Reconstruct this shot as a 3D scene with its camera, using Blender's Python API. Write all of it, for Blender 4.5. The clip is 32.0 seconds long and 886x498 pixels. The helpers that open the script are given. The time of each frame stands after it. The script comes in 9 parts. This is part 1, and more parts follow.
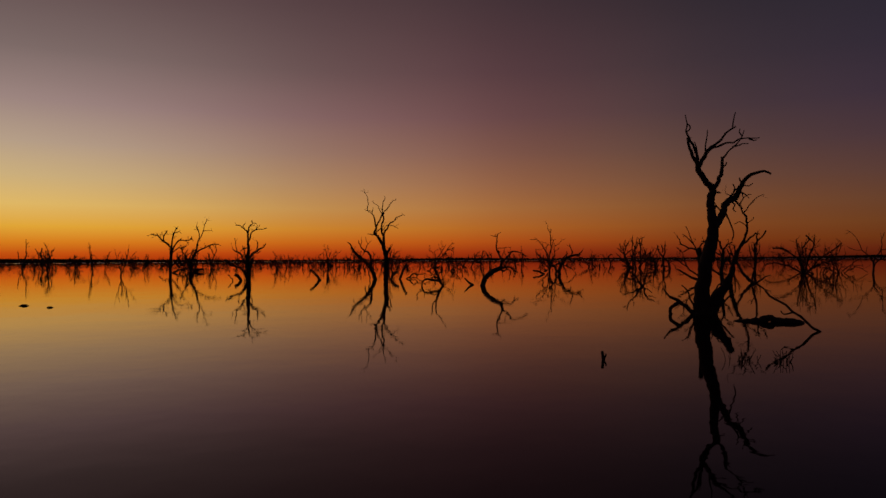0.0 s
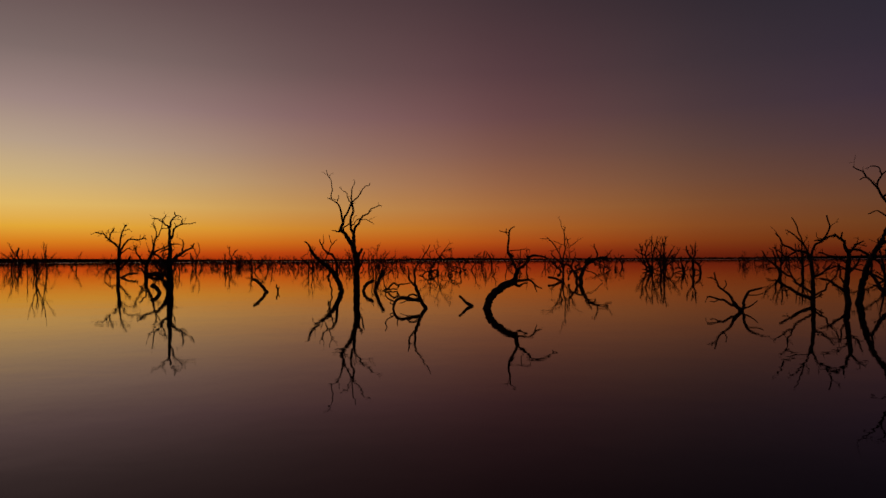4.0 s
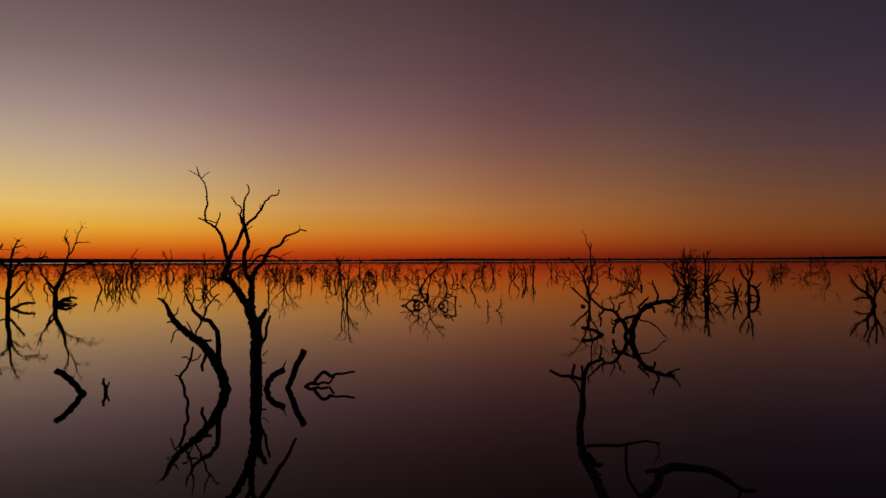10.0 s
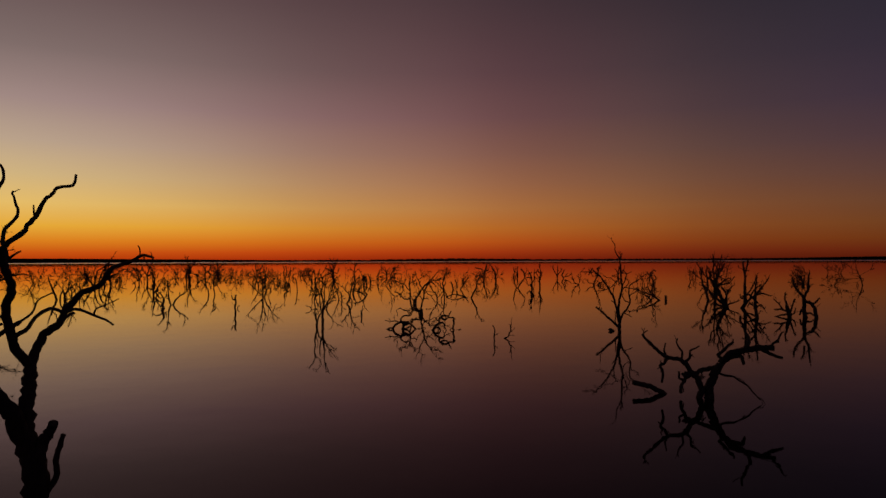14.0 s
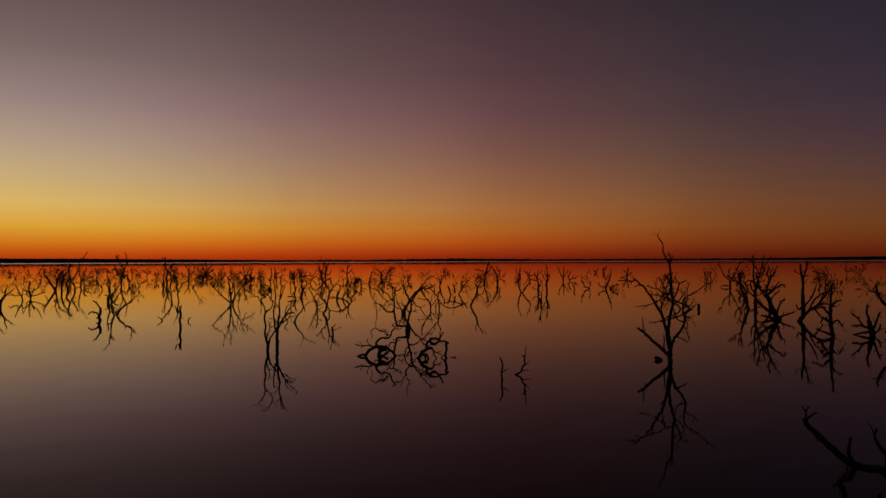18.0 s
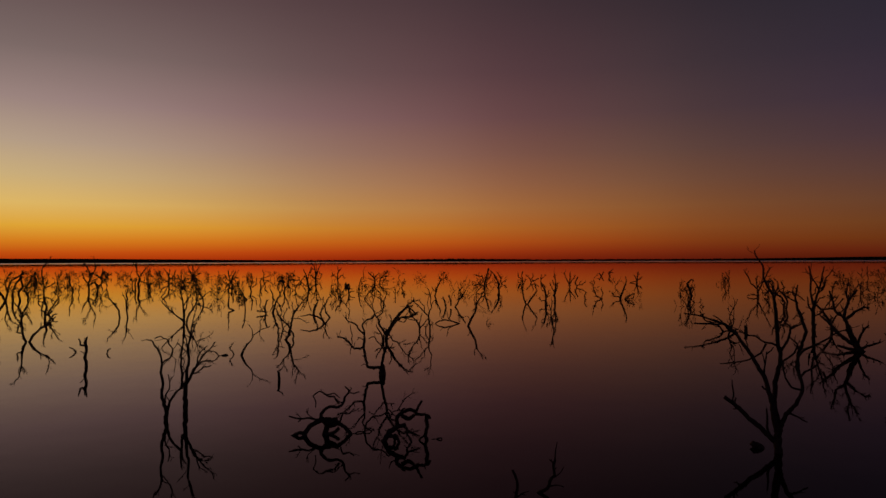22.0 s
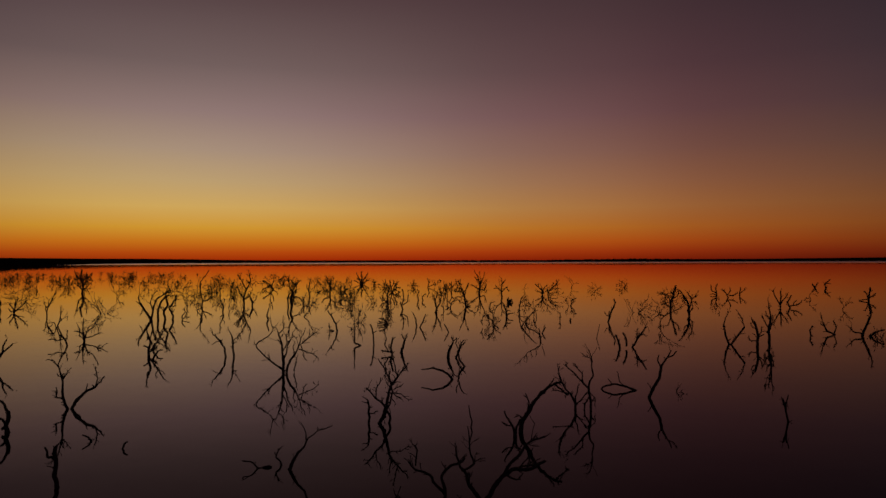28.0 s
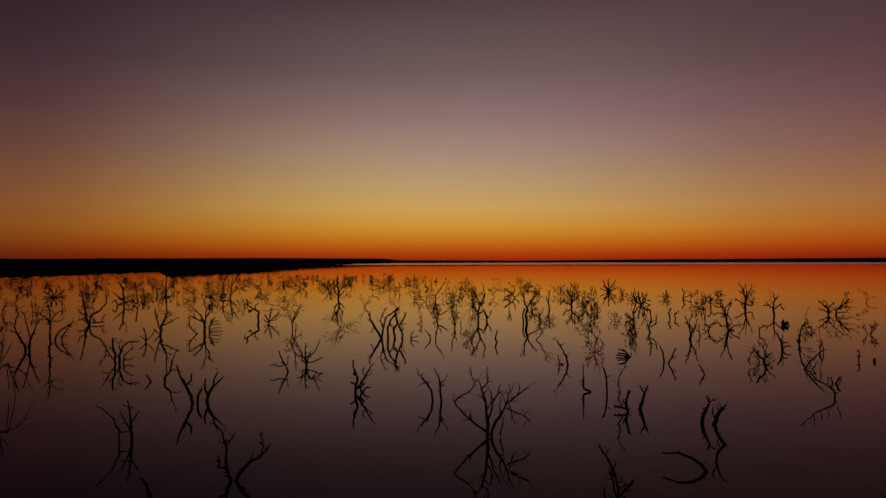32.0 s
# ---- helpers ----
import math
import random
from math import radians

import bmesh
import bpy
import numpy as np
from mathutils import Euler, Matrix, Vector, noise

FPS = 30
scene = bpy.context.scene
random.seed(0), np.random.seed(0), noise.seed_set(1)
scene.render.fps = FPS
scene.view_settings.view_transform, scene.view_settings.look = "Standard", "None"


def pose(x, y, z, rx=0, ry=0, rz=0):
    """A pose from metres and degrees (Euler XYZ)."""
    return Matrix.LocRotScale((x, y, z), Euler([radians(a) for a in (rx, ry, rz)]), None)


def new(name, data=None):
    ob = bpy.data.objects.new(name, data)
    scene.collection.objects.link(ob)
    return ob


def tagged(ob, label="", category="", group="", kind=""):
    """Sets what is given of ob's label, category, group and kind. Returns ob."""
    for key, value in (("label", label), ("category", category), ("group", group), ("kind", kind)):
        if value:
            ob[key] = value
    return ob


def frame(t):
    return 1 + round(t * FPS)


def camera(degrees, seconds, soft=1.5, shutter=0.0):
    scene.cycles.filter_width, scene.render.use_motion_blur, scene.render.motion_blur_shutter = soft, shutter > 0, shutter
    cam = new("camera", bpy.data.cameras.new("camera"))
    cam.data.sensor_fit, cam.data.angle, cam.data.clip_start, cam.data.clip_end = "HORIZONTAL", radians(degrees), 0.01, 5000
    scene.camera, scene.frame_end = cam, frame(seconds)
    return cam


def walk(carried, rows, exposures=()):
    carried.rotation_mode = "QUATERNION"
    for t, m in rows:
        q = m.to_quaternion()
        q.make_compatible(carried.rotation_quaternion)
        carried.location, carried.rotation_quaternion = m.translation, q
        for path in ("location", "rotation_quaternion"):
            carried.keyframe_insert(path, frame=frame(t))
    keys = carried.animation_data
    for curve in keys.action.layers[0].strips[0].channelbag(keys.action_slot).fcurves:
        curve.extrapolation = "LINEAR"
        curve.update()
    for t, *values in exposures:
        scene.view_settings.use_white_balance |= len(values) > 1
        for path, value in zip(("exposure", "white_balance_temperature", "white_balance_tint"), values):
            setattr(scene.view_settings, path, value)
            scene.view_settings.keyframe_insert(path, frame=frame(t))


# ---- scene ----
# ---- the camera: a drone flying low over the lake, climbing, and turning left at the end ----
cam = camera(64.6, 32.0)
TILT = 0.93
LEAN = ((0, 0.36), (4, 0.31), (7, 0.25), (12, 0.22), (24, 0.21), (28, 0.18), (32, 0.15))   # seconds, degrees of roll
# seconds, x, y, height over the water, degrees turned to the left
ROWS = [
    (0.0, 0.00, 0.00, 1.74, -0.09),
    (0.5, 0.14, 2.04, 1.74, -0.06),
    (1.0, 0.26, 4.06, 1.75, -0.04),
    (1.5, 0.36, 6.11, 1.78, -0.05),
    (2.0, 0.46, 8.22, 1.78, -0.03),
    (2.5, 0.55, 10.38, 1.76, -0.03),
    (3.0, 0.64, 12.56, 1.76, -0.06),
    (3.5, 0.73, 14.68, 1.91, -0.07),
    (4.0, 0.83, 16.73, 2.13, -0.01),
    (4.5, 0.94, 18.75, 2.41, 0.00),
    (5.0, 1.04, 20.77, 2.74, -0.02),
    (5.5, 1.14, 22.84, 3.11, -0.14),
    (6.0, 1.23, 24.98, 3.51, -0.16),
    (6.5, 1.39, 27.10, 3.99, -0.14),
    (7.0, 1.52, 29.00, 4.40, -0.12),
    (7.5, 1.62, 30.65, 4.69, -0.10),
    (8.0, 1.72, 32.19, 4.78, -0.09),
    (8.5, 1.79, 33.82, 4.80, -0.10),
    (9.0, 1.83, 35.49, 4.79, -0.08),
    (9.5, 1.92, 37.39, 4.77, -0.05),
    (10.0, 2.01, 39.17, 4.90, -0.00),
    (10.5, 2.07, 40.75, 5.04, 0.03),
    (11.0, 2.17, 42.30, 5.19, 0.09),
    (11.5, 2.24, 43.95, 5.37, 0.12),
    (12.0, 2.29, 45.80, 5.55, 0.13),
    (12.5, 2.38, 47.79, 5.74, 0.10),
    (13.0, 2.45, 49.68, 5.95, 0.11),
    (13.5, 2.45, 51.44, 6.01, 0.07),
    (14.0, 2.48, 53.21, 6.04, 0.05),
    (14.5, 2.49, 54.90, 6.05, 0.02),
    (15.0, 2.55, 56.74, 6.04, 0.00),
    (15.5, 2.65, 58.69, 6.01, -0.00),
    (16.0, 2.77, 60.72, 5.99, 0.01),
    (16.5, 2.90, 62.78, 5.96, 0.05),
    (17.0, 3.00, 64.83, 5.93, 0.06),
    (17.5, 3.10, 66.72, 5.96, 0.06),
    (18.0, 3.19, 68.51, 6.33, 0.06),
    (18.5, 3.28, 70.32, 6.87, 0.03),
    (19.0, 3.38, 72.16, 7.20, 0.02),
    (19.5, 3.51, 74.13, 7.40, -0.01),
    (20.0, 3.63, 76.15, 7.42, -0.01),
    (20.5, 3.75, 78.31, 7.41, -0.02),
    (21.0, 3.85, 80.48, 7.53, 0.01),
    (21.5, 3.96, 82.49, 7.60, 0.02),
    (22.0, 4.07, 84.37, 7.59, 0.05),
    (22.5, 4.12, 86.33, 7.64, 0.03),
    (23.0, 4.24, 88.30, 7.78, 0.06),
    (23.5, 4.39, 90.19, 8.03, 0.08),
    (24.0, 4.59, 91.99, 8.31, 0.10),
    (24.5, 4.78, 93.74, 8.60, 0.12),
    (25.0, 4.91, 95.53, 8.90, 0.46),
    (25.5, 5.01, 97.36, 9.22, 1.32),
    (26.0, 5.07, 99.23, 9.57, 2.86),
    (26.5, 5.10, 101.15, 9.96, 5.27),
    (27.0, 5.12, 103.13, 10.39, 8.71),
    (27.5, 5.14, 104.94, 10.71, 11.55),
    (28.0, 5.06, 106.76, 11.07, 14.52),
    (28.5, 4.94, 108.53, 11.41, 17.27),
    (29.0, 4.76, 110.29, 11.78, 20.13),
    (29.5, 4.55, 111.92, 12.14, 22.60),
    (30.0, 4.24, 113.54, 12.52, 24.98),
    (30.5, 3.86, 115.14, 12.87, 27.19),
    (31.0, 3.32, 117.00, 13.32, 29.97),
    (31.5, 2.70, 119.01, 13.85, 32.80),
    (32.0, 2.09, 121.00, 14.32, 34.84),
]
walk(cam, [(t, pose(x, y, z, 90 + TILT, float(np.interp(t, *zip(*LEAN))), yaw)) for t, x, y, z, yaw in ROWS],
     exposures=[(0.0, 0.11, 6500, 10), (2.0, 0.16, 6500, 10), (6.0, 0.11, 6500, 10), (9.0, 0.16, 6500, 10), (13.0, 0.22, 6500, 10), (14.5, 0.15, 6500, 10),
                (17.0, 0.03, 6500, 10), (20.0, 0.02, 6500, 10), (23.0, 0.10, 6500, 10), (24.5, 0.04, 6500, 10), (27.0, -0.13, 6570, 13),
                (29.0, -0.28, 6720, 21), (32.0, -0.32, 6800, 25)])

# ---- world: clear dusk sky, the sun just set behind the far shore ----
def srgb(r, g, b):
    return tuple(((c / 255 + 0.055) / 1.055) ** 2.4 if c > 10 else c / 255 / 12.92 for c in (r, g, b)) + (1.0,)


SKY_HEIGHTS = (0, 0.7, 1.5, 2.6, 4.2, 6.2, 8.6, 11.5, 15.0, 20.5, 40.0, 60.0)   # degrees above the horizon
SKY = []   # degrees to the left of +y, and the sky's colours there from the horizon up; the afterglow is brightest near 34


def sky_at(degrees, *colours):
    SKY.append((degrees, colours))


sky_at(-100, (34, 30, 40), (38, 32, 41), (42, 34, 43), (46, 36, 44), (47, 37, 46), (48, 38, 48), (44, 36, 47), (37, 33, 45), (33, 30, 43), (28, 27, 39), (30, 26, 37), (24, 22, 32))
sky_at(-66, (44, 27, 32), (51, 32, 34), (56, 37, 37), (60, 41, 40), (59, 42, 45), (56, 42, 48), (50, 39, 49), (41, 35, 47), (36, 32, 45), (30, 29, 40), (30, 26, 37), (24, 22, 32))
sky_at(-50, (58, 24, 21), (70, 33, 25), (76, 43, 29), (79, 49, 35), (76, 50, 43), (69, 48, 49), (59, 44, 52), (48, 39, 51), (41, 36, 48), (33, 31, 42), (30, 26, 37), (24, 22, 32))
sky_at(-34, (74, 21, 9), (92, 34, 15), (100, 49, 20), (102, 58, 30), (96, 60, 42), (83, 56, 51), (69, 50, 56), (56, 44, 56), (47, 40, 52), (37, 35, 45), (22, 21, 29), (16, 17, 24))
sky_at(-18, (91, 23, 9), (115, 40, 14), (130, 59, 20), (135, 74, 31), (129, 80, 45), (113, 75, 55), (95, 67, 59), (78, 57, 59), (65, 50, 55), (49, 40, 47), (29, 24, 31), (22, 20, 25))
sky_at(-2, (122, 29, 7), (154, 52, 14), (174, 79, 21), (176, 102, 36), (166, 110, 60), (148, 101, 71), (128, 89, 76), (108, 75, 75), (89, 63, 66), (69, 51, 55), (41, 31, 36), (31, 25, 30))
sky_at(14, (150, 38, 7), (179, 67, 15), (195, 102, 24), (201, 134, 45), (193, 146, 81), (174, 137, 98), (153, 122, 105), (132, 103, 101), (108, 86, 85), (84, 64, 66), (50, 39, 43), (37, 32, 36))
sky_at(30, (164, 44, 6), (189, 78, 15), (206, 119, 27), (216, 158, 52), (214, 175, 97), (196, 168, 120), (174, 151, 130), (151, 128, 123), (120, 102, 99), (89, 70, 71), (53, 43, 46), (40, 35, 39))
sky_at(46, (148, 41, 7), (178, 73, 15), (198, 111, 25), (207, 148, 47), (205, 165, 86), (189, 159, 106), (166, 143, 115), (140, 118, 110), (108, 91, 89), (78, 61, 65), (46, 37, 42), (35, 30, 35))
sky_at(62, (106, 30, 7), (133, 52, 13), (152, 77, 20), (161, 99, 33), (157, 106, 54), (141, 99, 65), (120, 87, 71), (97, 71, 69), (75, 56, 60), (51, 38, 47), (30, 23, 31), (22, 19, 25))
sky_at(78, (80, 30, 18), (99, 45, 22), (113, 61, 28), (120, 76, 36), (118, 81, 51), (108, 77, 59), (93, 69, 62), (76, 57, 60), (60, 46, 54), (42, 34, 44), (30, 26, 37), (24, 22, 32))
sky_at(94, (59, 30, 28), (71, 39, 31), (80, 49, 34), (86, 58, 40), (85, 61, 48), (80, 59, 53), (70, 53, 55), (58, 46, 53), (47, 39, 48), (36, 30, 41), (30, 26, 37), (24, 22, 32))
sky_at(126, (34, 30, 40), (38, 32, 41), (42, 34, 43), (46, 36, 44), (47, 37, 46), (48, 38, 48), (44, 36, 47), (37, 33, 45), (33, 30, 43), (28, 27, 39), (30, 26, 37), (24, 22, 32))


def build_sky():
    world = bpy.data.worlds.new("dusk_sky")
    scene.world = world
    world.use_nodes = True
    nt = world.node_tree
    nt.nodes.clear()
    out, bg = nt.nodes.new("ShaderNodeOutputWorld"), nt.nodes.new("ShaderNodeBackground")
    tc = nt.nodes.new("ShaderNodeTexCoord")
    sep = nt.nodes.new("ShaderNodeSeparateXYZ")
    nt.links.new(tc.outputs["Generated"], sep.inputs[0])

    def m(op, a, b=None, clamp=False):
        nd = nt.nodes.new("ShaderNodeMath")
        nd.operation, nd.use_clamp = op, clamp
        for k, v in enumerate((a, b)):
            if v is None:
                continue
            if isinstance(v, (int, float)):
                nd.inputs[k].default_value = v
            else:
                nt.links.new(v, nd.inputs[k])
        return nd.outputs[0]

    x, y, z = sep.outputs
    height = m("MULTIPLY", m("ARCSINE", m("ABSOLUTE", z)), 180 / math.pi)      # degrees above the horizon
    turn = m("MULTIPLY", m("ARCTAN2", m("MULTIPLY", x, -1.0), y), 180 / math.pi)      # degrees to the left of +y
    round_sky = m("DIVIDE", m("ADD", turn, 180.0), 360.0)
    colour = None
    for n, high in enumerate(SKY_HEIGHTS):
        ramp = nt.nodes.new("ShaderNodeValToRGB")
        cr = ramp.color_ramp
        cr.interpolation = "CARDINAL"
        cr.elements.remove(cr.elements[-1])
        for k, (degrees, colours) in enumerate(SKY):
            el = cr.elements[0] if k == 0 else cr.elements.new((degrees + 180) / 360)
            el.position, el.color = (degrees + 180) / 360, srgb(*colours[n])
        nt.links.new(round_sky, ramp.inputs[0])
        if colour is None:
            colour = ramp.outputs[0]
            continue
        step = nt.nodes.new("ShaderNodeMapRange")
        step.inputs["From Min"].default_value, step.inputs["From Max"].default_value = SKY_HEIGHTS[n - 1], high
        nt.links.new(height, step.inputs["Value"])
        mix = nt.nodes.new("ShaderNodeMix")
        mix.data_type = "RGBA"
        nt.links.new(step.outputs["Result"], mix.inputs[0])
        nt.links.new(colour, mix.inputs[6])
        nt.links.new(ramp.outputs[0], mix.inputs[7])
        colour = mix.outputs[2]
    # faint uneven haze
    noise_t = nt.nodes.new("ShaderNodeTexNoise")
    noise_t.inputs["Scale"].default_value, noise_t.inputs["Detail"].default_value = 3.0, 3.0
    stretch = nt.nodes.new("ShaderNodeVectorMath")
    stretch.operation = "MULTIPLY"
    stretch.inputs[1].default_value = (1.0, 1.0, 5.0)
    nt.links.new(tc.outputs["Generated"], stretch.inputs[0])
    nt.links.new(stretch.outputs[0], noise_t.inputs["Vector"])
    nt.links.new(colour, bg.inputs[0])
    nt.links.new(m("ADD", m("MULTIPLY", noise_t.outputs[0], 0.08), 0.96), bg.inputs[1])
    nt.links.new(bg.outputs[0], out.inputs[0])


build_sky()

# ---- materials ----
def material(name):
    mat = bpy.data.materials.new(name)
    mat.use_nodes = True
    nt = mat.node_tree
    return mat, nt, nt.nodes["Principled BSDF"]


def add(nt, kind, **values):
    nd = nt.nodes.new(kind)
    for k, v in values.items():
        nd.inputs[k].default_value = v
    return nd


def bark_material(name, dark, light, rough=0.85):
    """Weathered dead wood: long grain, pale worn streaks, cracks."""
    mat, nt, bsdf = material(name)
    tc, info = nt.nodes.new("ShaderNodeTexCoord"), nt.nodes.new("ShaderNodeObjectInfo")
    st = nt.nodes.new("ShaderNodeMapping")
    st.inputs["Scale"].default_value = (6.0, 6.0, 1.1)
    nt.links.new(tc.outputs["Object"], st.inputs[0])
    grain = add(nt, "ShaderNodeTexNoise", Scale=4.0, Detail=6.0, Roughness=0.65)
    nt.links.new(st.outputs[0], grain.inputs["Vector"])
    patch = add(nt, "ShaderNodeTexNoise", Scale=0.9, Detail=2.0)
    nt.links.new(tc.outputs["Object"], patch.inputs["Vector"])
    mul = nt.nodes.new("ShaderNodeMath")
    mul.operation = "MULTIPLY"
    nt.links.new(grain.outputs[0], mul.inputs[0])
    nt.links.new(patch.outputs[0], mul.inputs[1])
    addr = nt.nodes.new("ShaderNodeMath")
    addr.operation = "MULTIPLY_ADD"
    addr.inputs[1].default_value = 0.25
    nt.links.new(info.outputs["Random"], addr.inputs[0])
    nt.links.new(mul.outputs[0], addr.inputs[2])
    ramp = nt.nodes.new("ShaderNodeValToRGB")
    ramp.color_ramp.elements[0].position, ramp.color_ramp.elements[1].position = 0.12, 0.7
    ramp.color_ramp.elements[0].color, ramp.color_ramp.elements[1].color = (*dark, 1), (*light, 1)
    nt.links.new(addr.outputs[0], ramp.inputs[0])
    nt.links.new(ramp.outputs[0], bsdf.inputs["Base Color"])
    bump = add(nt, "ShaderNodeBump", Strength=0.6, Distance=0.03)
    nt.links.new(grain.outputs[0], bump.inputs["Height"])
    nt.links.new(bump.outputs[0], bsdf.inputs["Normal"])
    bsdf.inputs["Roughness"].default_value = rough
    bsdf.inputs["Specular IOR Level"].default_value = 0.2
    return mat


def water_material():
    mat, nt, bsdf = material("still_lake_water")
    nt.nodes.remove(bsdf)
    deep = add(nt, "ShaderNodeBsdfDiffuse", Color=(0.005, 0.002, 0.0022, 1))
    gloss = add(nt, "ShaderNodeBsdfGlossy", Color=(1.0, 0.855, 0.87, 1))        # warm cast of the reflections, painted into the gloss colour
    fresnel = add(nt, "ShaderNodeFresnel", IOR=1.205)
    mix = nt.nodes.new("ShaderNodeMixShader")
    nt.links.new(fresnel.outputs[0], mix.inputs[0])
    nt.links.new(deep.outputs[0], mix.inputs[1])
    nt.links.new(gloss.outputs[0], mix.inputs[2])
    nt.links.new(mix.outputs[0], nt.nodes["Material Output"].inputs["Surface"])
    geo = nt.nodes.new("ShaderNodeNewGeometry")
    # glassy near by, ruffled by wind far out towards the shore
    length = nt.nodes.new("ShaderNodeVectorMath")
    length.operation = "LENGTH"
    nt.links.new(geo.outputs["Position"], length.inputs[0])
    rng = nt.nodes.new("ShaderNodeMapRange")
    rng.interpolation_type = "SMOOTHSTEP"
    rng.inputs["From Min"].default_value, rng.inputs["From Max"].default_value = 2200.0, 3200.0
    rng.inputs["To Min"].default_value, rng.inputs["To Max"].default_value = 0.02, 0.34
    nt.links.new(length.outputs["Value"], rng.inputs["Value"])
    nt.links.new(rng.outputs["Result"], gloss.inputs["Roughness"])
    swell = add(nt, "ShaderNodeTexNoise", Scale=0.35, Detail=2.0)
    fine = add(nt, "ShaderNodeTexNoise", Scale=2.4, Detail=2.0)
    nt.links.new(geo.outputs["Position"], swell.inputs["Vector"])
    nt.links.new(geo.outputs["Position"], fine.inputs["Vector"])
    both = nt.nodes.new("ShaderNodeMath")
    both.operation = "MULTIPLY_ADD"
    both.inputs[1].default_value = 5.0
    nt.links.new(swell.outputs[0], both.inputs[0])
    nt.links.new(fine.outputs[0], both.inputs[2])
    bump = add(nt, "ShaderNodeBump", Strength=1.0, Distance=0.0012)
    nt.links.new(both.outputs[0], bump.inputs["Height"])
    nt.links.new(bump.outputs[0], gloss.inputs["Normal"])
    nt.links.new(bump.outputs[0], fresnel.inputs["Normal"])
    return mat


def scrub_material(name, a, b, scale):
    mat, nt, bsdf = material(name)
    geo = nt.nodes.new("ShaderNodeNewGeometry")
    n1 = add(nt, "ShaderNodeTexNoise", Scale=scale, Detail=5.0)
    nt.links.new(geo.outputs["Position"], n1.inputs["Vector"])
    ramp = nt.nodes.new("ShaderNodeValToRGB")
    ramp.color_ramp.elements[0].position, ramp.color_ramp.elements[1].position = 0.3, 0.7
    ramp.color_ramp.elements[0].color, ramp.color_ramp.elements[1].color = (*a, 1), (*b, 1)
    nt.links.new(n1.outputs[0], ramp.inputs[0])
    nt.links.new(ramp.outputs[0], bsdf.inputs["Base Color"])
    bsdf.inputs["Roughness"].default_value = 0.95
    bsdf.inputs["Specular IOR Level"].default_value = 0.0
    return mat


WOOD = bark_material("weathered_dead_wood", (0.024, 0.015, 0.012), (0.115, 0.072, 0.058))
WATER = water_material()
SCRUB = scrub_material("dark_shore_scrub", (0.010, 0.011, 0.007), (0.028, 0.027, 0.017), 0.08)

# ---- mesh helpers ----
class Shape:
    """Vertices and faces gathered for one mesh."""

    def __init__(self):
        self.v, self.f = [], []

    def tube(self, pts, radii, sides=6, rough=0.0, rng=None, cap=True):
        pts = [Vector(p) for p in pts]
        base, n = len(self.v), len(pts)
        ref = None
        for i, p in enumerate(pts):
            d = (pts[min(i + 1, n - 1)] - pts[max(i - 1, 0)])
            d = d.normalized() if d.length > 1e-6 else Vector((0, 0, 1))
            if ref is None:
                ref = d.orthogonal().normalized()
            ref = (ref - d * ref.dot(d))
            ref = ref.normalized() if ref.length > 1e-6 else d.orthogonal().normalized()
            side = d.cross(ref)
            for k in range(sides):
                a = 2 * math.pi * k / sides
                r = radii[i] * (1 + (rng.uniform(-rough, rough) if rng else 0))
                self.v.append(tuple(p + (ref * math.cos(a) + side * math.sin(a)) * r))
        for i in range(n - 1):
            for k in range(sides):
                a, b = base + i * sides + k, base + i * sides + (k + 1) % sides
                self.f.append((a, b, b + sides, a + sides))
        if cap:
            self.f.append(tuple(base + k for k in reversed(range(sides))))
            self.f.append(tuple(base + (n - 1) * sides + k for k in range(sides)))

    def mesh(self, name, mat, smooth=True):
        me = bpy.data.meshes.new(name)
        me.from_pydata(self.v, [], self.f)
        me.materials.append(mat)
        if smooth:
            me.polygons.foreach_set("use_smooth", [True] * len(me.polygons))
        return me


def part(name, shape, mat, parent, label=""):
    ob = new(name, shape.mesh(name, mat) if isinstance(shape, Shape) else shape)
    ob.parent = parent
    return tagged(ob, label) if label else ob


def smooth_line(pts, steps):
    """Catmull-Rom through the points; each is (x, y, z, r)."""
    out, n = [], len(pts)
    for i in range(n - 1):
        p0, p1, p2, p3 = (np.array(pts[max(0, min(n - 1, k))], float) for k in (i - 1, i, i + 1, i + 2))
        for s in range(steps):
            t = s / steps
            out.append(0.5 * ((2 * p1) + (-p0 + p2) * t + (2 * p0 - 5 * p1 + 4 * p2 - p3) * t * t + (-p0 + 3 * p1 - 3 * p2 + p3) * t ** 3))
    out.append(np.array(pts[-1], float))
    return out

# ---- the lake and its shores ----
def build_water():
    rings, seg = [0, 60, 200, 600, 1800, 4000, 8000], 64
    sh = Shape()
    sh.v.append((0, 60, 0))
    for r in rings[1:]:
        sh.v += [(r * math.cos(2 * math.pi * k / seg), 60 + r * math.sin(2 * math.pi * k / seg), 0) for k in range(seg)]
    for k in range(seg):
        sh.f.append((0, 1 + k, 1 + (k + 1) % seg))
    for j in range(len(rings) - 2):
        for k in range(seg):
            a, b = 1 + j * seg + k, 1 + j * seg + (k + 1) % seg
            sh.f.append((a, a + seg, b + seg, b))
    ob = new("water", sh.mesh("water", WATER))
    tagged(ob, "glassy dark lake mirroring the orange dusk sky", "water", kind="structure")


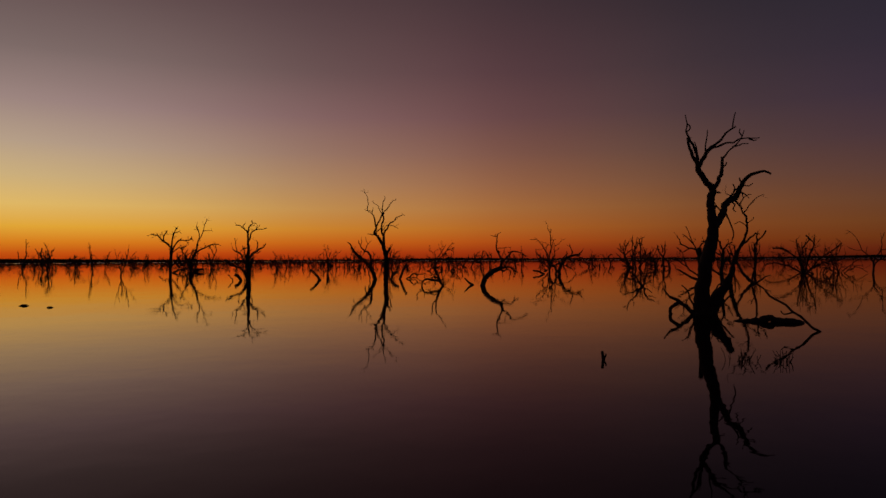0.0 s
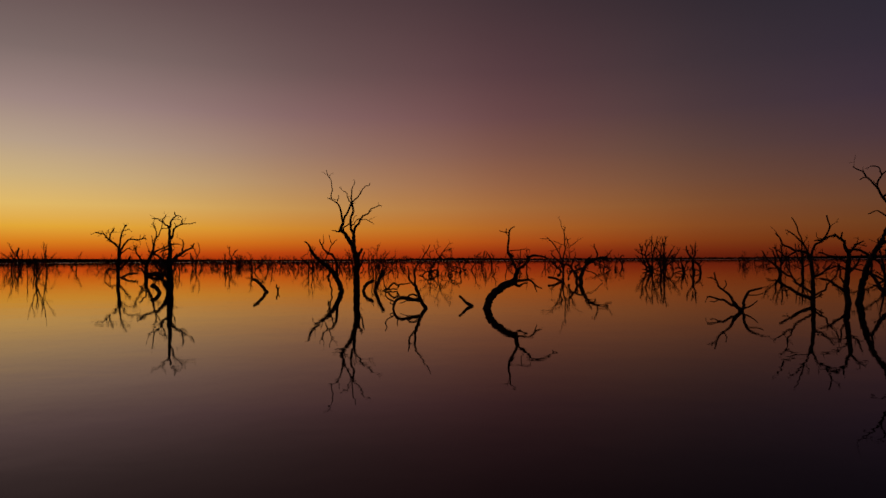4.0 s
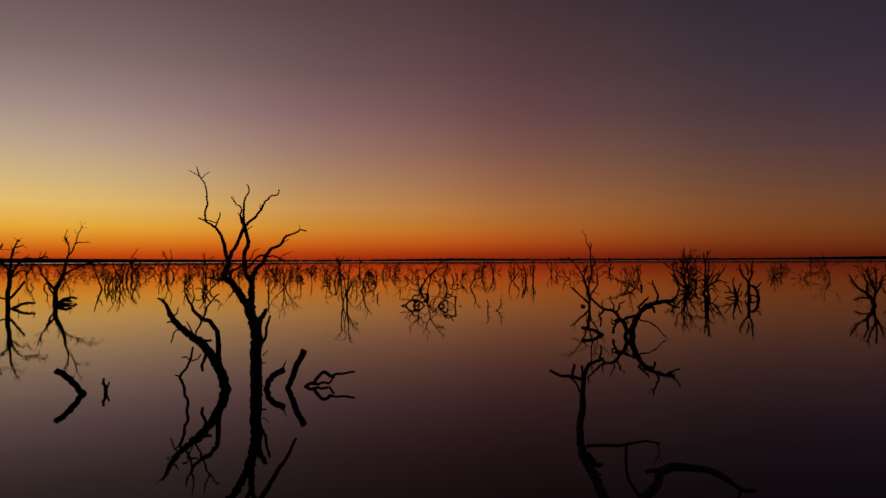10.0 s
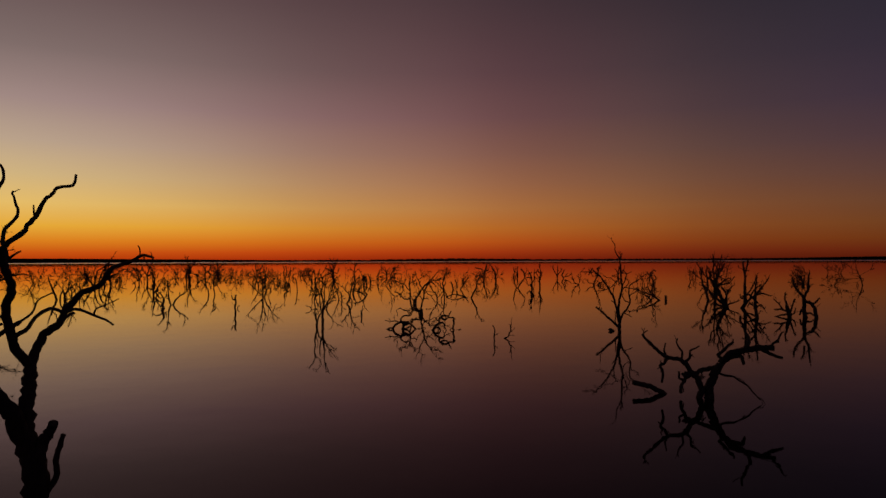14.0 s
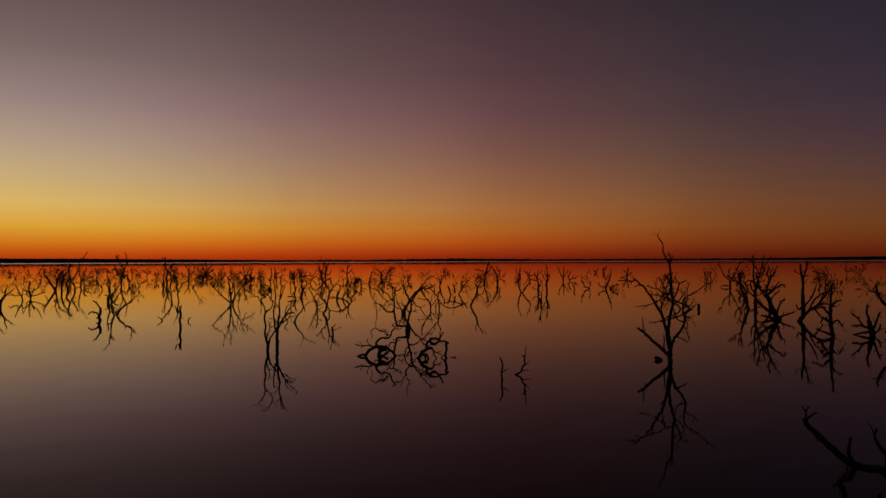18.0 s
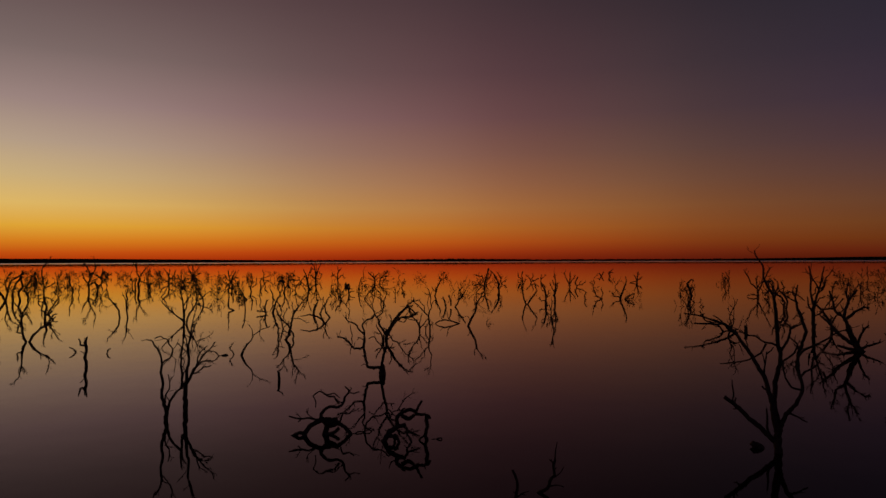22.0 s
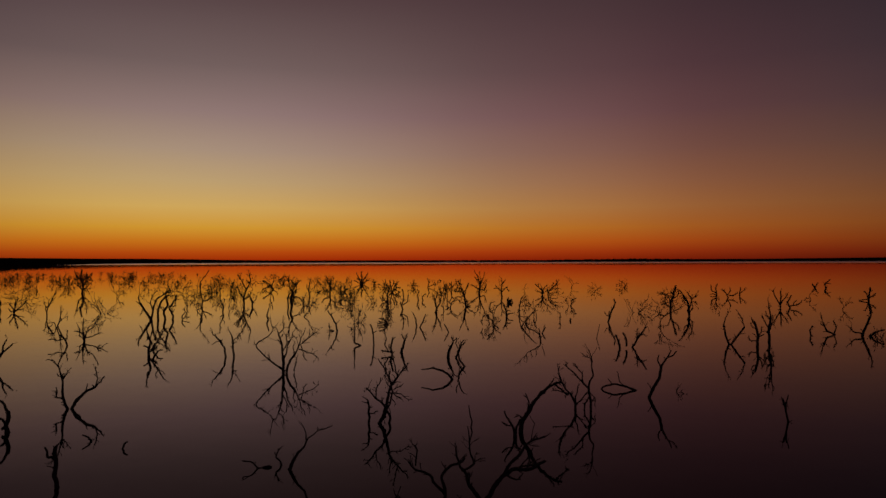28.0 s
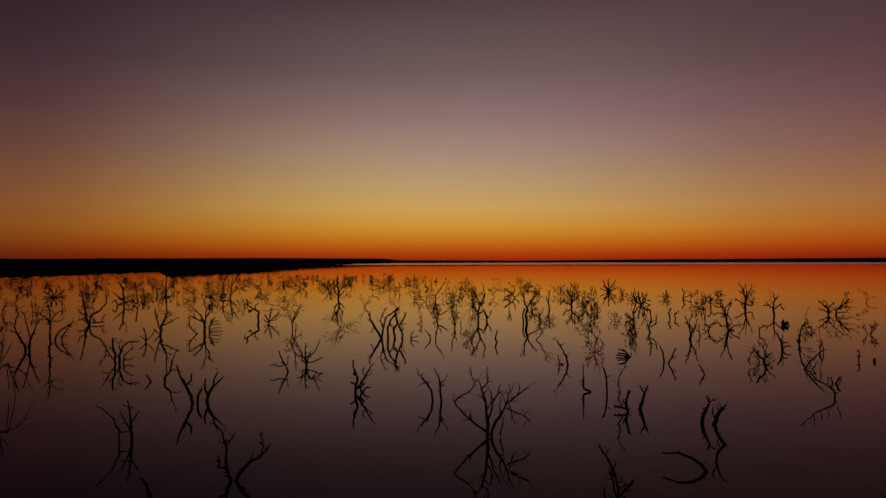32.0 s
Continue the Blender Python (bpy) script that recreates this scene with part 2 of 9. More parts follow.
def shore_distance(az):
    """How far the shore lies from the lake's middle, az in degrees to the left of +y."""
    knots = [(-180, 2200), (-120, 2800), (-75, 3800), (-20, 4600), (0, 4300), (28, 4300), (38, 4100), (43, 2500), (48, 1500), (54, 1180), (60, 960), (67, 820), (80, 680), (105, 620), (130, 1000), (180, 2200)]
    for (a, da), (b, db) in zip(knots, knots[1:]):
        if a <= az <= b:
            return da + (db - da) * (az - a) / (b - a)
    return 1500


def build_shore():
    rng = random.Random(5)
    land, scrub = Shape(), Shape()
    n = 1440
    for i in range(n):
        az = -180 + 360 * i / n
        d = shore_distance(az) * (1 + 0.01 * noise.noise((az * 0.35, 3, 0)) + 0.004 * noise.noise((az * 2.3, 7, 0)))
        u = (-math.sin(radians(az)), math.cos(radians(az)))
        hill = max(0.0, 1 - abs(az + 1) / 7) * 3.0 + max(0.0, 1 - abs(az - 20) / 10) * 2.0
        for off, z in ((-6, -0.6), (2, 0.35), (40, 1.2), (500, 3.0 + hill), (1400, 23.0 + 8.0 * max(0.0, 1 - abs(az - 32) / 24) + 1.8 * hill + 2.5 * noise.noise((az * 0.15, 9, 0)))):
            r = d + off
            land.v.append((u[0] * r, 60 + u[1] * r, z))
    for i in range(n):
        for k in range(4):
            a, b = i * 5 + k, ((i + 1) % n) * 5 + k
            land.f.append((a, b, b + 1, a + 1))
    ob = new("ground", land.mesh("ground", SCRUB))
    tagged(ob, "low dark lake shore running along the horizon", "shore", kind="structure")
    # ragged belts of scrub and low trees along the shore
    for i in range(9000):
        az = rng.uniform(38, 90) if i % 3 == 0 else rng.uniform(-75, 125) if i % 8 else rng.uniform(-180, 180)
        near = shore_distance(az) < 1200
        wave = 1 + 0.01 * noise.noise((az * 0.35, 3, 0)) + 0.004 * noise.noise((az * 2.3, 7, 0))
        d = shore_distance(az) * wave + rng.random() ** 2 * (160 if near else 120) - 2
        bump = max(0.0, 1 - abs(az + 1) / 7) * 4.0
        h = rng.uniform(0.7, 3.4) * (1 + 0.6 * noise.noise((az * 1.7, 2, 5))) if near else rng.uniform(6.0, 13.0) + 1.5 * bump
        w = h * rng.uniform(2.0, 6.0) if near else h * rng.uniform(1.5, 3.5)
        x, y = -math.sin(radians(az)) * d, 60 + math.cos(radians(az)) * d
        base = len(scrub.v)
        rows, seg = ((0.0, 1.0), (0.4, 0.95), (0.8, 0.6), (1.0, 0.15)), 6
        turn = rng.uniform(0, 1)
        for hz, rr in rows:
            for k in range(seg):
                a = 2 * math.pi * (k + turn) / seg
                q = w * 0.5 * rr * rng.uniform(0.7, 1.25)
                scrub.v.append((x + q * math.cos(a), y + q * math.sin(a), -0.1 + h * hz * rng.uniform(0.85, 1.1)))
        for r in range(3):
            for k in range(seg):
                a, b = base + r * seg + k, base + r * seg + (k + 1) % seg
                scrub.f.append((a, b, b + seg, a + seg))
        scrub.f.append(tuple(base + 3 * seg + k for k in range(seg)))
    ob = new("shore_scrub", scrub.mesh("shore_scrub", SCRUB, False))
    tagged(ob, "dark belt of low scrub and trees along the shore", "scrub", kind="stuff")


build_water()
build_shore()

# ---- dead trees standing in the water ----
def grow(rng, p, d, length, r0, r1, steps, wild, lift):
    """A crooked limb as points (x, y, z, r)."""
    pts, p, d = [(*p, r0)], Vector(p), Vector(d).normalized()
    drift = Vector((rng.gauss(0, 1), rng.gauss(0, 1), rng.gauss(0, 0.6))) * wild * 0.3
    for i in range(steps):
        d = (d + drift * 0.5 + Vector((rng.gauss(0, wild), rng.gauss(0, wild), rng.gauss(0, wild * 0.7) + lift))).normalized()
        if rng.random() < 0.25:
            drift = -drift
        p = p + d * (length / steps)
        t = (i + 1) / steps
        pts.append((*p, r0 + (r1 - r0) * t ** 0.8))
    return pts


def along(pts, t):
    k = min(len(pts) - 2, int(t * (len(pts) - 1)))
    f = t * (len(pts) - 1) - k
    a, b = np.array(pts[k]), np.array(pts[k + 1])
    q = a + (b - a) * f
    d = Vector((b - a)[:3]).normalized()
    return q, d


def limb_mesh(shape, pts, sides, rng=None, rough=0.0):
    shape.tube([q[:3] for q in pts], [max(0.006, q[3]) for q in pts], sides, rough, rng)


def sideways(rng, d, angle):
    a = d.orthogonal().normalized()
    b = d.cross(a)
    t = rng.uniform(0, 2 * math.pi)
    return (d * math.cos(angle) + (a * math.cos(t) + b * math.sin(t)) * math.sin(angle)).normalized()


def dress(shape, rng, pts, length, count, r, depth=1, sides=4, wild=0.3, lift=0.08):
    """Side shoots and twigs along a limb."""
    for _ in range(count):
        t = rng.uniform(0.25, 1.0) ** 0.8
        q, d = along(pts, min(0.99, t))
        ln = length * rng.uniform(0.35, 1.0) * (1.15 - 0.5 * t)
        r0 = min(r, q[3] * 0.8)
        tw = grow(rng, q[:3], sideways(rng, d, rng.uniform(0.5, 1.15)), ln, r0, r0 * 0.35, 4, wild, lift)
        limb_mesh(shape, tw, sides)
        if depth > 1:
            dress(shape, rng, tw, ln * 0.6, rng.randint(1, 3), r0 * 0.6, depth - 1, 3, wild, lift)


STYLES = {
    # stems, tilt of the stems, share of the height up to the first fork, forks one above the other, kinks
    "vase": (1, 0.15, 0.22, 2, 0.24),
    "single": (1, 0.3, 0.45, 2, 0.3),
    "bush": (7, 0.95, 0.42, 1, 0.28),
    "stick": (1, 0.4, 0.75, 0, 0.28),
    "pair": (2, 0.5, 0.45, 1, 0.34),
}
TEXTS = {"vase": "bare dead tree with forking grey limbs standing in the lake", "single": "crooked dead tree with a single stem standing in the lake",
         "bush": "dense many-stemmed dead shrub of bare branches in the lake", "stick": "thin dead sapling poking out of the still water",
         "pair": "two-stemmed dead tree with twisted bare limbs in the lake"}


def fork(rng, p, d, length, r, level, depth, wild, levels):
    """One kinked limb and, from its end, its two or three smaller ones, like an antler."""
    line = grow(rng, p, d, length, r, r * 0.72, 4, wild, 0.0)
    levels[min(level, 2)].append(line)
    if level >= depth:
        for _ in range(rng.randint(1, 3)):                   # short stiff spurs
            q, dd = along(line, rng.uniform(0.35, 0.98))
            out = (sideways(rng, dd, rng.uniform(0.5, 1.0)) + Vector((0, 0, 0.2))).normalized()
            levels[2].append(grow(rng, q[:3], out, length * rng.uniform(0.25, 0.6), q[3] * 0.75, q[3] * 0.35, 3, 0.2, 0.03))
        return
    for k in range(2 if rng.random() < 0.45 else 3):
        q, dd = along(line, 0.99 if k < 2 else rng.uniform(0.5, 0.9))
        away = (sideways(rng, dd, rng.uniform(0.35, 0.95)) + Vector((0, 0, 0.1))).normalized()
        fork(rng, q[:3], away, length * rng.uniform(0.75, 1.5), q[3] * rng.uniform(0.72, 0.92), level + 1, depth, wild, levels)
    if rng.random() < 0.5:
        q, dd = along(line, rng.uniform(0.3, 0.7))
        levels[2].append(grow(rng, q[:3], sideways(rng, dd, 1.0), length * rng.uniform(0.3, 0.7), q[3] * 0.6, q[3] * 0.3, 3, wild, 0.03))


def tree_lines(h, w, style, seed):
    """Limbs of a dead tree, as lists of (x, y, z, r), sorted into stems, limbs and twigs and stretched to its height and spread."""
    rng = random.Random(seed)
    stems, tilt, first, depth, wild = STYLES[style]
    r0 = (0.017 * h + 0.05) * (0.7 if stems > 3 else 0.7 if style == "stick" else 1.0)
    levels = ([], [], [])
    turn = rng.uniform(0, 2 * math.pi)
    for s in range(stems):
        a = turn + 2 * math.pi * s / stems + rng.uniform(-0.5, 0.5)
        t = tilt * rng.uniform(0.4, 1.25)
        d = Vector((math.cos(a) * math.sin(t), math.sin(a) * math.sin(t), math.cos(t)))
        p = Vector((math.cos(a), math.sin(a), 0)) * 0.03 * w * (stems > 1)
        p.z = -0.3
        ln = h * first * (1.0 if s == 0 else rng.uniform(0.6, 1.05)) + 0.3
        fork(rng, p, d, ln, r0 * (1 if s == 0 else 0.8), 0, depth, wild, levels)
    every = [q for lv in levels for ln in lv for q in ln]
    top, wide = max(q[2] for q in every), max(math.hypot(q[0], q[1]) for q in every)
    kz = h / max(top, 0.1)
    kx = min(1.7 * kz, 0.75 * w / max(wide, 0.05))
    return tuple([[(q[0] * kx, q[1] * kx, q[2] * kz if q[2] > 0 else q[2], q[3]) for q in ln] for ln in lv] for lv in levels)


def dead_tree(x, y, h, w, style, seed, near=True):
    root = new("dead_tree")
    root.location = (x, y, 0)
    tagged(root, TEXTS[style], "tree", "drowned trees")
    rng = random.Random(seed + 5000)
    stems, limbs, twigs = tree_lines(h, w, style, seed)
    crown = Shape()
    for ln in stems:
        sh = Shape()
        limb_mesh(sh, smooth_line(ln, 3 if near else 1), 7 if near else 5, rng, 0.08)
        part("trunk", sh, WOOD, root)
    for ln in limbs:
        sh = Shape() if near else crown
        limb_mesh(sh, smooth_line(ln, 2 if near else 1), 6 if near else 4, rng, 0.06)
        if near:
            part("limb", sh, WOOD, root)
    for ln in twigs:
        limb_mesh(crown, [(*q[:3], max(q[3], 0.02 if near else 0.046)) for q in ln], 4 if near else 3)
    if crown.v:
        tagged(part("crown", crown, WOOD, root), kind="stuff")
    return root


def joined_trees(spots, name, label, low=2.8, high=5.0):
    """Far trees past counting, in one mesh."""
    shape = Shape()
    rng = random.Random(4)
    for n, (x, y) in enumerate(spots):
        style = ("bush", "vase", "bush", "pair", "single", "vase", "bush")[n % 7]
        h = rng.uniform(low, high)
        w = h * (rng.uniform(1.0, 1.6) if style in ("bush", "vase") else rng.uniform(0.5, 0.9))
        for lv in tree_lines(h, w, style, 3000 + n):
            for ln in lv:
                limb_mesh(shape, [(q[0] + x, q[1] + y, q[2], max(q[3], 0.07)) for q in ln], 3)
    ob = new(name, shape.mesh(name, WOOD))
    tagged(ob, label, "trees", kind="stuff")


class Snag:
    """A dead tree modelled limb by limb. Limbs run in its own x (across) and z (up); they bend away in depth at random."""

    def __init__(self, x, y, heading, name, label, twiggy=None):
        seed = int(abs(x) * 1000 + y * 77)
        self.rng, self.twig_rng = random.Random(seed), random.Random(seed + 1)
        self.twiggy = twiggy if twiggy is not None else 0.0 if name != "dead_tree" else 0.3 if y < 70 else 1.0
        self.root = new(name)
        self.root.location, self.root.rotation_euler = (x, y, 0), (0, 0, radians(heading))
        category = "tree" if name == "dead_tree" else "stump"
        tagged(self.root, label, category, "drowned trees" if category == "tree" else "driftwood")
        self.lines, self.made, self.twigs = [], [], None

    def depth_at(self, u, z):
        best, d = 1e9, 0.0
        for line in self.lines:
            for q in line:
                e = (q[0] - u) ** 2 + (q[2] - z) ** 2
                if e < best:
                    best, d = e, q[1]
        return d

    def limb(self, kind, r0, r1, *pts, shoots=0, lean=None, spurs=0):
        rng = self.rng
        first = not self.lines
        length = sum(math.dist(a, b) for a, b in zip(pts, pts[1:]))
        v0 = 0.0 if first else self.depth_at(*pts[0])
        free = rng.uniform(-0.3, 0.3) * (0.25 if kind in ("trunk", "stub") else 1.0)
        bow = rng.uniform(-0.1, 0.1) * (lean is None)
        lean = free if lean is None else lean
        knots, run = [], 0.0
        for i, (u, z) in enumerate(pts):
            run += math.dist(pts[i - 1], pts[i]) if i else 0
            t = run / max(length, 1e-6)
            v = v0 + length * (lean * t + bow * math.sin(math.pi * t))
            knots.append((u, v, z, r0 + (r1 - r0) * t))
        if pts[0][1] < 0.06 and abs(pts[0][1]) < 0.5:      # goes on under water
            a, b = np.array(knots[0]), np.array(knots[1])
            k = a + (a - b) * 0.35
            k[2], k[3] = min(k[2], -0.3), r0 * 1.1
            knots.insert(0, tuple(k))
        if pts[-1][1] < 0.1 and len(pts) > 2 and pts[-2][1] > pts[-1][1]:
            a, b = np.array(knots[-1]), np.array(knots[-2])
            k = a + (a - b) * 0.5
            k[2], k[3] = min(k[2], -0.25), r1
            knots.append(tuple(k))
        kinked = [knots[0]]                                # old wood is bent, never a clean arc
        for a, b in zip(knots, knots[1:]):
            gap = math.dist(a[:3], b[:3])
            if gap > 0.3:
                mid = (np.array(a) + np.array(b)) / 2
                mid[:3] += np.array([rng.gauss(0, (0.02 if r0 > 0.085 else 0.075) * gap) for _ in range(3)])
                kinked.append(tuple(mid))
            kinked.append(b)
        line = smooth_line(kinked, 3 if r0 > 0.05 else 2)
        for q in line[1:-1]:                               # knobbly, not drawn with a ruler
            j = min(0.02, 0.12 * q[3])
            q[:3] += np.array((rng.gauss(0, j), rng.gauss(0, j), rng.gauss(0, j)))
            q[3] *= rng.uniform(0.97, 1.04) if r0 > 0.1 else rng.uniform(0.93, 1.08)
        self.lines.append(line)
        shape = Shape()
        limb_mesh(shape, line, 10 if r0 > 0.1 else 7 if r0 > 0.05 else 5, rng, 0.07)
        name = {"twig": "twig", "stub": "broken_limb"}.get(kind, kind)
        holder = self.root
        if kind in ("twig", "stub") and not first:         # grows out of the limb that it touches
            holder = min(self.made, key=lambda m: min((q[0] - pts[0][0]) ** 2 + (q[2] - pts[0][1]) ** 2 for q in m[1]))[0]
        ob = part(name, shape, WOOD, holder)
        if holder == self.root:
            self.made.append((ob, line))
        if shoots:
            if self.twigs is None:
                self.twigs = Shape()
            dress(self.twigs, rng, [tuple(q) for q in line], length * 0.34, shoots * 2, max(r1 * 0.8, 0.01), 2, 4, 0.28, 0.05)

        for _ in range(rng.randint(1, spurs + 1) if spurs else 0):
            if self.twigs is None:
                self.twigs = Shape()
            q, d = along([tuple(p) for p in line], rng.uniform(0.3, 0.96))
            out = (sideways(rng, d, rng.uniform(0.5, 1.1)) + Vector((0, 0, 0.15))).normalized()
            spur = grow(rng, q[:3], out, min(1.1, length * rng.uniform(0.15, 0.38)), q[3] * 0.75, q[3] * 0.4, 3, 0.22, 0.02)
            limb_mesh(self.twigs, spur, 4)
        if kind in ("limb", "trunk") and self.twiggy and length > 0.7:
            self.stubble([tuple(p) for p in line], length)

    def stubble(self, line, length):
        """Short stiff twigs and their side twigs all along a limb."""
        rng = self.twig_rng
        if self.twigs is None:
            self.twigs = Shape()
        size = min(max(length, 1.2), 3.0) * 0.3
        for _ in range(min(9, int(self.twiggy * length / size * rng.uniform(0.8, 1.5) + 0.5))):
            q, d = along(line, rng.uniform(0.22, 0.99))
            if q[2] < 0.15:
                continue
            out = (sideways(rng, d, rng.uniform(0.5, 1.1)) + Vector((0, 0, 0.25))).normalized()
            ln, r = size * rng.uniform(0.35, 1.2), max(min(q[3] * 0.6, 0.03 + 0.01 * length), 0.012)
            twig = grow(rng, q[:3], out, ln, r, r * 0.6, 3, 0.3, 0.03)
            limb_mesh(self.twigs, twig, 4)
            for _ in range(rng.randint(0, 2)):
                q, d = along(twig, rng.uniform(0.4, 0.95))
                limb_mesh(self.twigs, grow(rng, q[:3], sideways(rng, d, rng.uniform(0.5, 1.0)), ln * rng.uniform(0.3, 0.7), r * 0.7, r * 0.45, 2, 0.3, 0.03), 3)

    def done(self):
        if self.twigs is not None and self.twigs.v:
            ob = part("crown", self.twigs, WOOD, self.root)
            tagged(ob, kind="stuff")
            self.twigs = None

# tall dead gum with thick forked trunk and broken limbs
tree = Snag(8.14, 22.10, -20, "dead_tree", "tall dead gum with thick forked trunk and broken limbs", 0.12)
tree.limb("trunk", 0.256, 0.171, (0.00, 0.00), (0.06, 0.64), (0.13, 1.32), (0.26, 1.96), (0.40, 2.70))
tree.limb("limb", 0.152, 0.114, (0.40, 2.70), (0.35, 3.30), (0.34, 3.70), (0.41, 3.92), lean=0.02)
tree.limb("limb", 0.104, 0.085, (0.41, 3.92), (0.18, 4.22), (0.02, 4.48), (-0.05, 4.66), lean=-0.3)
tree.limb("limb", 0.066, 0.038, (-0.03, 4.57), (-0.16, 4.93), (-0.28, 5.27), (-0.32, 5.54), lean=-0.3)
tree.limb("limb", 0.057, 0.028, (-0.01, 4.64), (-0.03, 4.93), (-0.17, 5.33), (-0.32, 5.61), (-0.37, 5.74), lean=-0.33)
tree.limb("limb", 0.028, 0.014, (-0.37, 5.72), (-0.32, 5.92), (-0.38, 6.23), lean=-0.2)
tree.limb("twig", 0.024, 0.019, (-0.36, 5.70), (-0.25, 5.77), (-0.24, 5.87), (-0.30, 5.93))
tree.limb("twig", 0.024, 0.014, (-0.03, 5.00), (-0.06, 5.23), (-0.12, 5.42))
tree.limb("limb", 0.076, 0.057, (-0.01, 4.64), (0.12, 4.88), (0.26, 5.13), (0.43, 5.29), lean=0.2)
tree.limb("limb", 0.047, 0.024, (0.43, 5.29), (0.64, 5.46), (0.81, 5.68), (0.99, 5.82), (1.11, 5.89), lean=0.1)
tree.limb("twig", 0.024, 0.014, (1.01, 5.82), (1.04, 6.07), (1.10, 6.33))
tree.limb("limb", 0.038, 0.014, (0.36, 5.24), (0.81, 5.38), (1.18, 5.47), (1.54, 5.49), (1.79, 5.49), lean=0.12)
tree.limb("twig", 0.019, 0.014, (1.47, 5.49), (1.60, 5.41), (1.71, 5.42))
tree.limb("limb", 0.028, 0.014, (0.21, 5.06), (0.23, 5.45), (0.27, 5.82), lean=0.1)
tree.limb("limb", 0.076, 0.047, (0.43, 3.92), (0.55, 4.15), (0.67, 4.45), (0.70, 4.71), (0.70, 4.97), lean=0.2)
tree.limb("limb", 0.033, 0.014, (0.70, 4.92), (0.89, 5.16), (1.12, 5.36), (1.28, 5.56), (1.36, 5.80), lean=0.1)
tree.limb("twig", 0.024, 0.014, (1.02, 5.29), (1.31, 5.38), (1.50, 5.37))
tree.limb("twig", 0.024, 0.014, (1.31, 5.62), (1.22, 5.72), (1.24, 5.84))
tree.limb("twig", 0.024, 0.019, (0.70, 4.64), (0.80, 4.69), (0.83, 4.79))
tree.limb("limb", 0.123, 0.095, (0.40, 2.70), (0.53, 2.87), (0.67, 3.15), (0.80, 3.50), (0.93, 3.64), (1.13, 3.72), lean=0.7)
tree.limb("limb", 0.095, 0.028, (1.13, 3.72), (1.23, 3.98), (1.36, 4.24), (1.52, 4.39), (1.76, 4.48), (1.95, 4.50), (2.13, 4.39), lean=-0.3)
tree.limb("twig", 0.028, 0.014, (1.21, 3.93), (1.39, 3.83), (1.52, 3.69))
tree.limb("twig", 0.028, 0.014, (1.03, 3.65), (1.22, 3.51), (1.32, 3.34))
tree.limb("twig", 0.024, 0.014, (1.31, 4.13), (1.49, 4.06), (1.62, 4.14))
tree.limb("twig", 0.028, 0.019, (0.70, 3.22), (0.54, 3.41), (0.46, 3.55))
tree.limb("twig", 0.028, 0.019, (0.93, 3.60), (1.09, 3.49), (1.03, 3.35), (1.12, 3.26))
tree.limb("limb", 0.028, 0.019, (0.77, 3.26), (0.91, 2.93), (1.00, 2.67), (0.97, 2.32), lean=0.1)
tree.limb("stub", 0.104, 0.076, (0.11, 1.00), (0.02, 1.53), (-0.01, 2.07), lean=0.5)
tree.limb("stub", 0.228, 0.095, (0.27, 0.01), (0.47, 0.43), (0.74, 0.89), (0.94, 1.23), lean=0.4)
tree.limb("limb", 0.038, 0.028, (0.37, 0.06), (0.67, 0.37), (0.96, 0.70), lean=-0.2)
tree.limb("limb", 0.076, 0.047, (-0.17, -0.00), (-0.43, 0.26), (-0.67, 0.44), (-0.91, 0.54), lean=-0.3)
tree.limb("twig", 0.038, 0.019, (-0.88, 0.52), (-1.01, 0.67), (-1.10, 0.79))
tree.limb("stub", 0.066, 0.047, (-0.60, 0.38), (-0.81, 0.27), (-0.91, 0.11), (-0.86, -0.05))
tree.limb("limb", 0.038, 0.019, (-0.13, 0.14), (-0.30, 0.46), (-0.38, 0.73), (-0.56, 0.89), lean=0.3)
tree.limb("limb", 0.038, 0.019, (0.20, 0.08), (0.37, 0.64), (0.54, 0.91), (0.84, 1.11), lean=0.5)
tree.done()

# crooked dead tree with several rising bare limbs
tree = Snag(18.38, 50.00, -26, "dead_tree", "crooked dead tree with several rising bare limbs", 0.5)
tree.limb("trunk", 0.113, 0.080, (-0.00, 0.00), (-0.01, 0.95), (-0.05, 1.90), (-0.18, 2.34))
tree.limb("limb", 0.048, 0.024, (-0.18, 2.34), (-0.41, 2.86), (-0.61, 3.42), (-0.87, 4.09))
tree.limb("limb", 0.064, 0.032, (-0.20, 2.39), (-0.75, 2.52), (-1.28, 2.82), (-1.59, 3.38))
tree.limb("limb", 0.048, 0.024, (-0.41, 2.86), (-0.74, 3.22), (-1.14, 3.52))
tree.limb("limb", 0.064, 0.032, (-0.10, 2.13), (0.14, 2.79), (0.50, 3.07), (0.76, 3.64), (0.64, 4.19))
tree.limb("limb", 0.048, 0.024, (-0.59, 2.52), (-1.13, 2.20), (-1.52, 2.56))
tree.limb("limb", 0.064, 0.032, (-0.02, 0.49), (-0.46, 0.80), (-0.87, 1.24), (-1.32, 1.53), (-1.72, 1.88))
tree.limb("limb", 0.096, 0.048, (-0.02, 0.20), (-0.54, 0.40), (-1.09, 0.77), (-1.46, 1.00))
tree.limb("limb", 0.048, 0.032, (0.00, 0.32), (0.52, 0.67), (0.88, 1.24), (1.04, 1.75))
tree.limb("limb", 0.048, 0.024, (-0.87, 1.24), (-1.13, 1.79), (-1.31, 2.41))
tree.limb("limb", 0.064, 0.032, (-0.04, 1.24), (0.43, 1.47), (0.84, 1.92))
tree.done()

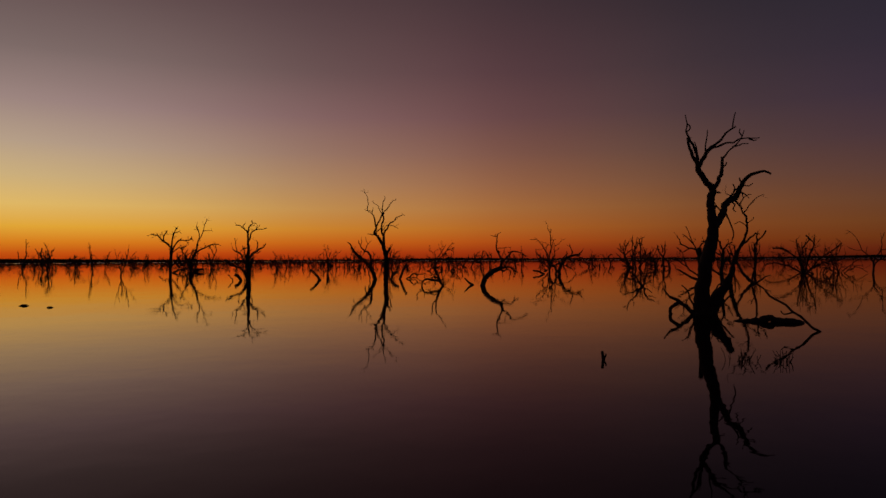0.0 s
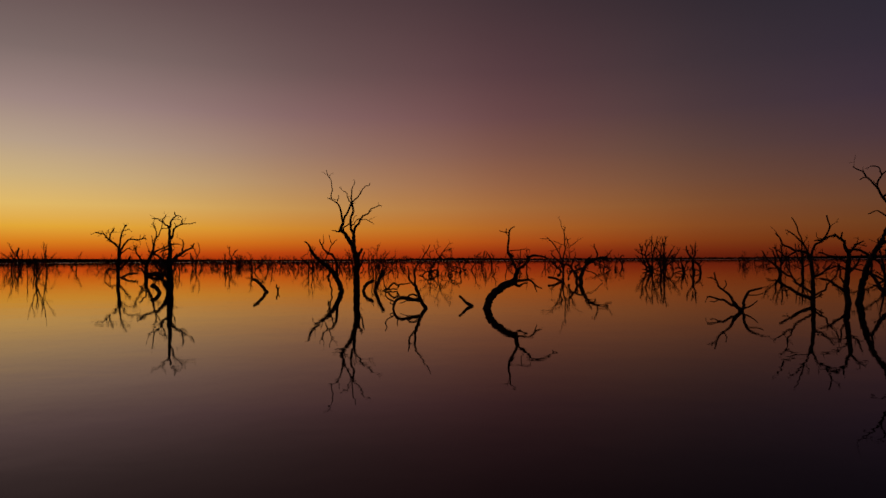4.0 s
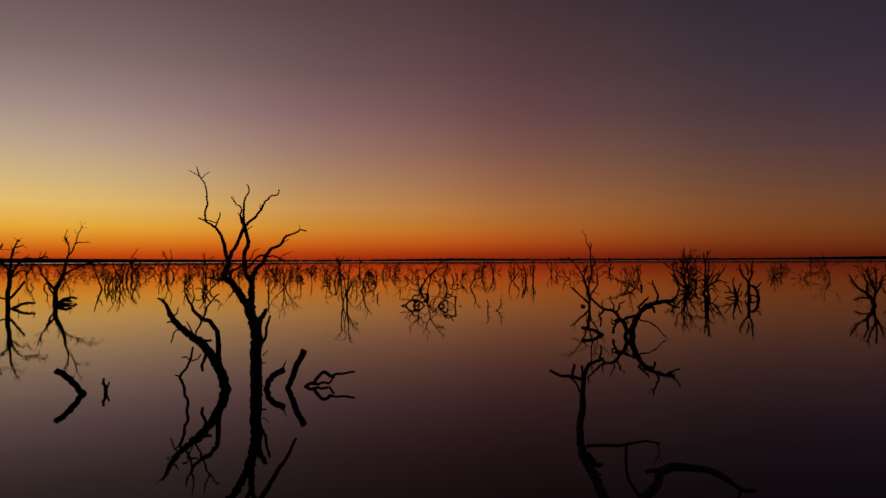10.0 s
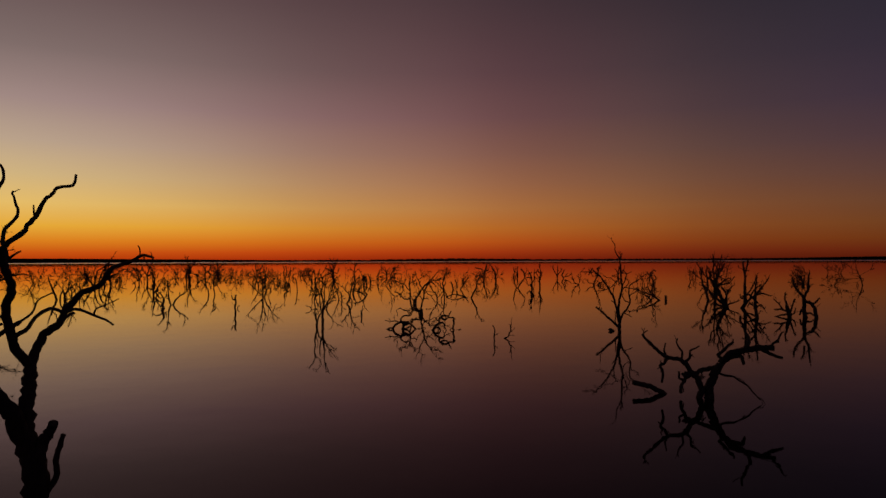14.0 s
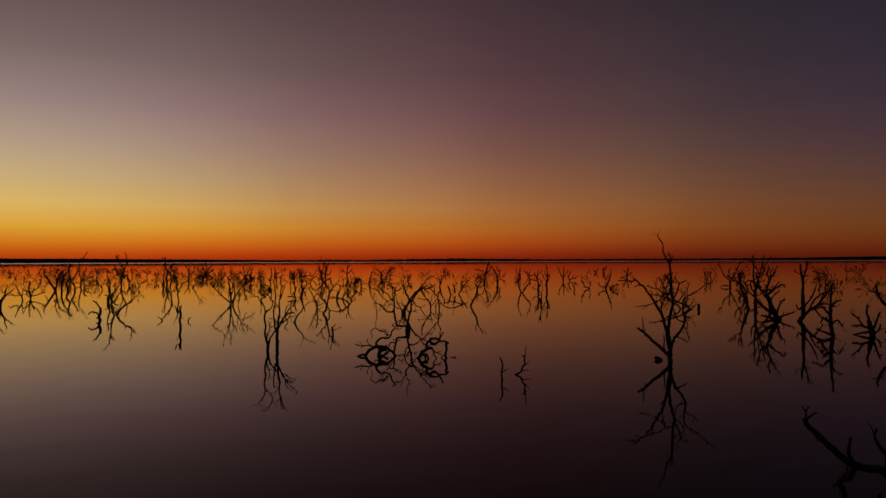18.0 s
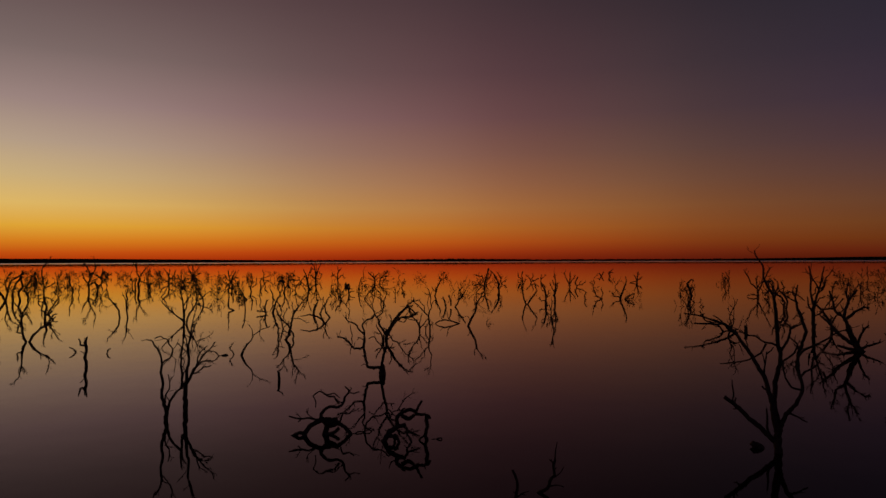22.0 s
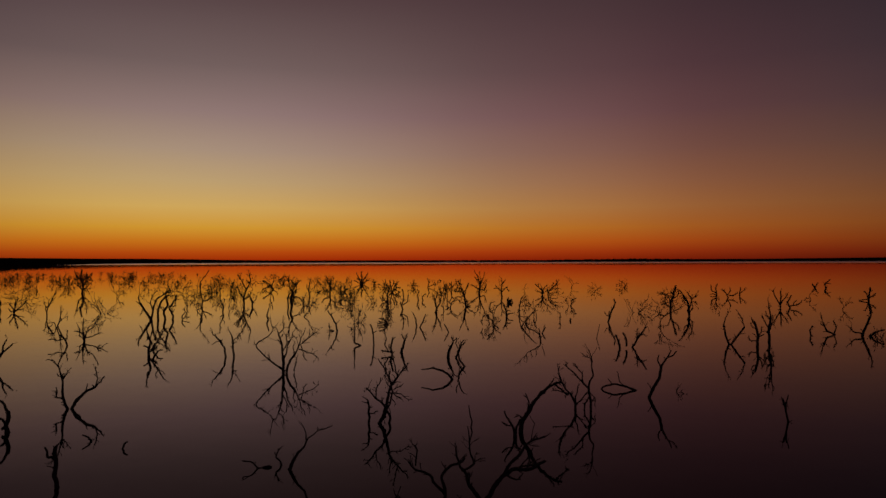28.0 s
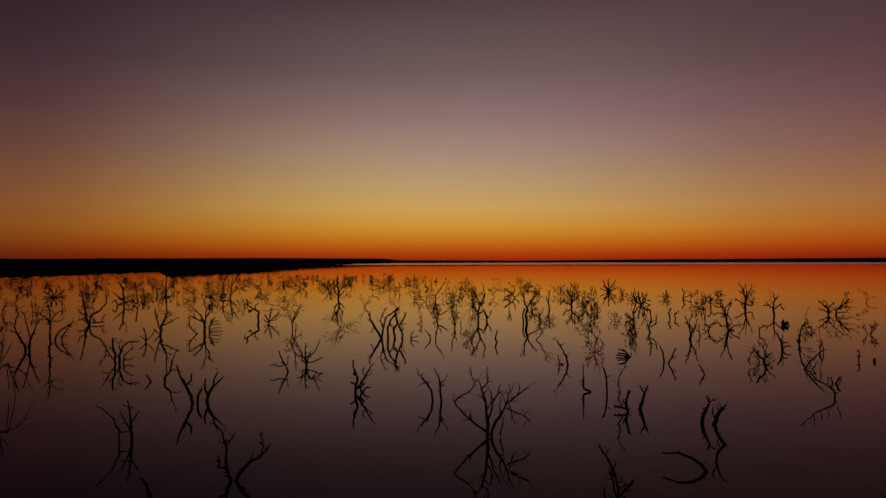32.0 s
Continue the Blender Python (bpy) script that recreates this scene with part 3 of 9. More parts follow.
# many-limbed dead tree mirrored in the still lake
tree = Snag(19.93, 49.83, -28, "dead_tree", "many-limbed dead tree mirrored in the still lake", 0.8)
tree.limb("trunk", 0.147, 0.098, (0.00, 0.00), (-0.04, 0.80), (0.02, 1.66), (0.08, 2.32))
tree.limb("limb", 0.081, 0.033, (0.08, 2.32), (-0.12, 2.93), (-0.49, 3.20), (-0.91, 3.03), (-1.38, 2.98))
tree.limb("limb", 0.065, 0.033, (0.08, 2.35), (0.31, 2.69), (0.71, 2.94))
tree.limb("limb", 0.049, 0.033, (-0.00, 1.92), (-0.43, 2.21), (-0.87, 2.30), (-1.20, 2.40))
tree.limb("limb", 0.049, 0.033, (-0.01, 1.52), (-0.44, 1.75), (-0.95, 1.52))
tree.limb("limb", 0.081, 0.049, (-0.02, 0.46), (-0.37, 0.77), (-0.73, 1.06), (-1.14, 1.17))
tree.limb("limb", 0.065, 0.033, (0.01, 1.18), (0.35, 1.75), (0.61, 2.32))
tree.limb("limb", 0.049, 0.033, (-0.04, 0.72), (-0.31, 1.23), (-0.41, 1.87))
tree.limb("twig", 0.049, 0.033, (-0.07, 2.84), (-0.24, 3.13), (-0.19, 3.36))
tree.done()

# gnarled tall dead tree with antler-like bare limbs in the lake
tree = Snag(20.44, 49.77, -29, "dead_tree", "gnarled tall dead tree with antler-like bare limbs in the lake", 0.5)
tree.limb("trunk", 0.164, 0.098, (0.00, 0.00), (0.11, 0.80), (0.32, 1.66), (0.65, 2.45), (1.00, 3.07))
tree.limb("limb", 0.082, 0.066, (1.00, 3.07), (1.18, 3.60), (1.21, 4.19), (1.19, 4.56), (0.98, 4.91))
tree.limb("limb", 0.057, 0.025, (0.98, 4.91), (0.84, 5.26), (0.79, 5.63), (0.97, 5.99), (0.87, 6.34), (0.53, 6.45))
tree.limb("limb", 0.049, 0.025, (0.84, 5.32), (0.52, 5.73), (0.20, 6.15), (-0.20, 6.41))
tree.limb("twig", 0.033, 0.025, (0.50, 5.76), (0.23, 5.89), (0.07, 5.79))
tree.limb("limb", 0.049, 0.025, (0.98, 4.91), (1.35, 5.40), (1.74, 5.83), (2.36, 6.12))
tree.limb("twig", 0.033, 0.025, (0.97, 6.02), (1.17, 6.18), (1.51, 6.21))
tree.limb("twig", 0.041, 0.025, (1.19, 3.97), (0.77, 4.32), (0.38, 4.17))
tree.limb("twig", 0.033, 0.025, (1.21, 4.17), (1.48, 4.38), (1.68, 4.60))
tree.limb("limb", 0.082, 0.049, (0.83, 2.73), (1.32, 3.15), (1.73, 3.53))
tree.limb("trunk", 0.131, 0.066, (1.54, 0.00), (1.21, 0.33), (0.78, 0.84), (0.44, 1.52))
tree.limb("limb", 0.082, 0.049, (1.43, 0.11), (1.65, 0.95), (1.72, 2.35), (1.92, 3.05), (2.38, 3.68))
tree.limb("limb", 0.066, 0.033, (1.82, 2.69), (1.78, 3.19), (1.88, 3.64))
tree.limb("limb", 0.082, 0.033, (1.47, 0.06), (2.02, 0.23), (2.57, 0.55))
tree.limb("limb", 0.066, 0.033, (0.21, 1.17), (0.52, 1.74), (0.48, 2.37))
tree.done()

# dead tree with outstretched lower limb and forked top
tree = Snag(-17.91, 64.81, 28, "dead_tree", "dead tree with outstretched lower limb and forked top", 0.5)
tree.limb("trunk", 0.240, 0.170, (0.00, 0.00), (-0.00, 1.06), (-0.06, 2.22))
tree.limb("limb", 0.150, 0.085, (-0.06, 2.10), (-0.01, 3.37), (0.01, 4.34))
tree.limb("limb", 0.066, 0.025, (0.01, 4.34), (-0.12, 4.60), (-0.40, 4.81), (-0.75, 5.06), (-1.17, 5.09))
tree.limb("twig", 0.041, 0.025, (-0.37, 4.81), (-0.50, 5.01), (-0.25, 5.32))
tree.limb("limb", 0.082, 0.033, (-0.02, 4.40), (0.06, 4.89), (0.36, 5.27), (0.28, 5.56))
tree.limb("twig", 0.041, 0.025, (0.34, 5.27), (0.57, 5.30), (0.75, 5.16))
tree.limb("limb", 0.082, 0.025, (-0.01, 3.60), (0.26, 4.34), (0.70, 4.69), (1.29, 4.75), (1.66, 4.84))
tree.limb("twig", 0.041, 0.025, (0.83, 4.72), (0.72, 4.92), (0.85, 5.10))
tree.limb("limb", 0.148, 0.066, (0.04, 2.07), (0.42, 2.52), (0.83, 2.74), (1.09, 2.96))
tree.limb("limb", 0.066, 0.033, (0.83, 2.77), (0.88, 3.20), (0.80, 3.67))
tree.limb("limb", 0.066, 0.033, (1.09, 2.94), (1.46, 3.19), (1.59, 3.42))
tree.limb("twig", 0.049, 0.033, (0.63, 2.66), (0.83, 2.48), (1.17, 2.70))
tree.limb("limb", 0.066, 0.033, (-0.06, 3.02), (-0.41, 2.94), (-0.69, 2.72))
tree.limb("limb", 0.115, 0.041, (-0.08, 1.58), (-0.46, 1.97), (-0.56, 2.38), (-0.76, 2.58), (-1.06, 2.68), (-1.33, 2.91))
tree.limb("twig", 0.049, 0.025, (-0.56, 2.20), (-0.78, 2.04), (-0.93, 1.79))
tree.limb("limb", 0.049, 0.025, (-0.88, 2.61), (-0.99, 3.24), (-1.09, 3.95))
tree.limb("limb", 0.164, 0.066, (-0.10, 0.29), (-0.41, 0.85), (-0.78, 1.22), (-1.30, 1.33), (-1.64, 1.43))
tree.limb("limb", 0.082, 0.041, (-1.61, 1.42), (-1.78, 1.68), (-2.10, 1.84))
tree.limb("twig", 0.049, 0.033, (-1.76, 1.63), (-1.95, 1.52), (-2.09, 1.64))
tree.limb("limb", 0.066, 0.033, (0.02, 1.21), (0.27, 1.63), (0.35, 2.06))
tree.done()

# short thick log leaning out of the water
tree = Snag(-18.51, 64.60, 29, "dead_stump", "short thick log leaning out of the water")
tree.limb("trunk", 0.132, 0.148, (0.00, 0.00), (-0.10, 0.18), (-0.30, 0.42), (-0.55, 0.57))
tree.done()

# thin wavy stick poking out of still water
tree = Snag(-18.88, 63.31, 31, "dead_tree", "thin wavy stick poking out of still water", 0.0)
tree.limb("trunk", 0.048, 0.040, (0.00, 0.00), (-0.02, 0.19), (-0.19, 0.26), (-0.26, 0.46), (-0.45, 0.55))
tree.done()

# thin bare pole leaning out of the still water
tree = Snag(8.94, 16.60, -28, "dead_stump", "thin bare pole leaning out of the still water")
tree.limb("trunk", 0.033, 0.027, (0.00, 0.00), (-0.26, 0.20), (-0.56, 0.45), (-0.88, 0.72), (-1.17, 0.97))
tree.limb("twig", 0.027, 0.013, (-0.56, 0.45), (-0.76, 0.39), (-0.83, 0.48))
tree.done()

# tall forked dead gum with sinuous bare limbs in the lake
tree = Snag(-5.31, 66.72, 12, "dead_tree", "tall forked dead gum with sinuous bare limbs in the lake", 0.12)
tree.limb("trunk", 0.226, 0.226, (0.00, 0.00), (0.00, 0.54), (-0.03, 1.51), (-0.01, 2.12), (-0.09, 2.58), lean=-0.07)
tree.limb("limb", 0.185, 0.117, (-0.09, 2.53), (-0.32, 3.16), (-0.62, 3.68), (-0.84, 4.00), (-1.05, 4.18), (-1.20, 4.26), lean=-0.24)
tree.limb("limb", 0.062, 0.027, (-1.18, 4.22), (-1.38, 4.18), (-1.58, 4.25), (-1.80, 4.28), lean=0.16)
tree.limb("limb", 0.110, 0.096, (-1.21, 4.23), (-1.12, 4.54), (-1.01, 4.79), (-1.02, 4.98), lean=0.13)
tree.limb("limb", 0.089, 0.048, (-1.02, 4.92), (-1.13, 5.28), (-1.17, 5.64), (-1.28, 5.93), (-1.41, 6.13), lean=-0.33)
tree.limb("limb", 0.048, 0.027, (-1.41, 6.13), (-1.61, 6.28), (-1.86, 6.44), (-2.10, 6.54), lean=0.40)
tree.limb("limb", 0.041, 0.021, (-1.82, 6.41), (-1.85, 6.77), (-1.79, 7.26), (-1.83, 7.73), (-1.99, 8.00), (-2.09, 8.20), (-2.16, 8.48), lean=0.08)
tree.limb("twig", 0.021, 0.010, (-2.07, 8.11), (-2.24, 8.22), (-2.48, 8.35), lean=0.00)
tree.limb("twig", 0.021, 0.010, (-1.99, 8.02), (-1.85, 8.18), (-1.68, 8.30), lean=0.00)
tree.limb("limb", 0.034, 0.021, (-1.44, 6.15), (-1.39, 6.38), (-1.31, 6.57), (-1.31, 6.75), lean=0.48)
tree.limb("twig", 0.027, 0.021, (-1.90, 6.45), (-1.63, 6.42), (-1.37, 6.35), lean=-0.60)
tree.limb("limb", 0.075, 0.062, (-0.99, 4.95), (-0.73, 5.45), (-0.59, 5.80), (-0.49, 6.05), (-0.41, 6.26), lean=-0.18)
tree.limb("limb", 0.164, 0.117, (-0.09, 2.55), (-0.21, 3.10), (-0.20, 3.58), (-0.20, 4.00), lean=0.25)
tree.limb("limb", 0.096, 0.069, (-0.21, 3.98), (-0.40, 4.39), (-0.45, 4.78), (-0.45, 5.19), (-0.28, 5.62), (-0.36, 6.02), (-0.41, 6.28), lean=-0.43)
tree.limb("limb", 0.055, 0.021, (-0.41, 6.26), (-0.43, 6.75), (-0.38, 7.26), (-0.23, 7.52), (-0.25, 7.72), (-0.32, 7.79), lean=-0.17)
tree.limb("limb", 0.048, 0.021, (-0.45, 6.02), (-0.56, 6.40), (-0.65, 6.76), (-0.70, 7.13), (-1.00, 7.43), (-1.11, 7.56), lean=1.50)
tree.limb("twig", 0.027, 0.014, (-0.47, 6.41), (-0.53, 6.58), (-0.66, 6.72), lean=0.00)
tree.limb("limb", 0.055, 0.024, (-0.40, 6.23), (-0.02, 6.57), (0.18, 6.83), (0.34, 7.16), (0.55, 7.40), (0.82, 7.45), (0.87, 7.65), lean=0.00)
tree.limb("twig", 0.021, 0.014, (0.18, 6.82), (0.16, 7.08), lean=0.00)
tree.limb("twig", 0.027, 0.014, (-0.33, 6.10), (-0.23, 6.19), (-0.13, 6.24), lean=0.00)
tree.limb("limb", 0.096, 0.062, (-0.20, 3.98), (-0.15, 4.32), (-0.05, 4.59), (0.19, 4.79), (0.30, 5.12), (0.55, 5.42), lean=0.37)
tree.limb("limb", 0.062, 0.027, (0.55, 5.42), (0.95, 5.63), (1.13, 5.92), (1.51, 6.06), (1.71, 6.17), (1.93, 6.11), lean=-0.02)
tree.limb("twig", 0.027, 0.014, (0.97, 5.64), (1.10, 5.73), (1.24, 5.80), lean=-0.01)
tree.limb("limb", 0.062, 0.041, (-1.01, 4.17), (-0.95, 4.46), (-0.70, 4.63), (-0.54, 4.78), (-0.41, 4.88), lean=0.88)
tree.limb("limb", 0.027, 0.014, (-0.50, 4.81), (-0.28, 4.97), (-0.16, 5.23), (0.11, 5.43), lean=0.34)
tree.limb("limb", 0.048, 0.021, (-0.45, 4.59), (-0.16, 4.80), (0.16, 5.14), (0.59, 5.11), (0.97, 4.95), (1.26, 4.77), lean=0.20)
tree.limb("twig", 0.021, 0.010, (0.92, 4.97), (1.16, 5.19), (1.38, 5.30), lean=0.00)
tree.limb("stub", 0.123, 0.089, (0.03, 2.27), (0.18, 2.66), (0.35, 2.99), lean=-0.13)
tree.limb("limb", 0.062, 0.048, (0.18, 1.66), (0.37, 2.16), (0.45, 2.54), (0.53, 2.77), lean=-0.18)
tree.limb("twig", 0.027, 0.014, (0.21, 1.19), (0.33, 1.30), (0.44, 1.41), lean=0.00)
tree.limb("twig", 0.027, 0.021, (0.19, 0.89), (0.37, 0.93), lean=0.00)
tree.done()

# short curved log standing out of the water
tree = Snag(-4.78, 66.11, 11, "dead_stump", "short curved log standing out of the water")
tree.limb("trunk", 0.109, 0.123, (0.00, -0.00), (0.08, 0.32), (0.32, 0.56), (0.67, 0.72))
tree.limb("twig", 0.041, 0.014, (0.57, 0.69), (0.68, 0.91), (0.76, 1.10))
tree.done()

# broken leaning post standing in still water
tree = Snag(-3.99, 66.26, 10, "dead_stump", "broken leaning post standing in still water")
tree.limb("trunk", 0.110, 0.124, (0.00, 0.03), (0.22, 0.57), (0.41, 1.00), (0.63, 1.46))
tree.done()

# crooked sunken branch arching just above the water
tree = Snag(-3.35, 66.62, 8, "dead_tree", "crooked sunken branch arching just above the water")
tree.limb("trunk", 0.069, 0.069, (0.00, 0.03), (0.33, 0.16), (0.50, 0.40), (0.72, 0.54), (0.94, 0.36))
tree.limb("limb", 0.056, 0.042, (0.94, 0.36), (1.16, 0.44), (1.52, 0.46), (1.88, 0.51))
tree.limb("limb", 0.056, 0.042, (0.22, 0.10), (0.60, 0.12), (0.88, 0.09), (1.10, 0.33))
tree.done()

# short thick log leaning out of the water
tree = Snag(-11.34, 65.25, 18, "dead_stump", "short thick log leaning out of the water")
tree.limb("trunk", 0.113, 0.113, (-0.00, -0.02), (-0.25, 0.34), (-0.55, 0.67), (-0.92, 0.94))
tree.done()

# small forked stump standing in the water
tree = Snag(-10.70, 65.58, 16, "dead_stump", "small forked stump standing in the water")
tree.limb("trunk", 0.065, 0.049, (0.03, -0.03), (0.00, 0.23), (-0.06, 0.52))
tree.limb("twig", 0.049, 0.033, (0.03, 0.03), (0.09, 0.23), (0.13, 0.36))
tree.done()

# dead tree with a low hooped limb and thin fork
tree = Snag(0.07, 47.90, 3, "dead_tree", "dead tree with a low hooped limb and thin fork")
tree.limb("trunk", 0.092, 0.074, (-0.00, 0.00), (-0.22, 0.33), (-0.36, 0.70), (-0.47, 1.00))
tree.limb("limb", 0.055, 0.028, (-0.47, 1.00), (-0.64, 1.15), (-0.75, 1.52), (-0.82, 1.89))
tree.limb("limb", 0.055, 0.018, (-0.47, 1.00), (-0.49, 1.33), (-0.51, 1.66), (-0.39, 1.92), (-0.23, 2.10), (-0.04, 2.43), (0.18, 2.82))
tree.limb("limb", 0.092, 0.055, (-0.24, 0.35), (-0.53, 0.38), (-0.86, 0.45), (-1.15, 0.46), (-1.36, 0.33), (-1.45, 0.06))
tree.limb("limb", 0.046, 0.037, (-0.40, 0.54), (-0.57, 0.63), (-0.73, 0.58), (-0.86, 0.45))
tree.limb("twig", 0.028, 0.018, (-1.23, 0.46), (-1.28, 0.64), (-1.26, 0.79))
tree.limb("limb", 0.037, 0.018, (-1.41, 0.31), (-1.70, 0.45), (-1.81, 0.65), (-1.72, 0.83), (-1.83, 0.98))
tree.limb("twig", 0.028, 0.018, (-1.45, 0.19), (-1.59, 0.24), (-1.52, 0.39))
tree.limb("twig", 0.028, 0.018, (-0.53, 0.38), (-0.86, 0.34), (-1.17, 0.22))
tree.done()

# short broken stake leaning out of the water
tree = Snag(2.16, 49.33, -2, "dead_stump", "short broken stake leaning out of the water")
tree.limb("trunk", 0.088, 0.049, (-0.00, -0.00), (-0.21, 0.12), (-0.41, 0.31), (-0.58, 0.49))
tree.done()

# massive bowed dead trunk with upturned forked limbs
tree = Snag(2.75, 47.57, -4, "dead_tree", "massive bowed dead trunk with upturned forked limbs")
tree.limb("trunk", 0.174, 0.161, (0.00, 0.00), (0.10, 0.37), (0.36, 0.72), (0.71, 0.97), (0.99, 1.09), (1.21, 1.22))
tree.limb("limb", 0.112, 0.087, (1.16, 1.19), (1.29, 1.36), (1.32, 1.56), (1.35, 1.69), lean=0.5)
tree.limb("limb", 0.068, 0.056, (1.35, 1.69), (1.24, 1.89), (1.10, 2.20), (0.97, 2.44), lean=0.3)
tree.limb("limb", 0.056, 0.031, (0.97, 2.44), (0.96, 2.81), (1.00, 3.18), (1.03, 3.40), lean=0.2)
tree.limb("limb", 0.031, 0.019, (1.03, 3.40), (1.10, 3.55), (1.27, 3.63))
tree.limb("limb", 0.025, 0.019, (1.02, 3.34), (0.85, 3.39), (0.73, 3.39), (0.59, 3.46))
tree.limb("twig", 0.019, 0.019, (0.88, 3.38), (0.90, 3.51), (0.91, 3.55))
tree.limb("twig", 0.019, 0.012, (0.85, 3.38), (0.94, 3.28), (0.97, 3.18))
tree.limb("limb", 0.074, 0.025, (1.35, 1.69), (1.51, 1.78), (1.71, 1.95), (1.86, 2.11), (1.90, 2.26), (2.07, 2.32), (2.32, 2.30), (2.60, 2.25), (2.78, 2.14), (2.94, 2.02), (3.12, 2.00), lean=0.15)
tree.limb("stub", 0.037, 0.025, (1.88, 2.27), (1.81, 2.28), (1.74, 2.25))
tree.limb("twig", 0.025, 0.012, (2.94, 2.02), (2.92, 1.94), (2.88, 1.86))
tree.limb("limb", 0.025, 0.012, (1.03, 2.54), (1.22, 2.56), (1.52, 2.58), (1.76, 2.62), (1.95, 2.58))
tree.limb("limb", 0.019, 0.019, (1.52, 2.57), (1.50, 2.30), (1.54, 2.14), (1.67, 1.95))
tree.limb("limb", 0.074, 0.025, (1.14, 1.17), (1.50, 1.22), (1.82, 1.26), (2.00, 1.16), (2.15, 1.00), (2.29, 0.92), (2.42, 0.88))
tree.limb("twig", 0.031, 0.019, (2.09, 1.05), (2.14, 0.88), (2.20, 0.71))
tree.limb("limb", 0.081, 0.025, (1.14, 1.12), (1.43, 0.98), (1.78, 1.11))
tree.limb("stub", 0.050, 0.025, (1.03, 2.44), (1.15, 2.31), (1.22, 2.31))
tree.done()

# bare dead tree with a wide twiggy crown
tree = Snag(-43.62, 112.76, 27, "dead_tree", "bare dead tree with a wide twiggy crown")
tree.limb("trunk", 0.247, 0.212, (-0.00, -0.00), (-0.07, 1.41), (0.12, 2.75), (0.06, 4.03))
tree.limb("limb", 0.141, 0.071, (0.06, 4.03), (-0.51, 4.73), (-1.26, 5.30), (-1.82, 6.00), (-2.80, 6.20), shoots=2)
tree.limb("limb", 0.141, 0.071, (-0.20, 4.45), (-1.07, 5.09), (-1.01, 6.00), (-0.51, 6.78), shoots=2)
tree.limb("limb", 0.141, 0.071, (0.12, 3.88), (0.24, 5.30), (0.49, 6.29), (0.94, 7.29), shoots=2)
tree.limb("limb", 0.071, 0.035, (0.62, 6.44), (1.25, 6.65), (1.64, 6.37))
tree.limb("limb", 0.141, 0.071, (0.18, 3.46), (0.75, 4.59), (1.38, 5.30), (2.47, 5.23), (3.51, 5.52), shoots=3)
tree.limb("limb", 0.106, 0.035, (0.18, 3.18), (1.19, 4.02), (1.83, 3.73), (2.15, 4.44))
tree.limb("limb", 0.141, 0.106, (0.12, 1.06), (0.88, 1.96), (1.52, 2.88))
tree.limb("limb", 0.177, 0.106, (0.25, -0.08), (1.26, 0.47), (2.48, 0.58), shoots=2)
tree.limb("limb", 0.106, 0.071, (-0.25, 1.06), (-1.00, 1.22), (-1.74, 0.53), shoots=2)
tree.done()

# tall dead tree forking low with thin upright branches
tree = Snag(-43.50, 121.51, 28, "dead_tree", "tall dead tree forking low with thin upright branches")
tree.limb("trunk", 0.305, 0.237, (0.00, 0.00), (-0.00, 1.56), (0.41, 2.50), (0.83, 3.44))
tree.limb("limb", 0.203, 0.102, (0.83, 3.44), (1.01, 4.73), (1.19, 5.48))
tree.limb("limb", 0.102, 0.034, (1.19, 5.48), (1.73, 6.17), (2.10, 7.20), (2.34, 8.23), (2.83, 9.13))
tree.limb("limb", 0.102, 0.034, (1.31, 5.62), (1.37, 6.78), (0.94, 7.87), (1.24, 8.76))
tree.limb("limb", 0.068, 0.034, (2.10, 7.06), (2.71, 7.20), (3.51, 7.34))
tree.limb("limb", 0.136, 0.068, (0.77, 3.24), (1.62, 3.91), (3.15, 4.65), (4.45, 4.85), shoots=4)
tree.limb("limb", 0.170, 0.068, (-0.00, 1.49), (-0.72, 2.45), (-1.37, 3.47), (-1.72, 4.62), shoots=3)
tree.limb("limb", 0.136, 0.068, (-0.06, 1.08), (-0.54, 1.64), (-0.89, 2.59), shoots=1)
tree.done()

# driftwood log lying low on the water
tree = Snag(-44.92, 125.18, 28, "dead_stump", "driftwood log lying low on the water")
tree.limb("trunk", 0.177, 0.142, (-0.00, 0.14), (0.56, 0.41), (1.19, 0.53), (1.83, 0.37))
tree.done()

# thick broken log sloping out of the water
tree = Snag(12.39, 84.91, -16, "dead_stump", "thick broken log sloping out of the water")
tree.limb("trunk", 0.114, 0.114, (0.00, -0.00), (-0.38, 0.21), (-0.85, 0.36), (-1.34, 0.43))
tree.done()

# branching dead tree on a knotted stump in the lake
tree = Snag(-0.05, 131.03, 7, "dead_tree", "branching dead tree on a knotted stump in the lake")
tree.limb("trunk", 0.236, 0.173, (0.03, -0.00), (0.03, 0.34), (0.00, 0.59))
tree.limb("limb", 0.110, 0.095, (0.00, 0.50), (-0.56, 0.49), (-0.93, 0.53))
tree.limb("limb", 0.095, 0.079, (-0.93, 0.50), (-1.08, 1.13), (-1.20, 1.81), (-1.14, 2.50))
tree.limb("limb", 0.079, 0.047, (-1.20, 1.88), (-1.42, 1.73), (-1.85, 1.77), (-2.16, 2.15), (-2.53, 2.47), (-2.93, 2.54), shoots=2)
tree.limb("limb", 0.063, 0.032, (-1.14, 2.63), (-1.54, 3.01), (-1.91, 3.45), (-2.40, 3.87), shoots=1)
tree.limb("limb", 0.032, 0.032, (-2.19, 3.71), (-2.15, 4.08), (-2.21, 4.46))
tree.limb("limb", 0.063, 0.047, (-1.17, 2.50), (-1.29, 3.19), (-0.98, 3.62), (-0.48, 3.86))
tree.limb("limb", 0.095, 0.079, (-0.03, 0.47), (0.07, 1.16), (0.26, 1.93), (0.32, 2.68))
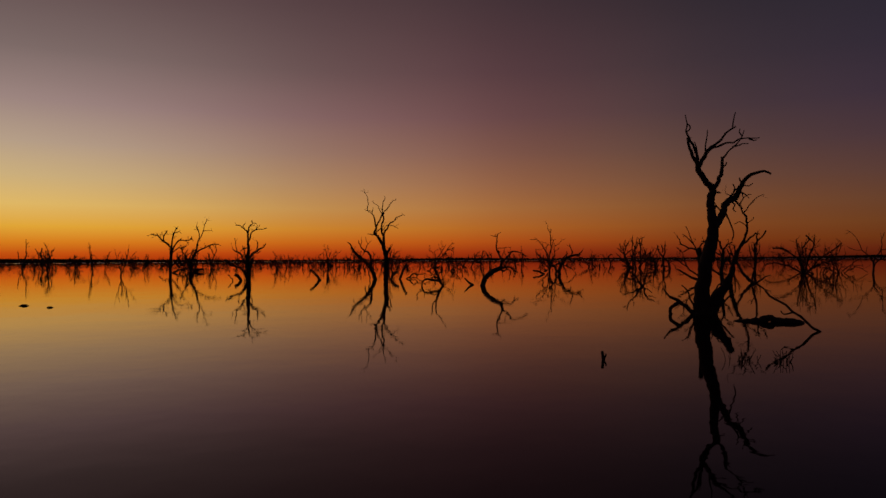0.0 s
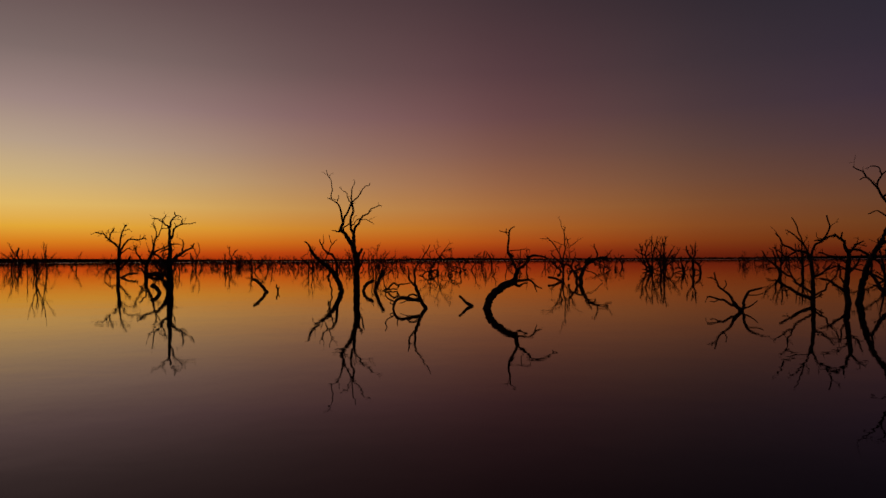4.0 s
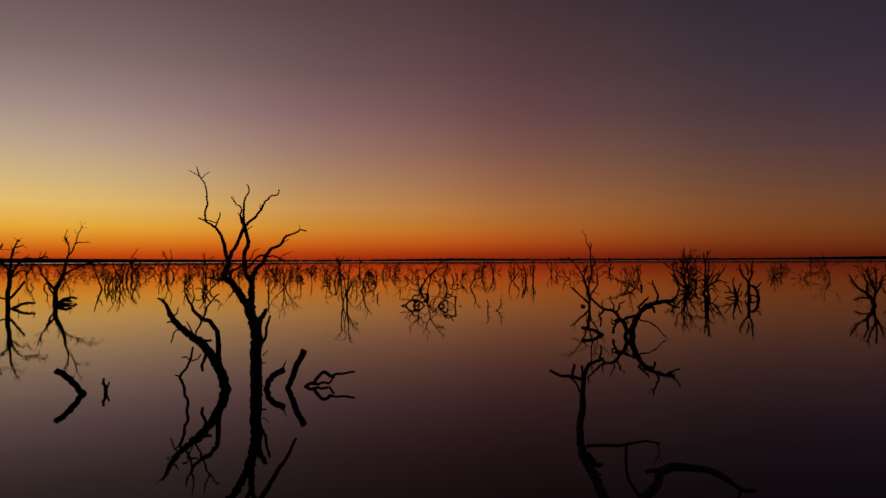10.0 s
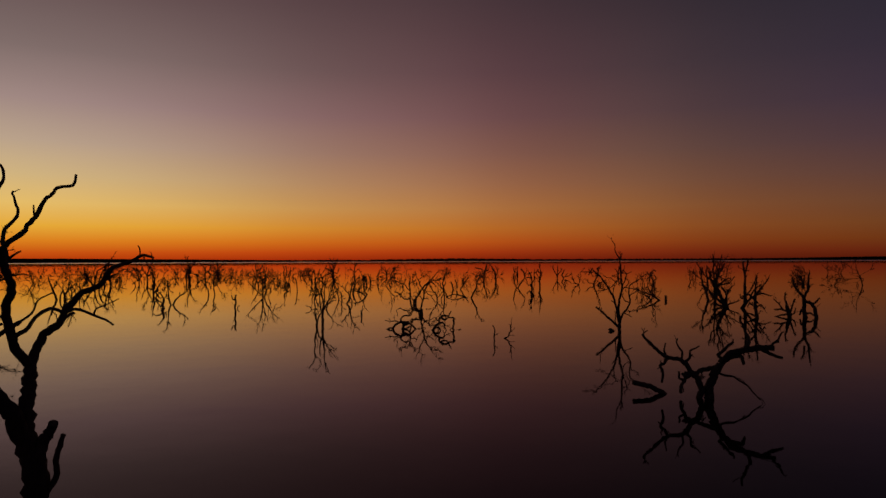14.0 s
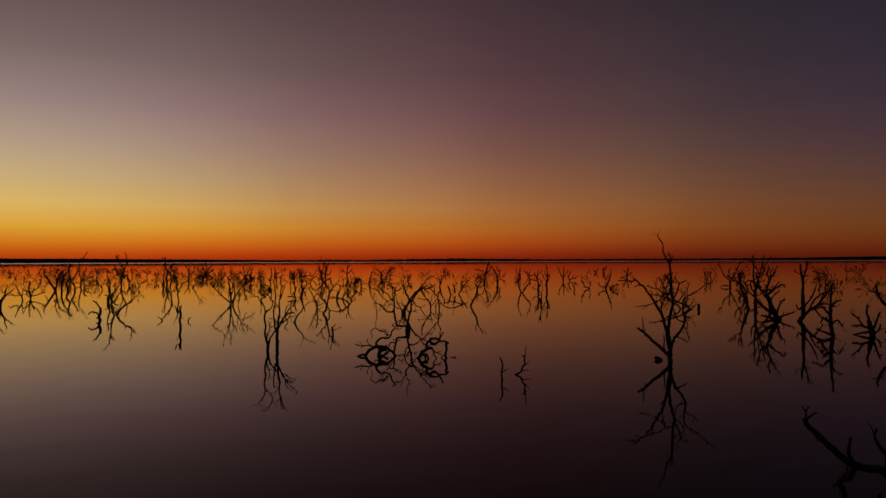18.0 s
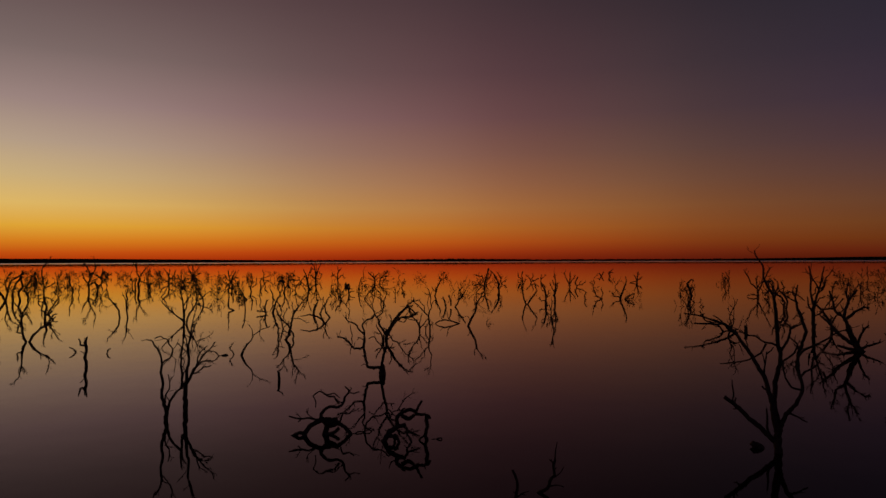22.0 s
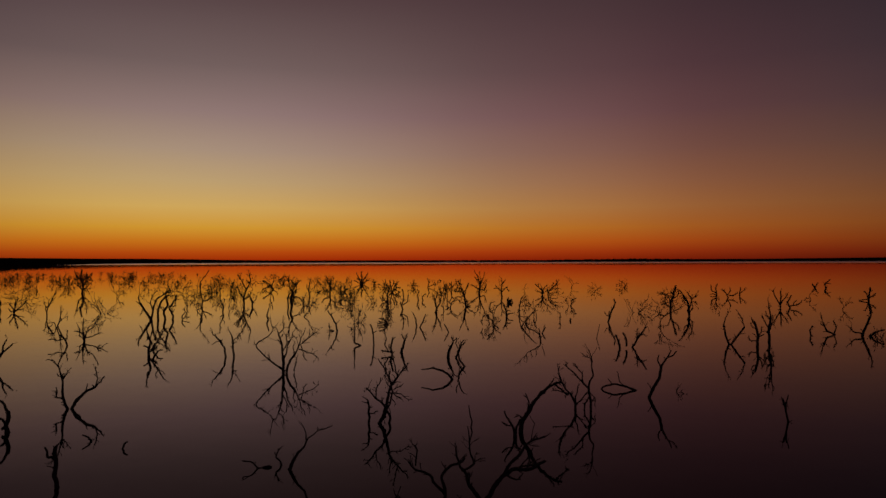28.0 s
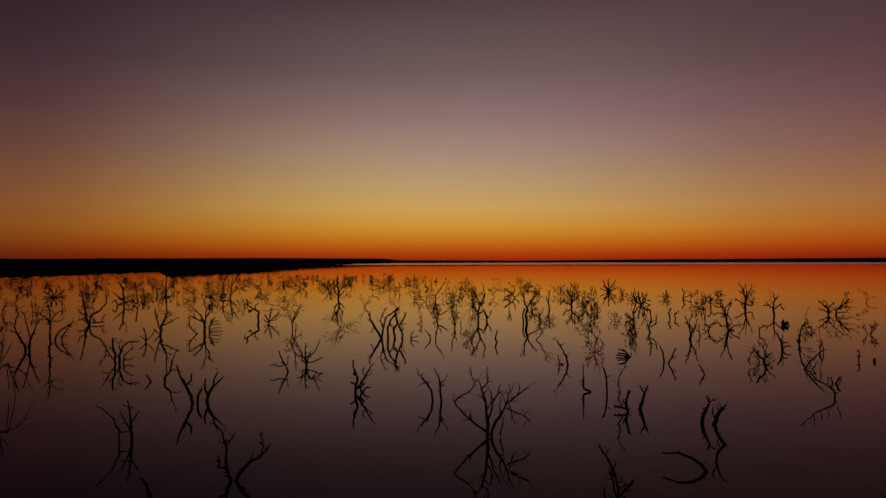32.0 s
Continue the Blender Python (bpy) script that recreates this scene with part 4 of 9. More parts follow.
tree.limb("limb", 0.079, 0.047, (0.32, 2.68), (0.01, 3.10), (-0.23, 3.61), (-0.45, 3.99), shoots=1)
tree.limb("limb", 0.047, 0.016, (-0.45, 3.99), (-0.60, 4.43), (-0.66, 4.81), shoots=2)
tree.limb("limb", 0.047, 0.016, (-0.42, 3.92), (0.02, 4.23), (-0.10, 4.76), (-0.16, 5.55), shoots=1)
tree.limb("limb", 0.095, 0.047, (0.36, 2.68), (0.64, 3.21), (0.96, 3.58), (1.33, 3.83), (1.90, 3.85), (2.41, 4.18), shoots=2)
tree.limb("limb", 0.063, 0.032, (0.96, 3.58), (1.15, 3.96), (1.59, 4.42), (1.97, 4.82), (2.41, 4.94), shoots=2)
tree.limb("limb", 0.047, 0.032, (0.16, 1.65), (-0.15, 2.10), (-0.49, 2.55), (-0.86, 2.40))
tree.limb("limb", 0.047, 0.032, (0.45, 2.71), (0.70, 2.33), (1.14, 2.01), (1.57, 1.43), (2.04, 1.10), shoots=2)
tree.limb("limb", 0.047, 0.016, (-0.93, 0.62), (-1.18, 0.75), (-1.36, 0.63))
tree.done()

# leaning dead trunk with a splintered broken top in the lake
tree = Snag(-6.29, 65.99, 17, "dead_tree", "leaning dead trunk with a splintered broken top in the lake", 0.0)
tree.limb("trunk", 0.192, 0.158, (0.00, 0.00), (-0.14, 0.57), (-0.41, 1.09), (-0.80, 1.62), (-1.06, 1.87), lean=0.25)
tree.limb("limb", 0.147, 0.102, (-0.98, 1.80), (-1.46, 2.20), (-1.84, 2.55), (-2.08, 2.96), lean=0.1)
tree.limb("limb", 0.091, 0.034, (-2.06, 2.92), (-2.20, 3.26), (-2.34, 3.41), (-2.51, 3.50), lean=0.1)
tree.limb("limb", 0.113, 0.079, (-0.27, 0.87), (-0.27, 1.69), (-0.35, 2.21), (-0.60, 2.58), (-0.94, 2.70), lean=0.15)
tree.limb("limb", 0.079, 0.034, (-0.90, 2.67), (-1.20, 3.00), (-1.41, 3.41), (-1.45, 3.67), lean=0.1)
tree.limb("limb", 0.045, 0.023, (-0.86, 2.69), (-0.70, 3.14), (-0.50, 3.39), (-0.25, 3.64))
tree.limb("twig", 0.034, 0.017, (-0.58, 3.29), (-0.74, 3.59), (-0.80, 3.98))
tree.limb("twig", 0.034, 0.017, (-1.30, 3.15), (-1.16, 3.51), (-1.23, 4.00))
tree.limb("limb", 0.045, 0.034, (-0.94, 2.68), (-1.00, 2.36), (-1.10, 1.98))
tree.limb("twig", 0.034, 0.023, (-1.18, 1.98), (-1.30, 2.35), (-1.44, 2.60))
tree.limb("twig", 0.034, 0.023, (-2.02, 2.81), (-1.82, 2.89), (-1.76, 3.14))
tree.limb("twig", 0.034, 0.023, (-1.66, 2.38), (-1.90, 2.18), (-2.00, 1.82))
tree.limb("stub", 0.045, 0.023, (-2.02, 2.60), (-2.16, 2.56))
tree.limb("stub", 0.068, 0.057, (-0.74, 1.49), (-0.80, 1.11), (-0.86, 0.69))
tree.limb("stub", 0.068, 0.045, (-0.92, 1.91), (-0.70, 1.81), (-0.53, 1.85))
tree.done()

# slim crooked stem standing beside a leaning dead trunk
tree = Snag(-6.42, 62.27, 20, "dead_tree", "slim crooked stem standing beside a leaning dead trunk", 0.0)
tree.limb("trunk", 0.050, 0.050, (0.00, 0.00), (0.03, 0.33), (-0.09, 0.73), (-0.23, 1.11))
tree.limb("limb", 0.050, 0.035, (-0.23, 1.11), (-0.00, 1.39), (0.12, 1.66), (0.19, 2.05))
tree.limb("twig", 0.030, 0.020, (0.10, 1.61), (-0.02, 1.74), (-0.16, 1.73))
tree.limb("twig", 0.030, 0.020, (0.12, 1.60), (0.33, 1.65), (0.44, 1.81))
tree.limb("stub", 0.030, 0.020, (-0.21, 1.10), (-0.37, 1.19))
tree.done()

# coiled tangle of drowned branches just above water
tree = Snag(-0.00, 115.20, 5, "dead_tree", "coiled tangle of drowned branches just above water", 0.4)
tree.limb("trunk", 0.082, 0.105, (-0.00, -0.00), (-0.31, 0.32), (-0.65, 0.55), (-1.15, 0.59), (-1.59, 0.50), (-1.87, 0.26), (-2.02, 0.01))
tree.limb("limb", 0.129, 0.105, (-1.15, 0.02), (-1.09, 0.27), (-1.00, 0.52), (-0.65, 0.58))
tree.limb("limb", 0.082, 0.070, (-0.53, 0.26), (-0.75, 0.08), (-1.09, -0.01))
tree.limb("limb", 0.117, 0.082, (-1.18, 0.56), (-0.87, 0.36), (-0.59, 0.48))
tree.limb("limb", 0.082, 0.058, (-1.28, 0.53), (-1.31, 0.87), (-1.09, 1.12), (-0.68, 1.14), (-0.40, 1.26))
tree.limb("limb", 0.058, 0.035, (-0.40, 1.26), (-0.28, 1.63), (-0.09, 1.85), (-0.28, 2.07))
tree.limb("twig", 0.035, 0.024, (-0.15, 1.82), (0.10, 1.75), (0.35, 1.81))
tree.limb("limb", 0.047, 0.030, (-0.53, 1.29), (-0.75, 1.61), (-1.12, 1.68), (-1.40, 1.81), (-1.71, 1.60))
tree.limb("twig", 0.030, 0.024, (-1.71, 1.60), (-1.59, 1.34), (-1.62, 1.06))
tree.limb("twig", 0.035, 0.024, (-1.09, 1.68), (-0.78, 1.74), (-0.53, 1.51))
tree.limb("limb", 0.058, 0.035, (-0.90, 0.64), (-1.52, 0.62), (-2.14, 0.67), (-2.73, 0.77))
tree.limb("twig", 0.035, 0.024, (-2.14, 0.70), (-2.33, 0.52))
tree.limb("limb", 0.093, 0.070, (-1.96, 0.07), (-2.24, 0.11), (-2.58, -0.04))
tree.limb("limb", 0.047, 0.035, (-0.53, 0.48), (-0.37, 0.88), (0.10, 1.03))
tree.limb("limb", 0.035, 0.024, (0.06, -0.03), (0.31, 0.06), (0.78, 0.08), (1.22, -0.21))
tree.limb("limb", 0.047, 0.035, (0.56, -0.04), (0.66, 0.42), (0.94, 0.73), (1.38, 0.79))
tree.limb("twig", 0.035, 0.024, (1.38, 0.79), (1.63, 1.03), (1.82, 0.81), (2.07, 0.68))
tree.done()

# ring-shaped tangle of drowned branches above the water
tree = Snag(1.52, 113.90, 3, "dead_tree", "ring-shaped tangle of drowned branches above the water", 0.4)
tree.limb("trunk", 0.112, 0.088, (0.00, -0.00), (0.21, 0.39), (0.58, 0.60), (0.94, 0.71))
tree.limb("limb", 0.088, 0.075, (0.61, 0.57), (0.55, 0.90), (0.73, 1.14), (1.07, 1.26), (1.40, 1.16))
tree.limb("limb", 0.100, 0.075, (0.79, 1.02), (1.06, 0.89), (1.28, 1.04))
tree.limb("limb", 0.062, 0.050, (1.37, 1.16), (1.49, 1.40), (1.62, 1.64))
tree.limb("limb", 0.075, 0.050, (1.31, 1.10), (1.61, 1.07), (1.86, 1.03), (1.98, 0.88))
tree.limb("limb", 0.088, 0.075, (1.80, 1.00), (1.85, 0.58), (1.76, 0.22), (1.85, -0.12))
tree.limb("limb", 0.062, 0.050, (1.85, -0.12), (2.13, -0.03), (2.49, -0.10))
tree.limb("twig", 0.038, 0.025, (2.19, -0.03), (2.43, 0.06), (2.52, -0.13))
tree.limb("limb", 0.050, 0.031, (0.88, 0.65), (1.03, 0.44), (1.52, 0.25))
tree.limb("limb", 0.088, 0.062, (0.18, 0.24), (0.55, 0.26), (0.67, -0.07))
tree.limb("limb", 0.050, 0.038, (1.00, 0.59), (1.06, 0.20), (1.30, -0.17))
tree.limb("limb", 0.050, 0.038, (1.82, 0.25), (1.55, 0.07), (1.37, -0.17))
tree.limb("limb", 0.062, 0.050, (0.27, 0.33), (0.49, 0.08), (0.39, -0.16))
tree.limb("twig", 0.038, 0.025, (0.61, 0.78), (0.31, 0.90), (0.22, 1.15))
tree.done()

# thin hooked dead trunk standing in the water
tree = Snag(-21.90, 135.40, 23, "dead_tree", "thin hooked dead trunk standing in the water", 0.4)
tree.limb("trunk", 0.112, 0.099, (0.00, -0.10), (-0.09, 0.62), (-0.00, 1.32), (-0.13, 1.78))
tree.limb("limb", 0.075, 0.050, (-0.09, 1.46), (-0.38, 1.56), (-0.51, 2.02))
tree.limb("twig", 0.075, 0.050, (-0.05, 1.64), (0.04, 2.14))
tree.done()

# curved dead stump with thin bent side shoots
tree = Snag(-33.68, 143.80, 29, "dead_tree", "curved dead stump with thin bent side shoots", 0.4)
tree.limb("trunk", 0.156, 0.125, (0.00, 0.00), (-0.14, 0.39), (-0.00, 0.92), (-0.01, 1.41))
tree.limb("limb", 0.093, 0.062, (-0.01, 1.30), (-0.34, 1.86), (-0.72, 2.15))
tree.limb("limb", 0.093, 0.062, (-0.10, 0.44), (-0.38, 0.83), (-0.81, 0.96), (-1.18, 0.71))
tree.limb("stub", 0.125, 0.093, (-0.10, 0.39), (-0.38, 0.24))
tree.done()

# thin dead sapling curving out of the water
tree = Snag(-12.25, 140.93, 19, "dead_tree", "thin dead sapling curving out of the water")
tree.limb("trunk", 0.099, 0.040, (0.00, -0.00), (0.22, 0.50), (0.75, 1.14), (0.98, 1.64), shoots=1)
tree.limb("limb", 0.040, 0.020, (0.98, 1.64), (1.51, 2.01), (2.27, 2.29))
tree.limb("limb", 0.040, 0.020, (0.90, 1.49), (0.83, 2.04), (0.60, 2.45))
tree.done()

# gnarled hollow stump just above the water
tree = Snag(-6.41, 128.86, 17, "dead_stump", "gnarled hollow stump just above the water")
tree.limb("trunk", 0.089, 0.074, (0.03, -0.00), (0.03, 0.35), (-0.03, 0.65))
tree.limb("twig", 0.045, 0.030, (-0.03, 0.59), (0.20, 0.76), (0.29, 0.93))
tree.done()

# short broken post standing in the water
tree = Snag(35.39, 157.17, -25, "dead_stump", "short broken post standing in the water")
tree.limb("trunk", 0.184, 0.157, (-0.00, -0.05), (0.00, 0.31), (-0.04, 0.73))
tree.done()

# arched dead branch dipping to the water
tree = Snag(5.86, 168.58, -1, "dead_tree", "arched dead branch dipping to the water")
tree.limb("trunk", 0.096, 0.072, (0.05, 0.00), (-0.79, 0.30), (-1.63, 0.46), (-2.57, 0.23), (-2.91, -0.17))
tree.limb("twig", 0.048, 0.024, (-0.79, 0.30), (-1.34, 1.00), (-1.52, 1.57), shoots=2)
tree.done()

# slender upright dead stem in the water
tree = Snag(-38.67, 179.22, 35, "dead_tree", "slender upright dead stem in the water")
tree.limb("trunk", 0.115, 0.086, (-0.00, -0.00), (-0.11, 1.25), (-0.21, 2.28))
tree.limb("limb", 0.086, 0.029, (-0.21, 2.28), (-0.50, 2.97), (-0.72, 3.37))
tree.limb("limb", 0.057, 0.029, (-0.05, 1.54), (0.30, 2.16), (0.65, 2.79))
tree.done()

# thin dead stem bowed to one side
tree = Snag(-39.72, 179.22, 36, "dead_tree", "thin dead stem bowed to one side")
tree.limb("trunk", 0.116, 0.087, (0.00, 0.00), (-0.17, 1.04), (-0.68, 1.84), (-1.14, 2.42))
tree.limb("limb", 0.058, 0.029, (-1.14, 2.42), (-1.48, 2.89), (-1.71, 3.35))
tree.limb("twig", 0.058, 0.029, (-0.68, 1.84), (-1.14, 1.73), (-1.55, 1.39))
tree.done()

# dead tree with stiff upright branch stubs
tree = Snag(-50.25, 152.78, 59, "dead_tree", "dead tree with stiff upright branch stubs")
tree.limb("trunk", 0.135, 0.090, (0.00, 0.00), (-0.04, 0.85), (-0.08, 1.62))
tree.limb("limb", 0.090, 0.045, (-0.08, 1.62), (-0.17, 2.34), (-0.33, 3.25))
tree.limb("limb", 0.068, 0.045, (-0.08, 1.30), (0.16, 1.77), (0.45, 2.33), shoots=1)
tree.limb("limb", 0.068, 0.045, (-0.16, 0.91), (-0.53, 1.75), (-0.82, 2.27), shoots=1)
tree.limb("limb", 0.045, 0.045, (-0.08, 0.72), (-0.53, 0.77), (-0.94, 0.73))
tree.done()

# bent thin pole curving out of the water
tree = Snag(-50.40, 151.87, 60, "dead_stump", "bent thin pole curving out of the water")
tree.limb("trunk", 0.067, 0.045, (0.00, 0.00), (-0.04, 0.98), (-0.44, 1.90), (-1.00, 2.53), (-1.67, 3.07))
tree.done()

# small hooked dead tree with thin shoots
tree = Snag(-72.72, 170.71, 56, "dead_tree", "small hooked dead tree with thin shoots")
tree.limb("trunk", 0.135, 0.101, (-0.06, 0.00), (-0.12, 0.54), (0.50, 1.17))
tree.limb("limb", 0.101, 0.034, (0.50, 1.17), (0.75, 2.36), (1.25, 3.81), shoots=2)
tree.limb("limb", 0.067, 0.034, (0.62, 1.30), (1.25, 1.39), (1.88, 1.15))
tree.done()

# thin bare stick standing in still water
tree = Snag(6.28, 105.93, -5, "dead_tree", "thin bare stick standing in still water")
tree.limb("trunk", 0.054, 0.041, (0.00, -0.00), (0.00, 0.57), (-0.13, 1.16))
tree.done()

# small twiggy sapling standing in the water
tree = Snag(7.17, 107.36, -6, "dead_tree", "small twiggy sapling standing in the water")
tree.limb("trunk", 0.057, 0.043, (-0.06, -0.03), (0.28, 0.20), (0.48, 0.60), (0.51, 1.11))
tree.limb("limb", 0.028, 0.014, (0.51, 1.11), (0.52, 1.39), (0.58, 1.67))
tree.limb("limb", 0.028, 0.014, (0.28, 0.20), (0.56, 0.26), (0.79, 0.21))
tree.limb("limb", 0.028, 0.014, (0.45, 0.51), (0.68, 0.66), (0.77, 0.88))
tree.done()

# thick driftwood trunk floating beside a leaning pole
tree = Snag(9.61, 18.79, -27, "dead_tree", "thick driftwood trunk floating beside a leaning pole")
tree.limb("trunk", 0.080, 0.114, (0.03, -0.01), (-0.31, 0.03), (-0.66, 0.05), (-1.01, 0.03), (-1.48, -0.05))
tree.done()

# small blackened stub poking out of the water
tree = Snag(2.79, 12.17, -13, "dead_stump", "small blackened stub poking out of the water")
tree.limb("trunk", 0.029, 0.025, (-0.00, -0.01), (-0.01, 0.07), (-0.02, 0.15))
tree.limb("twig", 0.020, 0.010, (0.01, 0.01), (0.04, 0.07), (0.04, 0.11))
tree.done()

# small driftwood piece floating on the lake
tree = Snag(-16.96, 28.44, 31, "dead_tree", "small driftwood piece floating on the lake")
tree.limb("trunk", 0.046, 0.034, (0.16, -0.02), (-0.00, 0.02), (-0.14, -0.01))
tree.done()

# small driftwood piece floating on the lake
tree = Snag(-15.24, 27.26, 29, "dead_tree", "small driftwood piece floating on the lake")
tree.limb("trunk", 0.033, 0.022, (0.10, -0.01), (-0.00, 0.02), (-0.10, -0.01))
tree.done()

# half sunken forked bough floating low
tree = Snag(-40.92, 119.36, 24, "dead_tree", "half sunken forked bough floating low")
tree.limb("trunk", 0.190, 0.152, (-1.31, 0.03), (-0.69, 0.39), (-0.14, 0.53), (0.42, 0.37))
tree.limb("limb", 0.152, 0.076, (-0.97, 0.10), (-0.28, 0.16), (0.56, 0.14))
tree.done()

# wide dense dead shrub with radiating bare limbs
tree = Snag(42.93, 83.20, -27, "dead_tree", "wide dense dead shrub with radiating bare limbs")
tree.limb("trunk", 0.121, 0.081, (0.00, 0.00), (-0.58, 1.68), (-1.53, 2.50))
tree.limb("limb", 0.134, 0.067, (-1.53, 2.50), (-2.26, 2.92), (-3.24, 2.93), shoots=7)
tree.limb("trunk", 0.121, 0.060, (-0.12, -0.00), (-0.39, 2.08), (-0.73, 3.98), shoots=7)
tree.limb("trunk", 0.121, 0.060, (0.12, 0.00), (0.62, 2.07), (1.17, 3.40), (0.36, 4.42), shoots=7)
tree.limb("trunk", 0.121, 0.060, (0.36, 0.00), (1.44, 1.40), (2.85, 2.45), (4.02, 3.49), shoots=7)
tree.limb("trunk", 0.101, 0.060, (0.24, 0.00), (1.31, 0.80), (2.61, 1.33), (3.99, 1.58), shoots=7)
tree.limb("trunk", 0.101, 0.060, (-0.24, -0.00), (-1.55, 0.81), (-3.02, 1.22), (-4.27, 0.88), shoots=7)
tree.limb("trunk", 0.101, 0.060, (-0.06, -0.00), (0.14, 1.54), (-0.08, 2.89), (0.65, 3.88), shoots=7)
tree.done()

# dead tree bowed into an arch with hanging limbs
tree = Snag(14.01, 83.89, -20, "dead_tree", "dead tree bowed into an arch with hanging limbs", 0.6)
tree.limb("trunk", 0.208, 0.167, (0.00, -0.00), (0.03, 0.47), (0.23, 1.00), (0.50, 1.53))
tree.limb("limb", 0.153, 0.111, (0.50, 1.53), (0.89, 1.96), (1.42, 2.18), (1.99, 2.28), (2.60, 2.30))
tree.limb("limb", 0.097, 0.056, (2.09, 2.29), (2.41, 2.07), (2.92, 1.89))
tree.limb("stub", 0.097, 0.069, (0.84, 1.80), (1.32, 1.90), (1.44, 1.54))
tree.limb("limb", 0.083, 0.056, (0.55, 1.58), (0.41, 1.89), (0.80, 2.29), (1.04, 2.48))
tree.limb("limb", 0.056, 0.028, (0.40, 1.14), (0.98, 1.01), (1.57, 0.65), (2.04, 0.12))
tree.limb("limb", 0.111, 0.083, (0.33, 1.32), (-0.19, 1.21), (-0.58, 1.01), (-0.98, 1.05))
tree.limb("limb", 0.083, 0.042, (1.47, 2.19), (1.64, 2.65), (1.46, 3.11), (1.32, 3.62))
tree.limb("limb", 0.069, 0.028, (2.42, 2.30), (2.74, 2.64), (2.93, 3.00))
tree.done()

# low knot of twisted dead branches in the water
tree = Snag(13.63, 83.89, -19, "dead_tree", "low knot of twisted dead branches in the water", 0.6)
tree.limb("trunk", 0.138, 0.125, (0.00, 0.00), (0.08, 0.37), (-0.07, 0.83), (-0.36, 1.10))
tree.limb("limb", 0.111, 0.083, (-0.36, 1.10), (-0.53, 1.43), (-0.76, 1.64), (-1.28, 1.72))
tree.limb("limb", 0.083, 0.055, (-1.28, 1.72), (-1.66, 1.97), (-2.02, 2.33), (-2.37, 2.74))
tree.limb("twig", 0.055, 0.028, (-1.36, 1.74), (-1.46, 2.08), (-1.40, 2.35))
tree.limb("limb", 0.069, 0.028, (-0.61, 1.54), (-0.38, 2.04), (-0.00, 2.29))
tree.limb("limb", 0.055, 0.028, (-0.73, 1.66), (-0.83, 2.16), (-0.90, 2.58))
tree.limb("limb", 0.069, 0.055, (-1.36, 1.69), (-1.64, 1.34), (-1.57, 0.60))
tree.limb("limb", 0.083, 0.069, (-0.54, 1.12), (-0.64, 0.70), (-0.77, 0.17))
tree.limb("twig", 0.055, 0.042, (-0.61, 0.75), (-0.84, 0.84), (-0.86, 1.13))
tree.limb("limb", 0.097, 0.069, (-0.26, 1.08), (-0.51, 0.89), (-0.71, 1.06))
tree.done()

# slender forked dead tree with a looped top shoot
tree = Snag(-9.25, 118.03, 17, "dead_tree", "slender forked dead tree with a looped top shoot", 0.5)
tree.limb("trunk", 0.106, 0.088, (0.00, 0.00), (0.03, 0.37), (-0.10, 0.78))
tree.limb("limb", 0.079, 0.053, (-0.10, 0.71), (-0.13, 1.79), (-0.16, 2.79))
tree.limb("limb", 0.053, 0.026, (-0.16, 2.73), (-0.39, 3.41), (-0.61, 3.75), (-0.90, 3.86), shoots=1)
tree.limb("limb", 0.044, 0.026, (-0.16, 2.76), (0.19, 2.98), (0.32, 3.45), (0.09, 3.90), (-0.20, 4.07), (-0.45, 3.98))
tree.limb("limb", 0.071, 0.035, (0.03, 0.33), (0.19, 0.90), (0.45, 1.29), (0.71, 1.72), (0.94, 2.35), shoots=1)
tree.limb("limb", 0.044, 0.026, (-0.03, 0.77), (0.13, 1.44), (0.06, 2.11), shoots=1)
tree.done()

# dead tree with straight stems forking upward
tree = Snag(-9.04, 119.99, 16, "dead_tree", "dead tree with straight stems forking upward", 0.5)
tree.limb("trunk", 0.129, 0.101, (-0.00, -0.00), (-0.03, 0.74), (-0.00, 1.37))
tree.limb("limb", 0.083, 0.037, (-0.00, 1.30), (0.10, 2.21), (0.13, 3.09), (0.23, 3.79), (0.34, 4.50), shoots=1)
tree.limb("limb", 0.046, 0.028, (0.17, 3.48), (0.37, 4.04), (0.54, 4.53))
tree.limb("limb", 0.074, 0.037, (-0.03, 1.16), (-0.17, 1.87), (-0.24, 2.51), (-0.17, 3.07))
tree.limb("limb", 0.074, 0.037, (0.03, 1.30), (0.37, 2.10), (0.75, 2.47), (1.23, 2.53), shoots=1)
tree.limb("limb", 0.055, 0.028, (0.24, 1.78), (0.54, 2.34), (0.92, 2.86), (1.40, 3.44), shoots=1)
tree.limb("limb", 0.055, 0.028, (0.07, 1.51), (0.51, 1.95), (0.92, 2.25), (1.26, 2.31), shoots=1)
tree.limb("limb", 0.046, 0.028, (0.58, 2.37), (0.64, 2.83), (1.05, 3.24))
tree.done()

# crooked dead tree with several rising bare limbs
tree = Snag(17.18, 112.00, -21, "dead_tree", "crooked dead tree with several rising bare limbs", 0.5)
tree.limb("trunk", 0.154, 0.124, (0.00, 0.00), (0.01, 0.55), (0.04, 1.01))
tree.limb("limb", 0.108, 0.062, (-0.05, 0.77), (-0.20, 1.86), (-0.43, 2.83), (-0.78, 3.48), (-1.11, 4.05), (-1.52, 4.68))
tree.limb("limb", 0.062, 0.031, (-1.52, 4.68), (-1.96, 5.03), (-2.50, 5.02), (-3.07, 5.03))
tree.limb("twig", 0.039, 0.023, (-1.93, 5.00), (-2.16, 5.23), (-2.35, 5.34))
tree.limb("twig", 0.039, 0.023, (-1.57, 4.71), (-1.85, 4.73), (-2.11, 4.61))
